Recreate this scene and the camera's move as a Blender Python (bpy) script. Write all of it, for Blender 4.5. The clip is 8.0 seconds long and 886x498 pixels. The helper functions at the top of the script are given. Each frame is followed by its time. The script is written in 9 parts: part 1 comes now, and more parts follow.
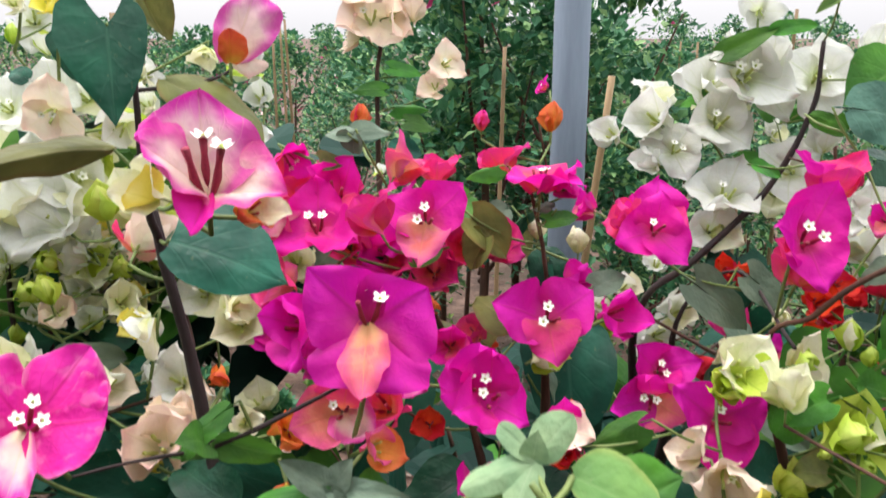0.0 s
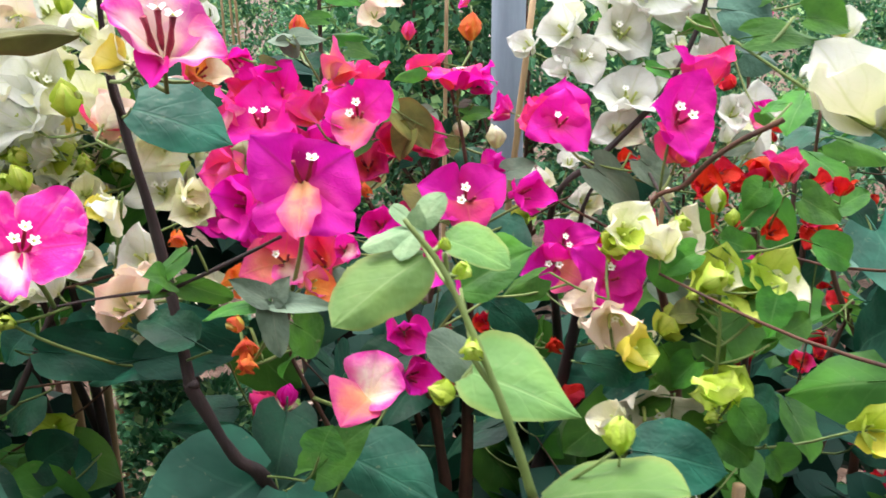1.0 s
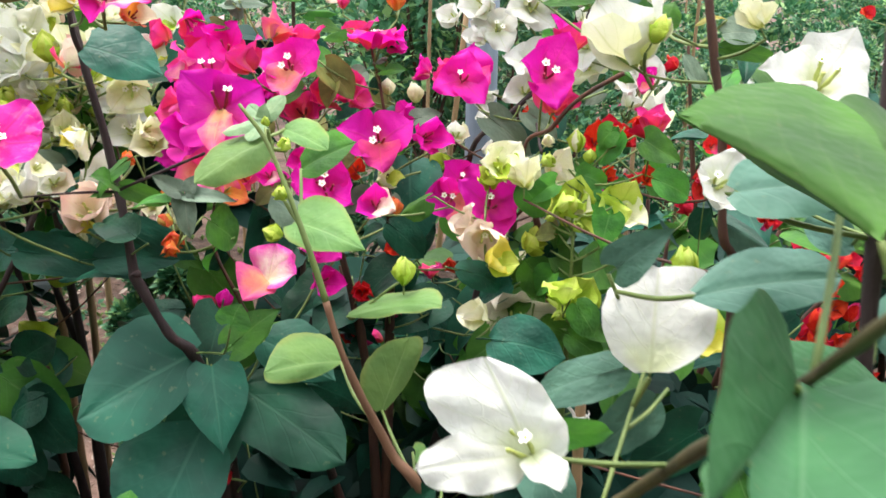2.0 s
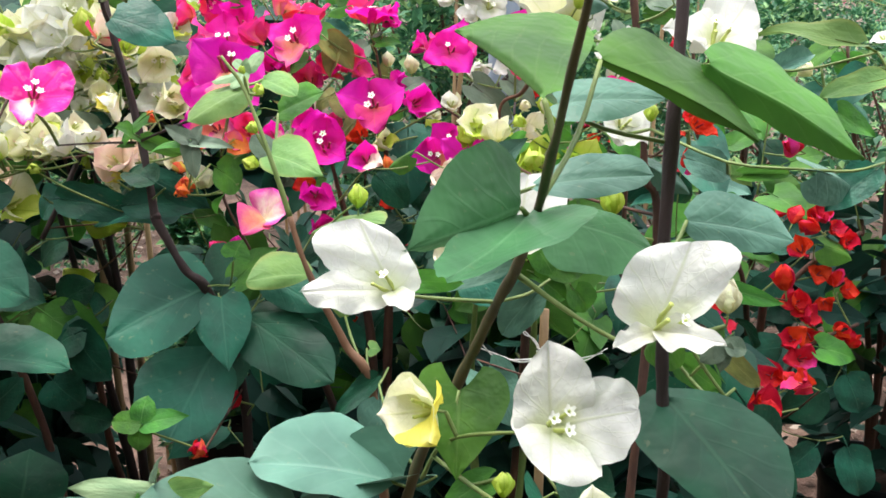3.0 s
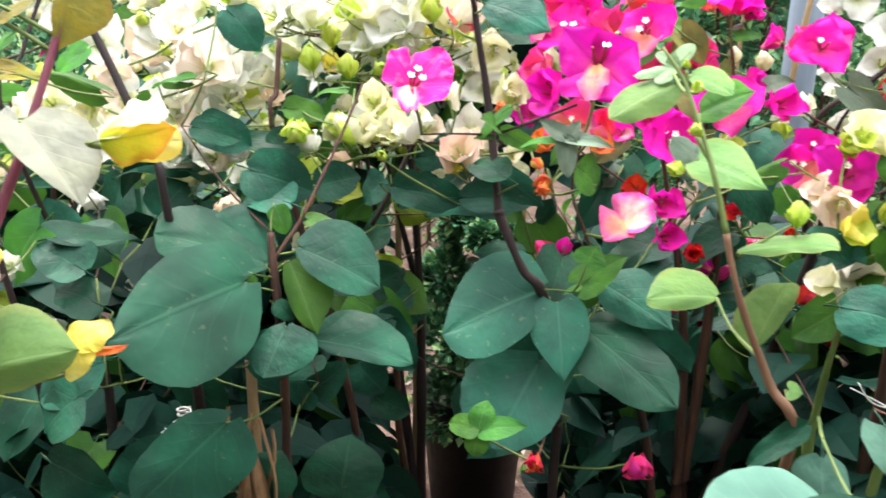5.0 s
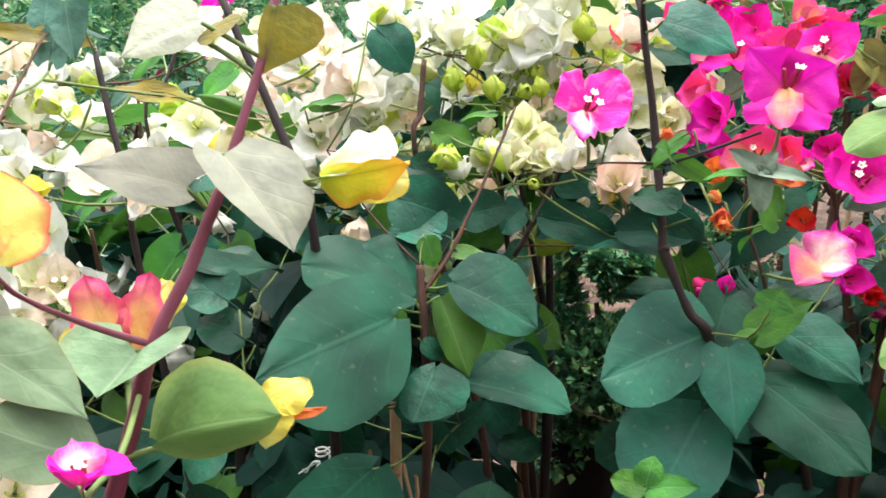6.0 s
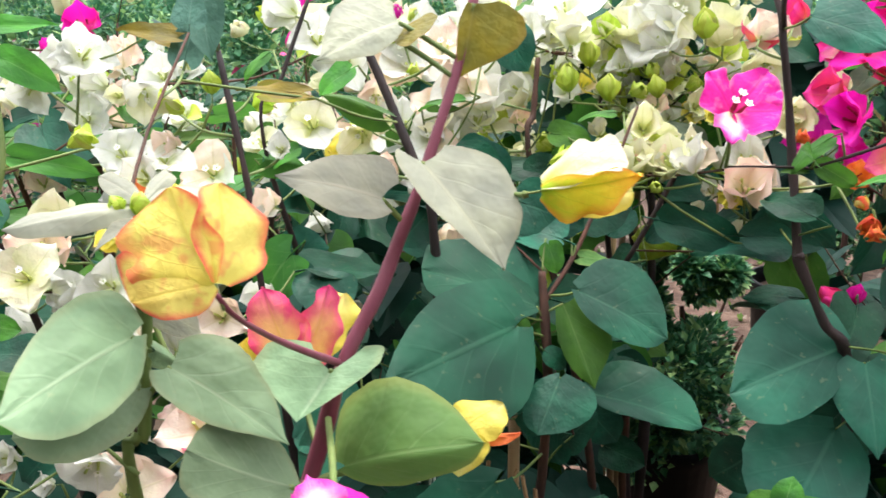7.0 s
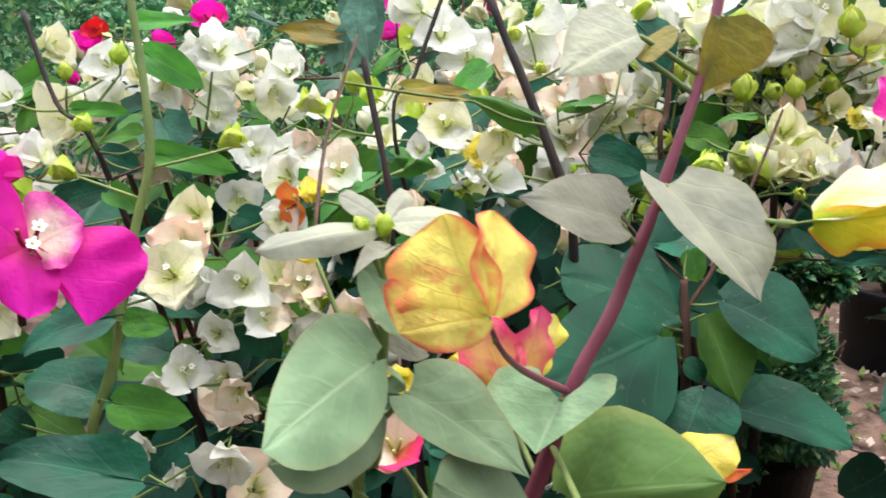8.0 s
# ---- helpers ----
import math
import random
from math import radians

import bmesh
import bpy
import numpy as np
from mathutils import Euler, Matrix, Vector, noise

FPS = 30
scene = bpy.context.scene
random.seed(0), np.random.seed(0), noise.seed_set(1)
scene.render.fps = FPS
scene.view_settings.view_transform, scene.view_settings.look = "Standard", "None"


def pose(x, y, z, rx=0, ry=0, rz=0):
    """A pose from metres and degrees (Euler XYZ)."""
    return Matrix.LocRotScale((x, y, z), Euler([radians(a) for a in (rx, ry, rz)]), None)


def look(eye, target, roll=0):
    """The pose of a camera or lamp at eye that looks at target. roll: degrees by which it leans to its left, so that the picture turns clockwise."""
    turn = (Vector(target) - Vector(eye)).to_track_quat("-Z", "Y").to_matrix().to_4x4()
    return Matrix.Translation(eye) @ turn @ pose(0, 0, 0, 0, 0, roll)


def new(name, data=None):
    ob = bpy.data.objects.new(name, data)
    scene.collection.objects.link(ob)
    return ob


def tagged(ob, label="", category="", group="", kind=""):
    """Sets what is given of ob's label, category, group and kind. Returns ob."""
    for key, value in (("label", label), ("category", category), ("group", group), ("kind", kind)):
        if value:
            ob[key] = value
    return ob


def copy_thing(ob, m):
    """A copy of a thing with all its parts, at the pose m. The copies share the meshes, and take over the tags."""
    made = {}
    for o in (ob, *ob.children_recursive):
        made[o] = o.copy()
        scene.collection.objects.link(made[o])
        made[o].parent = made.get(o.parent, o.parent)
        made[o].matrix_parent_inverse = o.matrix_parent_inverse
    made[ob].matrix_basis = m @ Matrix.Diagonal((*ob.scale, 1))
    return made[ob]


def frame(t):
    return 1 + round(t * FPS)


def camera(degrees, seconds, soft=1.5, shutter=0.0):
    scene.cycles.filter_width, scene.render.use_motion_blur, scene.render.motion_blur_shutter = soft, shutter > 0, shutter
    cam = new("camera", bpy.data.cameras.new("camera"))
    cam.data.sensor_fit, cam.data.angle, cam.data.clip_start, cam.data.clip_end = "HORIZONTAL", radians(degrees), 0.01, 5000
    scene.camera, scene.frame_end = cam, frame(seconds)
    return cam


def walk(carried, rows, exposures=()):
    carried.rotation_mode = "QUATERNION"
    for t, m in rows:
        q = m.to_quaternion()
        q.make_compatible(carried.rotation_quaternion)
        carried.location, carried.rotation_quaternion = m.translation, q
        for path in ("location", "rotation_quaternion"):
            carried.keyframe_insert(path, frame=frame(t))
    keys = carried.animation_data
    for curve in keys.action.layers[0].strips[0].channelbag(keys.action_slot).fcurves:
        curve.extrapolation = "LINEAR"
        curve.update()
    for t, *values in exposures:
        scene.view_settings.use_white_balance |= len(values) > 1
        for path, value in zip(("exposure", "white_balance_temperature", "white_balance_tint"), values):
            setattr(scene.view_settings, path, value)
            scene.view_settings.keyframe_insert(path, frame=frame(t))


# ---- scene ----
cam = camera(54.9, 8.0, 1.6, 0.25)
METRES, EYE, TILT, LEAN, TURN = 0.7, 1.02, -14.0, 0.0, 0.0
ROWS = [
    (0.0, 0.0, 0.0, 0.0, 0.0, 0.0, -0.0),
    (0.5, -0.0018, -0.0401, -0.0446, -1.15, -2.54, 0.45),
    (1.0, 0.0257, -0.109, -0.0662, -2.84, -2.95, 1.1),
    (1.5, 0.0887, -0.1832, -0.0905, -3.03, -3.13, 0.64),
    (2.0, 0.1408, -0.2818, -0.1313, -1.54, -3.28, -0.35),
    (3.5, 0.2369, -0.4186, -0.1861, 3.72, -4.09, -0.77),
    (4.0, 0.1963, -0.4097, -0.194, 6.42, -4.34, -1.52),
    (4.5, 0.1283, -0.3831, -0.187, 10.9, -4.68, -2.98),
    (5.0, 0.0519, -0.3549, -0.1709, 15.9, -4.98, -4.41),
    (6.5, -0.0777, -0.3109, -0.1667, 23.08, -3.97, -5.32),
    (7.0, -0.118, -0.3173, -0.166, 24.93, -4.78, -5.62),
    (7.5, -0.1605, -0.3149, -0.1733, 26.64, -5.36, -6.16),
    (8.0, -0.1918, -0.3367, -0.1604, 29.05, -6.03, -6.59),
]
walk(cam, [(t, pose(0, 0, EYE, TILT, LEAN, TURN) @ pose(METRES * x, METRES * y, METRES * z, 90 + pitch, roll, yaw)) for t, x, y, z, yaw, pitch, roll in ROWS],
     [(0.0, 0.49), (1.0, 0.84), (2.0, 0.9), (3.5, 0.92), (5.0, 1.36), (6.5, 1.04), (7.0, 0.98), (8.0, 0.70)])
# ---- light: bright overcast sky, a weak wide sun ----
world = bpy.data.worlds.new("overcast_sky")
scene.world = world
world.use_nodes = True
wn, wl = world.node_tree.nodes, world.node_tree.links
sky = wn.new("ShaderNodeTexSky")
sky.sky_type, sky.sun_disc = "NISHITA", False
sky.sun_elevation, sky.sun_rotation = radians(74), radians(-45)
sky.air_density, sky.dust_density, sky.ozone_density = 1.0, 4.0, 1.0
veil = wn.new("ShaderNodeMix")
veil.data_type = "RGBA"
veil.inputs["Factor"].default_value = 0.72
veil.inputs["B"].default_value = (9.6, 9.5, 9.9, 1)
wl.new(sky.outputs["Color"], veil.inputs["A"])
# an overcast sky is about three times brighter overhead than along the horizon
up = wn.new("ShaderNodeSeparateXYZ")
wl.new(wn.new("ShaderNodeTexCoord").outputs["Generated"], up.inputs[0])
ramp = wn.new("ShaderNodeMapRange")
for i, v in enumerate((0.0, 1.0, 0.60, 1.88)):
    ramp.inputs[i + 1].default_value = v
wl.new(up.outputs["Z"], ramp.inputs[0])
dome = wn.new("ShaderNodeVectorMath")
dome.operation = "SCALE"
wl.new(veil.outputs["Result"], dome.inputs[0])
wl.new(ramp.outputs[0], dome.inputs["Scale"])
wl.new(dome.outputs[0], wn["Background"].inputs["Color"])
wn["Background"].inputs["Strength"].default_value = 0.15
sun = new("sun", bpy.data.lights.new("sun", "SUN"))
sun.data.energy, sun.data.angle, sun.data.color = 1.5, radians(25), (1.0, 0.96, 0.9)
sun.matrix_world = look((-0.7, 1.0, 4.0), (0, 0.3, 0.5))


# ---- materials ----
def lin(code):
    out = []
    for i in (1, 3, 5):
        c = int(code[i:i + 2], 16) / 255
        out.append(c / 12.92 if c <= 0.04045 else ((c + 0.055) / 1.055) ** 2.4)
    return (*out, 1.0)


class Nodes:
    """A short way to write node trees."""

    def __init__(self, name):
        self.m = bpy.data.materials.new(name)
        self.m.use_nodes = True
        self.n, self.l = self.m.node_tree.nodes, self.m.node_tree.links
        self.p, self.out = self.n["Principled BSDF"], self.n["Material Output"]

    def put(self, socket, value):
        if isinstance(value, bpy.types.NodeSocket):
            self.l.new(value, socket)
        else:
            socket.default_value = value

    def math(self, op, a, b=0.0, c=0.0, clamp=False):
        k = self.n.new("ShaderNodeMath")
        k.operation, k.use_clamp = op, clamp
        for s, v in zip(k.inputs, (a, b, c)):
            self.put(s, v)
        return k.outputs[0]

    def step(self, v, lo, hi):
        k = self.n.new("ShaderNodeMapRange")
        k.interpolation_type = "SMOOTHSTEP"
        for s, x in zip(k.inputs, (v, lo, hi, 0.0, 1.0)):
            self.put(s, x)
        return k.outputs[0]

    def mix(self, f, a, b, how="MIX"):
        k = self.n.new("ShaderNodeMix")
        k.data_type, k.blend_type = "RGBA", how
        self.put(k.inputs["Factor"], f), self.put(k.inputs["A"], a), self.put(k.inputs["B"], b)
        return k.outputs["Result"]

    def noise(self, vec, scale, detail=3.0, rough=0.55):
        k = self.n.new("ShaderNodeTexNoise")
        if vec is not None:
            self.l.new(vec, k.inputs["Vector"])
        k.inputs["Scale"].default_value, k.inputs["Detail"].default_value, k.inputs["Roughness"].default_value = scale, detail, rough
        return k.outputs["Fac"]

    def coords(self, which):
        return self.n.new("ShaderNodeTexCoord").outputs[which]

    def uv(self):
        k = self.n.new("ShaderNodeSeparateXYZ")
        self.l.new(self.coords("UV"), k.inputs[0])
        return k.outputs[0], k.outputs[1]

    def rand(self):
        return self.n.new("ShaderNodeObjectInfo").outputs["Random"]

    def shifted(self, vec):
        """Coordinates moved by the object's random number, so that no two pieces are alike."""
        k = self.n.new("ShaderNodeVectorMath")
        k.operation = "ADD"
        self.l.new(vec, k.inputs[0])
        self.l.new(self.math("MULTIPLY", self.rand(), 37.0), k.inputs[1])
        return k.outputs[0]

    def bump(self, height, strength, distance):
        k = self.n.new("ShaderNodeBump")
        k.inputs["Strength"].default_value, k.inputs["Distance"].default_value = strength, distance
        self.l.new(height, k.inputs["Height"])
        self.l.new(k.outputs[0], self.p.inputs["Normal"])

    def hsv(self, col, hue, sat, val):
        k = self.n.new("ShaderNodeHueSaturation")
        for s, v in zip(("Hue", "Saturation", "Value", "Color"), (hue, sat, val, col)):
            self.put(k.inputs[s], v)
        return k.outputs[0]

    def thin(self, col, share):
        """Light passing through a thin blade."""
        t, mx = self.n.new("ShaderNodeBsdfTranslucent"), self.n.new("ShaderNodeMixShader")
        self.put(t.inputs["Color"], col)
        mx.inputs[0].default_value = share
        self.l.new(self.p.outputs[0], mx.inputs[1]), self.l.new(t.outputs[0], mx.inputs[2])
        self.l.new(mx.outputs[0], self.out.inputs["Surface"])


def leaf_material(name, low, high, vein, rough=0.42, share=0.16, rim=None):
    k = Nodes(name)
    u, v = k.uv()
    a = k.math("ABSOLUTE", k.math("SUBTRACT", u, 0.5))
    pos = k.shifted(k.coords("Object"))
    mott = k.noise(pos, 1.8, 2)
    grain = k.noise(pos, 26, 3)
    wob = k.math("MULTIPLY", k.math("SUBTRACT", mott, 0.5), 0.12)
    mid = k.math("SUBTRACT", 1.0, k.step(a, 0.006, 0.028))
    s = k.math("FRACT", k.math("MULTIPLY", k.math("ADD", k.math("SUBTRACT", v, k.math("MULTIPLY", a, k.math("MULTIPLY_ADD", a, -0.9, 1.05))), k.math("MULTIPLY", wob, 1.6)), 4.6))
    side = k.math("SUBTRACT", 1.0, k.step(k.math("ABSOLUTE", k.math("SUBTRACT", s, 0.5)), 0.02, 0.09))
    side = k.math("MULTIPLY", side, k.math("SUBTRACT", 1.0, k.math("MULTIPLY", a, 1.6), clamp=True))
    veins = k.math("MAXIMUM", k.math("MULTIPLY", mid, 0.26), k.math("MULTIPLY", side, 0.085))
    col = k.mix(k.step(k.math("ADD", mott, k.math("MULTIPLY", grain, 0.05)), 0.3, 0.8), lin(low), lin(high))
    if rim:
        col = k.mix(k.math("MULTIPLY", k.step(k.math("ADD", a, wob), 0.38, 0.5), 0.4), col, lin(rim))
    col = k.mix(veins, col, lin(vein))
    speck = k.step(k.noise(pos, 14, 2), 0.66, 0.74)
    col = k.mix(k.math("MULTIPLY", speck, 0.14), col, lin("#A09A70"))
    r = k.rand()
    col = k.hsv(col, k.math("MULTIPLY_ADD", r, 0.03, 0.485), k.math("MULTIPLY_ADD", mott, 0.3, 0.82), k.math("MULTIPLY_ADD", r, 0.65, 0.62))
    k.put(k.p.inputs["Base Color"], col)
    k.put(k.p.inputs["Roughness"], k.math("MULTIPLY_ADD", mott, 0.10, rough - 0.05))
    k.p.inputs["Specular IOR Level"].default_value = 0.17
    k.bump(k.math("ADD", k.math("MULTIPLY", veins, -0.8), k.math("MULTIPLY", k.noise(pos, 5, 2), 0.6)), 0.17, 0.016)
    k.thin(k.mix(0.35, col, lin(high)), share)
    return k.m


def bract_material(name, base, mid, tip, rim, spots=0.0, share=0.30, rim_at=(0.14, 0.48)):
    k = Nodes(name)
    u, v = k.uv()
    a = k.math("ABSOLUTE", k.math("SUBTRACT", u, 0.5))
    pos = k.shifted(k.coords("Object"))
    n1 = k.noise(pos, 2.2, 3)
    wob = k.math("SUBTRACT", n1, 0.5)
    f = k.math("MULTIPLY_ADD", wob, 0.5, v)
    col = k.mix(k.step(f, 0.0, 0.42), lin(base), lin(mid))
    col = k.mix(k.step(f, 0.45, 1.0), col, lin(tip))
    edge = k.step(k.math("MULTIPLY_ADD", wob, 0.35, a), *rim_at)
    col = k.mix(k.math("MULTIPLY", edge, 0.85), col, lin(rim))
    if spots:
        col = k.mix(k.math("MULTIPLY", k.step(k.noise(pos, 3.6, 2), 0.54, 0.68), spots), col, lin(rim))
    vor = k.n.new("ShaderNodeTexVoronoi")
    vor.feature = "DISTANCE_TO_EDGE"
    vor.inputs["Scale"].default_value = 6.5
    k.l.new(pos, vor.inputs["Vector"])
    net = k.math("SUBTRACT", 1.0, k.step(vor.outputs["Distance"], 0.0, 0.05))
    rib = k.math("SUBTRACT", 1.0, k.step(a, 0.004, 0.03))
    s = k.math("FRACT", k.math("MULTIPLY", k.math("SUBTRACT", k.math("MULTIPLY_ADD", wob, 0.2, v), k.math("MULTIPLY", a, 1.1)), 4.0))
    side = k.math("SUBTRACT", 1.0, k.step(k.math("ABSOLUTE", k.math("SUBTRACT", s, 0.5)), 0.01, 0.06))
    lines = k.math("MAXIMUM", k.math("MULTIPLY", net, 0.16), k.math("MAXIMUM", k.math("MULTIPLY", rib, 0.8), k.math("MULTIPLY", side, 0.45)))
    col = k.mix(k.math("MULTIPLY", lines, 0.55), col, k.mix(0.5, lin(base), col, "MULTIPLY"))
    r = k.rand()
    col = k.hsv(col, k.math("MULTIPLY_ADD", r, 0.024, 0.488), 1.0, k.math("MULTIPLY_ADD", r, 0.22, 0.86))
    k.put(k.p.inputs["Base Color"], col)
    k.p.inputs["Roughness"].default_value = 0.62
    k.p.inputs["Specular IOR Level"].default_value = 0.25
    k.bump(k.math("ADD", k.math("MULTIPLY", lines, 0.35), k.math("MULTIPLY", k.noise(pos, 4, 2), 0.9)), 0.22, 0.012)
    k.thin(col, share)
    return k.m


def plain_material(name, low, high, scale, rough, bump=0.3, distance=0.002, metal=0.0, stretch=None):
    k = Nodes(name)
    pos = k.coords("Object")
    if stretch:
        mp = k.n.new("ShaderNodeMapping")
        mp.inputs["Scale"].default_value = stretch
        k.l.new(pos, mp.inputs["Vector"])
        pos = mp.outputs[0]
    a, b = k.noise(pos, scale, 5, 0.65), k.noise(pos, scale * 0.13, 3)
    col = k.mix(k.step(k.math("ADD", k.math("MULTIPLY", a, 0.6), k.math("MULTIPLY", b, 0.4)), 0.3, 0.7), lin(low), lin(high))
    k.put(k.p.inputs["Base Color"], col)
    k.put(k.p.inputs["Roughness"], k.math("MULTIPLY_ADD", a, 0.3, rough - 0.15))
    k.p.inputs["Metallic"].default_value = metal
    k.bump(a, bump, distance)
    return k.m


LEAF = {
    "dark": leaf_material("leaf_dark", "#194434", "#29614A", "#467A5E", 0.42, 0.10),
    "green": leaf_material("leaf_green", "#3A6E2A", "#5A943A", "#8CB468", 0.48, 0.32),
    "mid": leaf_material("leaf_mid_green", "#3A6E46", "#558C5E", "#86B08A", 0.44, 0.24),
    "teal": leaf_material("leaf_teal", "#406655", "#5A806D", "#86A694", 0.40, 0.14),
    "young": leaf_material("leaf_young", "#5E8C44", "#7CA25A", "#A4C080", 0.46, 0.26, "#9A9A50"),
    "pale": leaf_material("leaf_pale", "#7FA878", "#A6C294", "#C8D8B4", 0.5, 0.22),
    "grey": leaf_material("leaf_grey", "#5E735F", "#7E917B", "#A0A48E", 0.5, 0.18),
    "greypink": leaf_material("leaf_grey_pink", "#87897A", "#A7A891", "#C4BDA3", 0.5, 0.24, "#8E8A70"),
    "greygreen": leaf_material("leaf_grey_green", "#6C8862", "#8CA682", "#B4C2A0", 0.46, 0.2, "#8A8A62"),
    "bronze": leaf_material("leaf_bronze", "#5A5E32", "#84854A", "#A89A70", 0.45, 0.2, "#7A4A38"),
    "olive": leaf_material("leaf_olive", "#6E6A28", "#94842E", "#A89A58", 0.45, 0.3, "#806030"),
}
BRACT = {
    "magenta": bract_material("bract_magenta", "#E24890", "#E61AAC", "#EC20BE", "#DA149E", share=0.38),
    "coral": bract_material("bract_coral", "#EC8460", "#E83C74", "#E4309A", "#E23484", 0.3),
    "peach": bract_material("bract_peach", "#F0B888", "#EC8478", "#E85A98", "#E65298", 0.3),
    "orange": bract_material("bract_orange", "#EABC4A", "#E88C40", "#DA5A3C", "#E0683C", 0.4),
    "twotone": bract_material("bract_two_tone", "#F4E2C0", "#F5D6CE", "#E44EB4", "#E01CA8", 0.25, rim_at=(0.13, 0.42)),
    "deep": bract_material("bract_deep_two_tone", "#CE1A88", "#D8189C", "#DA24A4", "#F2BCD2", 0.15, rim_at=(0.42, 0.66)),
    "blush": bract_material("bract_blush", "#F2EAC6", "#F6E6D0", "#F2C6B8", "#F4DACA", 0.3),
    "pale": bract_material("bract_pale", "#D6DB8C", "#EBE8C2", "#EFECD8", "#E9EAC5"),
    "white": bract_material("bract_white", "#D9DFB4", "#E7E8DE", "#E9E9E4", "#E5E6DF", share=0.36),
    "cream": bract_material("bract_cream", "#E2D8A4", "#F1E2CC", "#F3E0D2", "#EED6C2"),
    "greycream": bract_material("bract_grey_cream", "#BFC296", "#D6D2BC", "#D8CFC0", "#C9C4AE"),
    "lime": bract_material("bract_lime", "#A4C23A", "#C2D656", "#D8E47C", "#BAD04A"),
    "yellow": bract_material("bract_yellow", "#E2DC58", "#F4E76A", "#F8EF92", "#F0DF5C"),
    "yelloworange": bract_material("bract_yellow_orange", "#F6EA74", "#FAEC7C", "#FAE070", "#EE4650", 0.42, 0.36, (0.31, 0.52)),
    "yellowred": bract_material("bract_yellow_red", "#B4CE38", "#E8D63C", "#F2B23C", "#E98440", 0.18, rim_at=(0.30, 0.56)),
    "limecream": bract_material("bract_lime_cream", "#B9D058", "#EDEFB4", "#F8F0DE", "#F2EACB"),
    "pinkstripe": bract_material("bract_pink_stripe", "#F0CE62", "#F1B878", "#E8508A", "#E8337C", 0.5),
    "red": bract_material("bract_red", "#E0402A", "#DC2622", "#D81A2E", "#C81420", 0.3),
    "olive": bract_material("bract_olive", "#8C8A2C", "#A08A38", "#B08848", "#8A6A30"),
}
BARK = {
    "bark": plain_material("bark_brown", "#2C1B16", "#63402F", 70, 0.8, 0.8, 0.003, 0, (1, 1, 0.25)),
    "darkbark": plain_material("bark_dark", "#1A1112", "#3A2A28", 70, 0.75, 0.8, 0.003, 0, (1, 1, 0.25)),
    "redbark": plain_material("bark_wine_red", "#6A2438", "#9A5A6C", 45, 0.5, 0.3, 0.001, 0, (1, 1, 0.3)),
    "tanbark": plain_material("bark_tan", "#5A3E2C", "#825E44", 60, 0.7, 0.5, 0.002, 0, (1, 1, 0.3)),
    "olivebark": plain_material("bark_olive_brown", "#2E2A18", "#5A5230", 55, 0.65, 0.5, 0.002, 0, (1, 1, 0.3)),
    "greenbark": plain_material("bark_green", "#4C642C", "#7C8C4C", 55, 0.6, 0.3, 0.001, 0, (1, 1, 0.3)),
}
FLORET = plain_material("floret_white", "#F0F0E0", "#FCFCF6", 300, 0.6, 0.1)
TUBE = plain_material("floret_tube_green", "#9FB052", "#C6CC78", 300, 0.6, 0.1)
TUBE_RED = plain_material("floret_tube_wine", "#7A1830", "#A83048", 300, 0.6, 0.1)


# ---- building blocks ----
def mesh_of(name, bm, *materials):
    me = bpy.data.meshes.new(name)
    bm.to_mesh(me)
    bm.free()
    for m in materials:
        me.materials.append(m)
    for p in me.polygons:
        p.use_smooth = True
    return me


def part(name, data, parent, m=None, label=""):
    ob = new(name, data)
    ob.parent = parent
    if m is not None:
        ob.matrix_basis = m
    return tagged(ob, label)


def tube(bm, pts, sides=6, cap=True, mat=0):
    """A tapered tube through points (x, y, z, radius)."""
    rings = []
    pts = [(Vector(p[:3]), p[3]) for p in pts]
    ref = Vector((0.31, 0.95, 0.05)).normalized()
    for i, (p, r) in enumerate(pts):
        d = (pts[min(i + 1, len(pts) - 1)][0] - pts[max(i - 1, 0)][0]).normalized()
        a = d.cross(ref).normalized() if abs(d.dot(ref)) < 0.97 else d.orthogonal().normalized()
        b = d.cross(a)
        rings.append([bm.verts.new(p + r * (math.cos(2 * math.pi * j / sides) * a + math.sin(2 * math.pi * j / sides) * b)) for j in range(sides)])
    for r0, r1 in zip(rings, rings[1:]):
        for j in range(sides):
            bm.faces.new((r0[j], r0[(j + 1) % sides], r1[(j + 1) % sides], r1[j])).material_index = mat
    if cap:
        bm.faces.new(rings[-1]).material_index = mat
        bm.faces.new(rings[0][::-1]).material_index = mat


def smooth_path(pts, per=4):
    """Points (x, y, z, r) filled in by a Catmull-Rom line."""
    q = [Vector(p) for p in pts]
    q = [2 * q[0] - q[1], *q, 2 * q[-1] - q[-2]]
    out = []
    for a, b, c, d in zip(q, q[1:], q[2:], q[3:]):
        for i in range(per):
            t = i / per
            out.append(0.5 * (2 * b + (c - a) * t + (2 * a - 5 * b + 4 * c - d) * t * t + (3 * b - a - 3 * c + d) * t ** 3))
    return [*out, q[-2]]


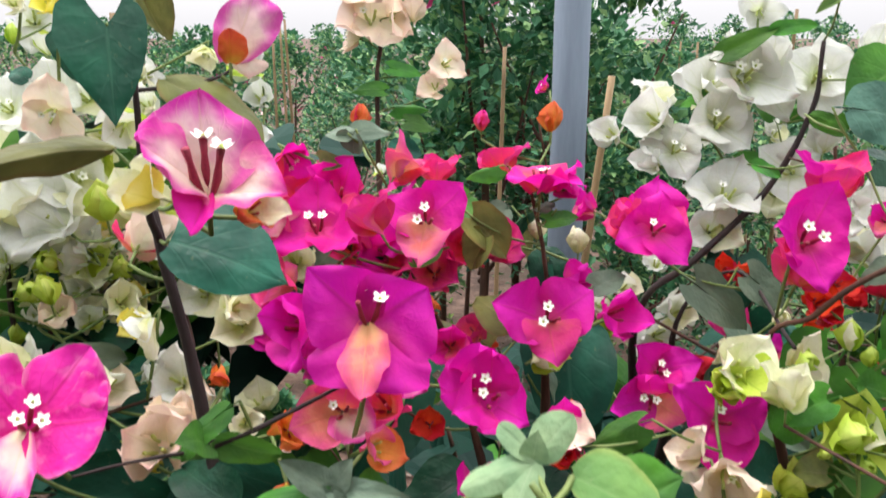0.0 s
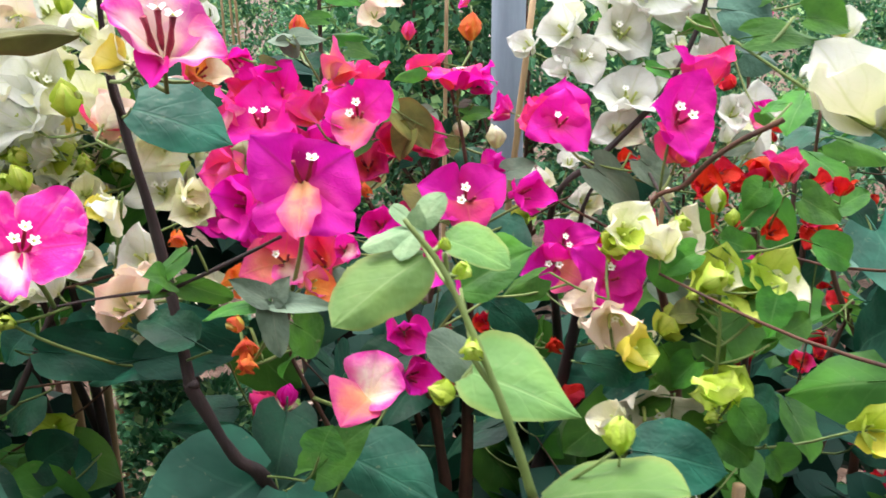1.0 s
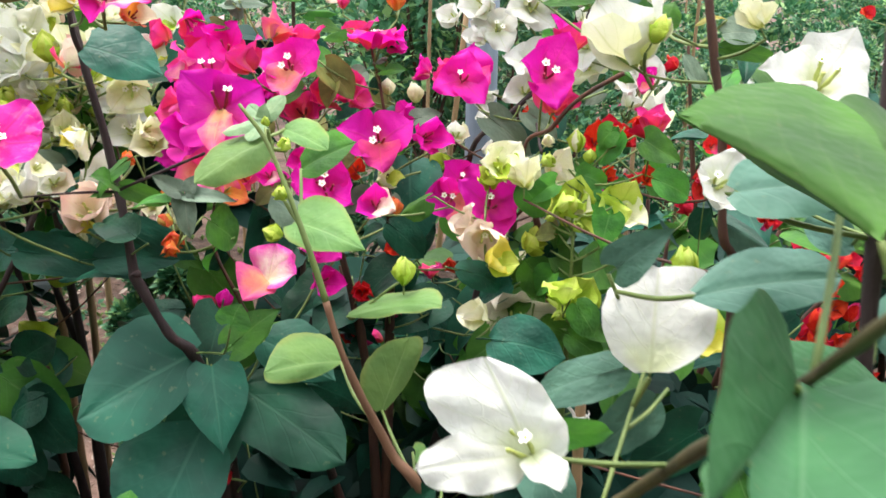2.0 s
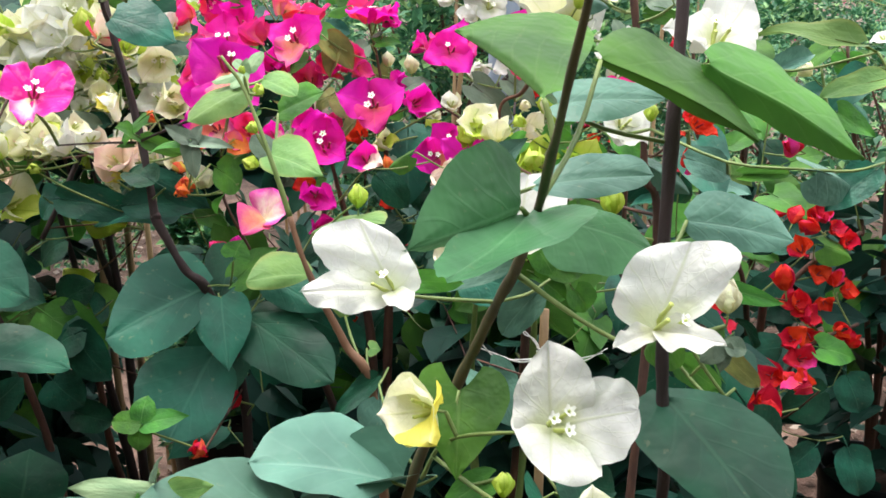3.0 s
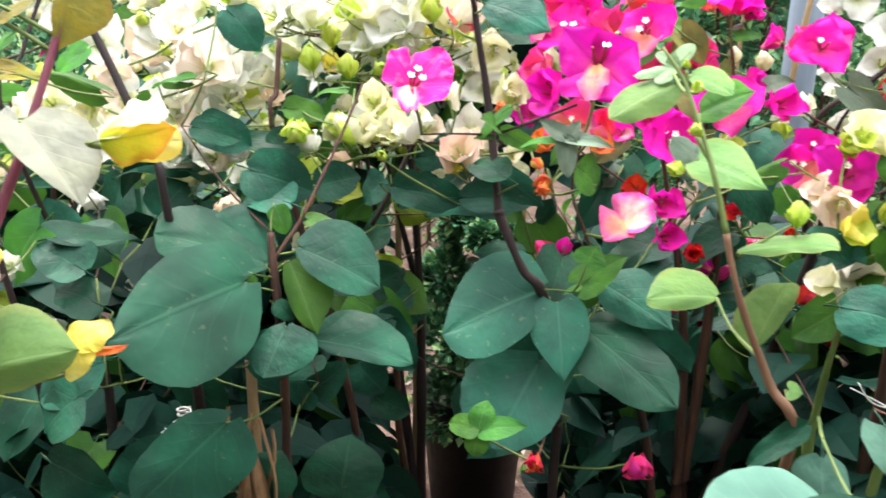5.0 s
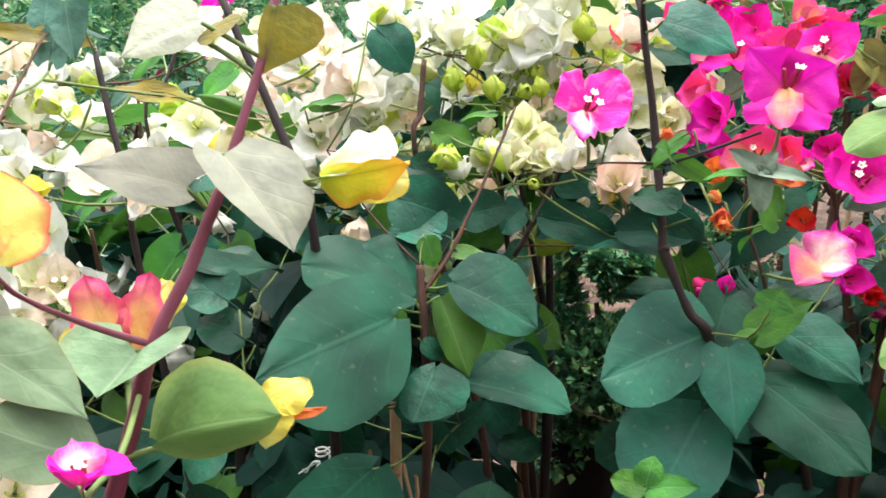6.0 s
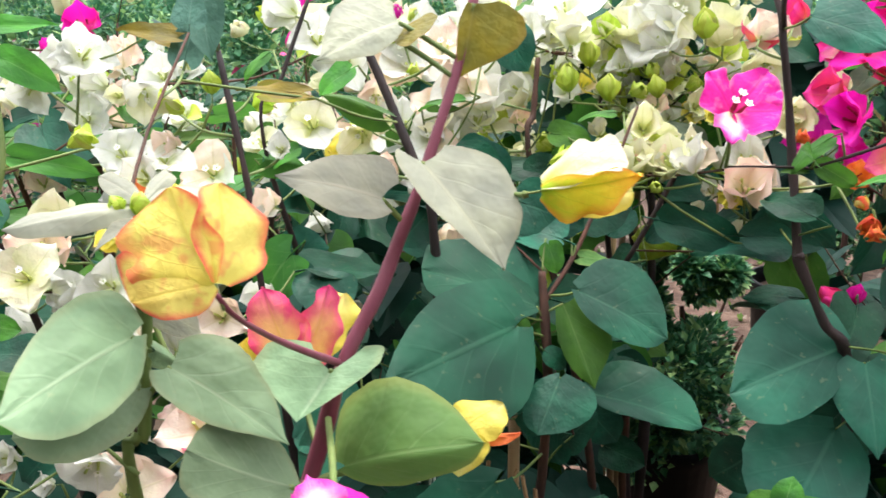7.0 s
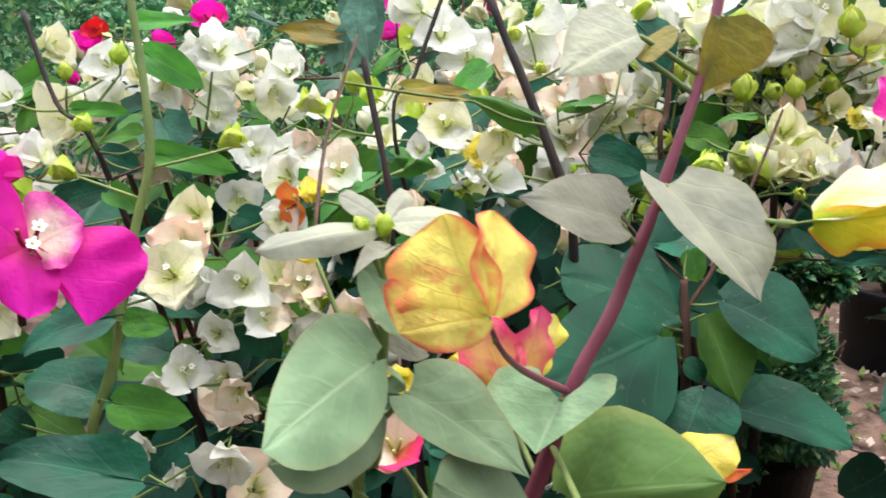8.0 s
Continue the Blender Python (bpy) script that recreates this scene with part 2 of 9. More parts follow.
def blade(name, wide, nv, nu, fold, bend, wave, cup, notch, petiole, seed, flare=0.0, ruffle=0.0, twist=0.0):
    """A leaf or bract of length 1 along y and width 1 along x, its upper face to +z.
    bend curves the midrib, flare turns the tip back, ruffle crimps the margin."""
    rng = random.Random(seed)
    bm = bmesh.new()
    uvl = bm.loops.layers.uv.new("UVMap")
    ks, ws = zip(*wide)
    ph, ph2, ph3, skew = rng.uniform(0, 6), rng.uniform(0, 6), rng.uniform(0, 6), rng.uniform(-0.06, 0.06)
    spine, at = [], Vector((0.0, 0.0))
    for i in range(201):
        v = i / 200
        ang = bend * v + flare * v ** 3
        spine.append((at.copy(), ang))
        at += Vector((math.cos(ang), math.sin(ang))) / 200
    grid = []
    for i in range(nv + 1):
        v = (i / nv) ** (1.45 if petiole else 1.2)
        w = 0.5 * float(np.interp(v, ks, ws))
        row = []
        for j in range(nu + 1):
            s = 2 * j / nu - 1
            own = ph if s > 0 else ph3
            x = s * w * (1 + 0.05 * math.sin(7 * v + own) + 0.015 * math.sin(31 * v + own))
            y = v - notch * abs(s) ** 1.6 * max(0.0, 1 - v / 0.26)
            z = wave * math.sin(6.5 * v + own) * abs(s) ** 1.5
            z += ruffle * math.sin((15 + 3 * math.sin(own)) * v + 2 * own) * abs(s) ** 2.4 * (0.35 + 0.65 * v)
            z += 0.35 * wave * math.sin(5 * x + 8 * v + ph2) + fold * abs(x)
            z += 0.3 * ruffle * noise.noise(Vector((x * 5, y * 5, seed * 3.7)))
            if cup:
                z += (1 - math.cos(x * cup)) / cup
                x = math.sin(x * cup) / cup
            tw = twist * v
            x, z = x * math.cos(tw) - z * math.sin(tw), x * math.sin(tw) + z * math.cos(tw)
            c, ang = spine[max(0, min(200, round(200 * y)))]
            c = c + Vector((min(0.0, y), 0))
            row.append((bm.verts.new((x + skew * v * v, c.x - z * math.sin(ang), c.y + z * math.cos(ang))), (0.5 + 0.5 * s, v)))
        grid.append(row)
    for r0, r1 in zip(grid, grid[1:]):
        for j in range(nu):
            quad = (r0[j], r0[j + 1], r1[j + 1], r1[j])
            f = bm.faces.new([q[0] for q in quad])
            for lp, q in zip(f.loops, quad):
                lp[uvl].uv = q[1]
    if petiole:
        tube(bm, [(0, -petiole, -0.25 * petiole, 0.014), (0, -petiole * 0.5, -0.09 * petiole, 0.014), (0, 0.03, 0, 0.012), (0, 0.25, bend * 0.03, 0.006)], 4, False)
    return mesh_of(name, bm)


OVATE = ((0, 0.16), (0.03, 0.54), (0.08, 0.80), (0.14, 0.92), (0.22, 0.985), (0.32, 1.0), (0.42, 0.985), (0.52, 0.93), (0.60, 0.88), (0.68, 0.80), (0.75, 0.70), (0.82, 0.56), (0.88, 0.40), (0.93, 0.23), (0.97, 0.09), (1, 0.0))
HEART = ((0, 0.46), (0.03, 0.70), (0.08, 0.89), (0.15, 0.985), (0.24, 1.0), (0.35, 0.95), (0.46, 0.86), (0.56, 0.75), (0.66, 0.60), (0.75, 0.45), (0.83, 0.29), (0.90, 0.155), (0.95, 0.075), (1, 0.0))
BRACT_WIDE = ((0, 0.30), (0.05, 0.56), (0.12, 0.80), (0.2, 0.92), (0.3, 0.99), (0.42, 1.0), (0.55, 0.98), (0.66, 0.92), (0.76, 0.80), (0.84, 0.64), (0.90, 0.46), (0.95, 0.26), (1, 0.03))
BRACT_POINTED = ((0, 0.32), (0.05, 0.60), (0.12, 0.84), (0.2, 0.96), (0.3, 1.0), (0.42, 0.985), (0.54, 0.92), (0.65, 0.80), (0.75, 0.645), (0.83, 0.49), (0.90, 0.31), (0.95, 0.16), (1, 0.0))
OVAL = ((0, 0.30), (0.04, 0.56), (0.1, 0.78), (0.2, 0.92), (0.34, 0.99), (0.5, 1.0), (0.65, 0.97), (0.78, 0.86), (0.88, 0.68), (0.95, 0.44), (1, 0.10))
KITE = ((0, 0.34), (0.06, 0.58), (0.14, 0.79), (0.24, 0.93), (0.34, 0.99), (0.42, 1.0), (0.52, 0.95), (0.64, 0.80), (0.76, 0.58), (0.87, 0.33), (0.95, 0.14), (1, 0.0))
ROUND = ((0, 0.10), (0.01, 0.34), (0.03, 0.58), (0.06, 0.76), (0.10, 0.88), (0.16, 0.965), (0.25, 1.0), (0.38, 0.985), (0.50, 0.94), (0.61, 0.86), (0.71, 0.74), (0.80, 0.59), (0.87, 0.42), (0.93, 0.22), (0.97, 0.08), (1, 0.0))
SHEETS = {}


def with_material(kind, table, data, key):
    """One copy of a sheet for each material, shared by all that look alike."""
    if (key, kind) not in SHEETS:
        me = data.copy()
        me.materials.append(table[kind])
        SHEETS[key, kind] = me
    return SHEETS[key, kind]


LEAF_SHAPES = [blade("leaf", (HEART, OVATE)[i % 2], 16, 8, f, b, w, c, (0.17, 0.07)[i % 2], 0.22, i, fl, 0.012, tw) for i, (f, b, w, c, fl, tw) in enumerate((
    (0.10, -0.30, 0.03, 0.2, -0.3, 0.1), (0.16, -0.25, 0.03, 0.0, -0.5, -0.15), (-0.06, -0.55, 0.035, 0.3, -0.3, 0.2), (0.12, -0.05, 0.04, 0.3, -0.5, -0.1), (0.22, 0.2, 0.04, -0.2, -0.7, 0.25), (0.06, -0.40, 0.05, -0.3, -0.2, -0.25)))]
LEAF_SHAPES += [blade("leaf", ROUND, 18, 10, f, b, w, c, 0.12, 0.22, 60 + i, -0.3, 0.012) for i, (f, b, w, c) in enumerate(((0.10, -0.25, 0.03, 0.2), (-0.06, -0.35, 0.04, 0.0)))]
# a folded heart, a drooping one with both halves hanging, a broad flat one
LEAF_SHAPES += [blade("leaf", HEART, 18, 10, f, b, w, c, 0.19, 0.22, 80 + i, fl, 0.014, tw) for i, (f, b, w, c, fl, tw) in enumerate(((0.55, -0.2, 0.03, 0.2, -0.4, 0.0), (-0.45, -0.5, 0.03, 0.0, -0.3, 0.0), (0.05, -0.12, 0.035, 0.0, -0.25, 0.05)))]
OPEN_BRACTS = [blade("bract", KITE, 14, 10, f, b, w, c, 0.05, 0, 20 + i, fl, r) for i, (f, b, w, c, fl, r) in enumerate((
    (0.15, -0.25, 0.07, 0.9, -0.4, 0.07), (0.25, 0.4, 0.09, 0.6, -1.0, 0.09), (0.05, -0.6, 0.09, 1.1, -0.4, 0.06), (0.28, 0.2, 0.11, 0.3, -0.8, 0.11), (-0.05, -0.1, 0.10, 1.3, 0.5, 0.08), (0.2, 0.8, 0.08, 0.9, -0.9, 0.09), (0.35, -0.4, 0.11, 0.6, 0.4, 0.10)))]
CUP_BRACTS = [blade("bract", BRACT_POINTED, 14, 10, f, b, w, c, 0.05, 0, 30 + i, fl, r) for i, (f, b, w, c, fl, r) in enumerate((
    (0.30, 0.85, 0.05, 1.5, -0.6, 0.06), (0.35, 1.05, 0.06, 1.2, -1.3, 0.07), (0.25, 0.60, 0.07, 1.3, -0.5, 0.09), (0.2, 0.35, 0.08, 1.0, 0.5, 0.10)))]
BUD_BRACTS = [blade("bract", BRACT_WIDE, 14, 10, f, b, w, c, 0.05, 0, 40 + i, fl, r) for i, (f, b, w, c, fl, r) in enumerate((
    (0.30, 1.75, 0.03, 2.3, 0.1, 0.03), (0.34, 1.8, 0.04, 2.0, -0.2, 0.04), (0.28, 1.65, 0.03, 2.2, 0.3, 0.03)))]




def heart_mesh(tubes, red):
    """The pedicel and the slender tubes in the middle of a flower, of unit length along z."""
    bm = bmesh.new()
    tube(bm, [(0, 0, -0.35, 0.022), (0, 0, 0.0, 0.03)], 5, True, 0)
    for i in range(tubes):
        a = 2.1 * i + 0.5
        c, s = 0.10 * math.cos(a), 0.10 * math.sin(a)
        tube(bm, [(c * 0.4, s * 0.4, 0, 0.02), (c, s, 0.16, 0.038), (c * 1.2, s * 1.2, 0.28, 0.026), (c * 1.5, s * 1.5, 0.41, 0.036)], 5, True, 1)
    return mesh_of("flower", bm, BARK["greenbark"], TUBE_RED if red else TUBE)


def star_mesh(count, seed):
    """Small white five-lobed florets, set on the ends of the tubes."""
    rng = random.Random(seed)
    bm = bmesh.new()
    for i in range(count):
        a = 2.1 * i + 0.5
        cx, cy, cz = 0.15 * math.cos(a), 0.15 * math.sin(a), 0.42
        hub = bm.verts.new((cx, cy, cz - 0.02))
        ring = []
        for j in range(15):
            r = (0.062, 0.092, 0.092)[j % 3] * rng.uniform(0.9, 1.1)
            b = 2 * math.pi * j / 15
            ring.append(bm.verts.new((cx + r * math.cos(b), cy + r * math.sin(b), cz + (0.0 if j % 3 == 0 else 0.03) * rng.uniform(0.4, 1.4))))
        for j in range(15):
            bm.faces.new((hub, ring[j], ring[(j + 1) % 15]))
        tube(bm, [(cx, cy, cz - 0.02, 0.025), (cx, cy, cz + 0.015, 0.015)], 5, True, 1)
    return mesh_of("floret", bm, FLORET, TUBE)


HEARTS = {red: heart_mesh(3, red) for red in (False, True)}
STALK = heart_mesh(0, False)
STARS = [star_mesh(n, n) for n in (1, 2, 3)]
TINT = {"deep": "pale-edged magenta", "peach": "peach pink", "magenta": "magenta", "coral": "coral pink", "orange": "orange", "twotone": "cream and magenta", "blush": "pale blush", "pale": "greenish cream", "limecream": "lime and cream", "white": "white", "cream": "cream", "greycream": "dull cream", "lime": "lime green", "yellow": "yellow",
        "yelloworange": "yellow and orange", "yellowred": "yellow with red edge", "pinkstripe": "pink and yellow", "red": "scarlet", "olive": "olive"}
RNG = random.Random(7)
STEMS, ITEMS, TWIGS = {}, {}, {}


def plant(label, x, y):
    """An empty at the plant's foot."""
    ob = new("bougainvillea", None)
    ob.empty_display_size = 0.05
    ob.location = (x, y, 0.0)
    bpy.context.view_layer.update()
    STEMS[ob], ITEMS[ob] = [], []
    return tagged(ob, label, "flowering shrub", "potted bougainvilleas")


def local(p, m):
    return Matrix.Translation(-Vector(p.location)) @ m


def stem(p, pts, bark, name="stem", sides=8):
    path = smooth_path(pts, 7)
    bm = bmesh.new()
    off = Vector((*p.location, 0))
    rough = [Vector(q) - off for q in path]
    rough = [Vector((*(Vector(q[:3]) + 0.25 * q[3] * Vector(noise.noise_vector(Vector(q[:3]) * 50))), q[3] * (1 + 0.26 * noise.noise(Vector(q[:3]) * 80)))) for q in rough]
    tube(bm, rough, sides)
    STEMS[p].extend(path)
    return part(name, mesh_of(name, bm, BARK[bark]), p)


def leaf(p, base, tip, width, normal, kind, shape=None):
    b, t = Vector(base), Vector(tip)
    y = t - b
    size = y.length
    y.normalize()
    z = Vector(normal)
    z = (z - y * z.dot(y)).normalized()
    x = y.cross(z)
    i = int(abs(b.x * 7919 + b.z * 6007 + t.x * 997) * 10) % len(LEAF_SHAPES) if shape is None else shape
    m = Matrix.Translation(b) @ Matrix((x, y, z)).transposed().to_4x4() @ Matrix.Diagonal((width, size, size, 1))
    ob = part("leaf", with_material(kind, LEAF, LEAF_SHAPES[i], ("leaf", i)), p, local(p, m))
    twig_to(p, b - y * 0.22 * size - z * 0.05 * size, 0.0007)
    return ob


def flower(p, centre, across, axis, kinds, shape, roll):
    n = Vector(axis).normalized()
    if shape in ("cup", "bud") and n.z < 0.3:
        n = (n + Vector((0, 0, 0.45 - n.z))).normalized()
    rng = random.Random(round(1e4 * (centre[0] + 3 * centre[1] + 7 * centre[2])))
    side = n.cross(Vector((0, 0, 1)))
    side = side.normalized() if side.length > 0.05 else Vector((1, 0, 0))
    up = side.cross(n)
    lean, size, back, sheets, width = {
        "open": (54, across / 1.5, 0.28, OPEN_BRACTS, 1.10),
        "cup": (46, across / 1.12, 0.42, CUP_BRACTS + OPEN_BRACTS[3:4], 1.12), "bud": (54, across / 0.9, 0.43, BUD_BRACTS, 0.9)}[shape]
    base = Vector(centre) - n * back * size
    frame_m = Matrix.Translation(base) @ Matrix((side, up, n)).transposed().to_4x4() @ Matrix.Rotation(radians(roll), 4, "Z")
    kinds = kinds.split("/")
    red = kinds[0] in ("magenta", "coral", "twotone", "red", "orange")
    ob = part("flower", HEARTS[red] if shape in ("open", "cup") else STALK, p, local(p, frame_m @ Matrix.Scale(size, 4)), TINT[kinds[0]] + " papery bracts")
    for i in range(3):
        j = rng.randrange(len(sheets))
        kind = kinds[i % len(kinds)]
        a = radians(lean * (rng.uniform(0.93, 1.07) if shape == "bud" else rng.uniform(0.68, 1.32)))
        m = Matrix.Rotation(radians(120 * i + rng.uniform(-9, 9)), 4, "Z") @ Matrix.Translation((0, 0.03, 0.0)) @ Matrix.Rotation(math.pi / 2 - a, 4, "X") @ Matrix.Diagonal((width * rng.uniform(0.86, 1.06), rng.uniform(0.82, 1.08), 1, 1))
        part("bract", with_material(kind, BRACT, sheets[j], (sheets[j].name, j)), ob, m)
    if shape == "open" and kinds[0] != "red":
        part("floret", STARS[rng.choice((0, 0, 1, 1))], ob, None, "tiny white florets")
    ITEMS[p].append((Vector(centre), across, kinds))
    twig_to(p, base - n * 0.33 * size, 0.0009)
    return ob


def free_sheet(name, wide, widest, base, tip, sides, bulge, notch, seed, ruffle, material, nv=18, nu=12):
    """A leaf or bract whose two halves reach to points of their own on either side of the midrib."""
    rng = random.Random(seed)
    b = Vector(base)
    y = Vector(tip) - b
    size = y.length
    y = y / size
    mid = y * widest
    left, right = ((Vector(q) - b) / size - mid for q in sides)
    n = (right - left).cross(y).normalized()
    if n.y > 0:
        n = -n
    bm = bmesh.new()
    uvl = bm.loops.layers.uv.new("UVMap")
    ks, ws = zip(*wide)
    ph, ph3 = rng.uniform(0, 6), rng.uniform(0, 6)
    grid = []
    for i in range(nv + 1):
        v = (i / nv) ** 1.3
        w = float(np.interp(v, ks, ws))
        row = []
        for j in range(nu + 1):
            s = 2 * j / nu - 1
            own = ph if s > 0 else ph3
            f = abs(s) * w * (1 + 0.04 * math.sin(7 * v + own) + 0.012 * math.sin(33 * v + own))
            along = v - notch * abs(s) ** 1.6 * max(0.0, 1 - v / 0.26)
            q = y * along + (right if s > 0 else left) * f
            lift = bulge * (1 - 0.75 * s * s) * math.sin(math.pi * min(1.0, 0.08 + 0.9 * v))
            lift += ruffle * math.sin((13 + 3 * math.sin(own)) * v + 2 * own) * abs(s) ** 2.2 + 0.4 * ruffle * noise.noise(Vector((s * 1.7, v * 3, seed * 3.7)))
            lift -= 0.02 * max(0.0, 1 - abs(s) / 0.15)
            row.append((bm.verts.new(q + n * lift), (0.5 + 0.5 * s, v)))
        grid.append(row)
    for r0, r1 in zip(grid, grid[1:]):
        for j in range(nu):
            quad = (r0[j], r0[j + 1], r1[j + 1], r1[j])
            face = bm.faces.new([q[0] for q in quad])
            for lp, q in zip(face.loops, quad):
                lp[uvl].uv = q[1]
    return mesh_of(name, bm, material), Matrix.Translation(b) @ Matrix.Scale(size, 4), size


def free_leaf(p, base, tip, left, right, kind, bulge=0.04, notch=0.16, form=HEART):
    seed = round(1e4 * (base[0] + 3 * base[1] + 7 * tip[2]))
    me, m, size = free_sheet("leaf", form, 0.27, base, tip, (left, right), bulge, notch, seed, 0.012, LEAF[kind])
    twig_to(p, Vector(base), 0.0008)
    return part("leaf", me, p, local(p, m))


def free_flower(p, base, axis, size, florets, bracts, red=False):
    """A flower seen close by, each bract reaching to its own tip and side points."""
    b, n = Vector(base), Vector(axis).normalized()
    up = n.orthogonal().normalized()
    m = Matrix.Translation(b) @ Matrix((up.cross(n), up, n)).transposed().to_4x4() @ Matrix.Scale(size, 4)
    ob = part("flower", HEARTS[red] if florets else STALK, p, local(p, m), TINT[bracts[0][3]] + " papery bracts")
    inv = m.inverted()
    for i, (tip, left, right, kind, bulge, form) in enumerate(bracts):
        me, bm, reach = free_sheet("bract", {"r": BRACT_WIDE, "p": BRACT_POINTED, "k": KITE, "o": OVAL}[form], 0.4, base, tip, (left, right), bulge, 0.04, round(1e4 * (tip[0] + tip[2])) + i, 0.065, BRACT[kind])
        part("bract", me, ob, inv @ bm)
    if florets:
        part("floret", STARS[florets - 1], ob, None, "tiny white florets")
    ITEMS[p].append((b, 0.0, [bracts[0][3]]))
    twig_to(p, b - n * 0.33 * size, 0.0011)
    return ob


def twig_to(p, end, r):
    """A thin twig from the plant's nearest stem to a leaf or flower."""
    best, cost = None, 1e9
    for q in STEMS[p]:
        d = Vector(q[:3]) - end
        c = d.length + 1.4 * max(0.0, d.z + 0.01)
        if c < cost:
            best, cost = q, c
    if best is None or (Vector(best[:3]) - end).length < 0.006:
        return
    a = Vector(best[:3])
    gap = (end - a).length
    midp = a.lerp(end, 0.55) + Vector((0, 0, -0.04 * gap)) + 0.08 * gap * Vector(noise.noise_vector(end * 40))
    path = smooth_path([(*a, r * (1 + 2.5 * min(gap, 0.2))), (*midp, r * 1.2), (*end, r)], 3)
    if p not in TWIGS:
        TWIGS[p] = bmesh.new()
    tube(TWIGS[p], [Vector(q) - Vector((*p.location, 0)) for q in path], 5, True, 0 if gap < 0.11 else 1)
    if gap > 0.03:
        STEMS[p].extend(path[1:])


def clusters(p, share, kinds=None, back=(0.02, 0.06), spread=0.028):
    """More bracts crowded behind those that stand out, as the flowers grow in bunches."""
    for c, across, own in list(ITEMS[p]):
        if RNG.random() > share or across < 0.02:
            continue
        q = c + Vector((RNG.gauss(0, spread), RNG.uniform(*back), RNG.gauss(-0.008, spread * 0.8)))
        kind = RNG.choice(kinds) if kinds else "/".join(own)
        flower(p, q, across * RNG.uniform(0.7, 1.05), (RNG.gauss(0, 0.7), RNG.gauss(-0.5, 0.4), RNG.gauss(0.25, 0.6)), kind, RNG.choice(("open", "cup", "cup")), RNG.randrange(120))


def skirt(p, count, x0, x1, y0, y1, z0, z1, kinds, size=(0.05, 0.085)):
    """Leaves hanging in the plant's lower, shaded part."""
    for i in range(count):
        b = Vector((RNG.uniform(x0, x1), RNG.uniform(y0, y1), RNG.uniform(z0, z1)))
        a = RNG.uniform(0, 6.3)
        s = RNG.uniform(*size)
        t = b + Vector((math.cos(a), 0.9 * math.sin(a) - 0.1, RNG.uniform(-1.3, -0.1))).normalized() * s
        leaf(p, b, t, s * RNG.uniform(0.66, 0.86), (RNG.gauss(0, 0.6), RNG.gauss(-0.8, 0.5), 0.7), RNG.choice(kinds))


def finish_twigs():
    """The thin twigs of each plant as one part."""
    for p, bm in TWIGS.items():
        tagged(part("twig", mesh_of("twig", bm, BARK["greenbark"], BARK["bark"]), p, None, "thin green and brown twigs"), kind="stuff")


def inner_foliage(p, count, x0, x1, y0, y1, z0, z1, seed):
    """The crowded old leaves inside a plant, too many to tell apart; deep shade is put into their colour."""
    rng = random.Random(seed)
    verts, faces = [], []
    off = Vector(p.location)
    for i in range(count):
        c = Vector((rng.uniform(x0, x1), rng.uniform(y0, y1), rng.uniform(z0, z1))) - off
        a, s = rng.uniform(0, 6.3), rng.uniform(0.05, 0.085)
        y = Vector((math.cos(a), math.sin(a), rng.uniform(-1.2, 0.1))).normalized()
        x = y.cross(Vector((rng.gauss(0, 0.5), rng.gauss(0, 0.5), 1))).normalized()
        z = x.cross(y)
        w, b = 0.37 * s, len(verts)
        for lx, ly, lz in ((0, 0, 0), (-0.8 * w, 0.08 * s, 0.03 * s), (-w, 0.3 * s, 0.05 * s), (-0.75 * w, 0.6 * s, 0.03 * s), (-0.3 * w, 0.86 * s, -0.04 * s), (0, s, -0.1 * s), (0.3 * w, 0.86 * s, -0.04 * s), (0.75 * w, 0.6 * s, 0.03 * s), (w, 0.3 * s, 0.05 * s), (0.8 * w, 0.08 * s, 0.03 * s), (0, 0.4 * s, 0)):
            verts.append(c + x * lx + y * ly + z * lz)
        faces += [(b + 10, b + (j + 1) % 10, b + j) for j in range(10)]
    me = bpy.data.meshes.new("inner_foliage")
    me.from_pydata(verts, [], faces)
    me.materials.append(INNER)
    tagged(part("inner_foliage", me, p, None, "crowded old leaves, darkened for shade"), kind="stuff")


def island_material(name, low, high, share=0.2, gloss=0.3):
    k = Nodes(name)
    r = k.n.new("ShaderNodeNewGeometry").outputs["Random Per Island"]
    col = k.mix(r, lin(low), lin(high))
    col = k.mix(k.math("MULTIPLY", k.noise(k.coords("Object"), 7, 3), 0.5), col, lin(low))
    k.put(k.p.inputs["Base Color"], col)
    k.p.inputs["Roughness"].default_value = 0.5
    k.p.inputs["Specular IOR Level"].default_value = gloss
    k.thin(col, share)
    return k.m


# old leaf green, darkened further to paint in the shade inside the plants
INNER = island_material("leaf_old_shade", "#14302A", "#22483A", 0.05, 0.1)



# ---- the plants along the front ----
FEET = [(0.060, 0.540), (-0.060, 0.430), (0.120, 0.240), (0.140, 0.100), (0.200, 0.450), (0.180, 0.670), (-0.220, 0.030), (-0.265, 0.290), (-0.250, 0.620), (0.560, 0.800), (-0.070, 0.960), (-0.600, 0.120)]
pink = plant("bougainvillea with magenta and coral bracts, staked", 0.060, 0.540)
stem(pink, [(-0.022, 0.534, 0.872, 0.0012), (-0.003, 0.543, 0.834, 0.0019), (0.017, 0.545, 0.773, 0.0023), (0.050, 0.540, 0.600, 0.0051), (0.060, 0.540, 0.300, 0.0068), (0.060, 0.540, 0.100, 0.0076)], "bark")
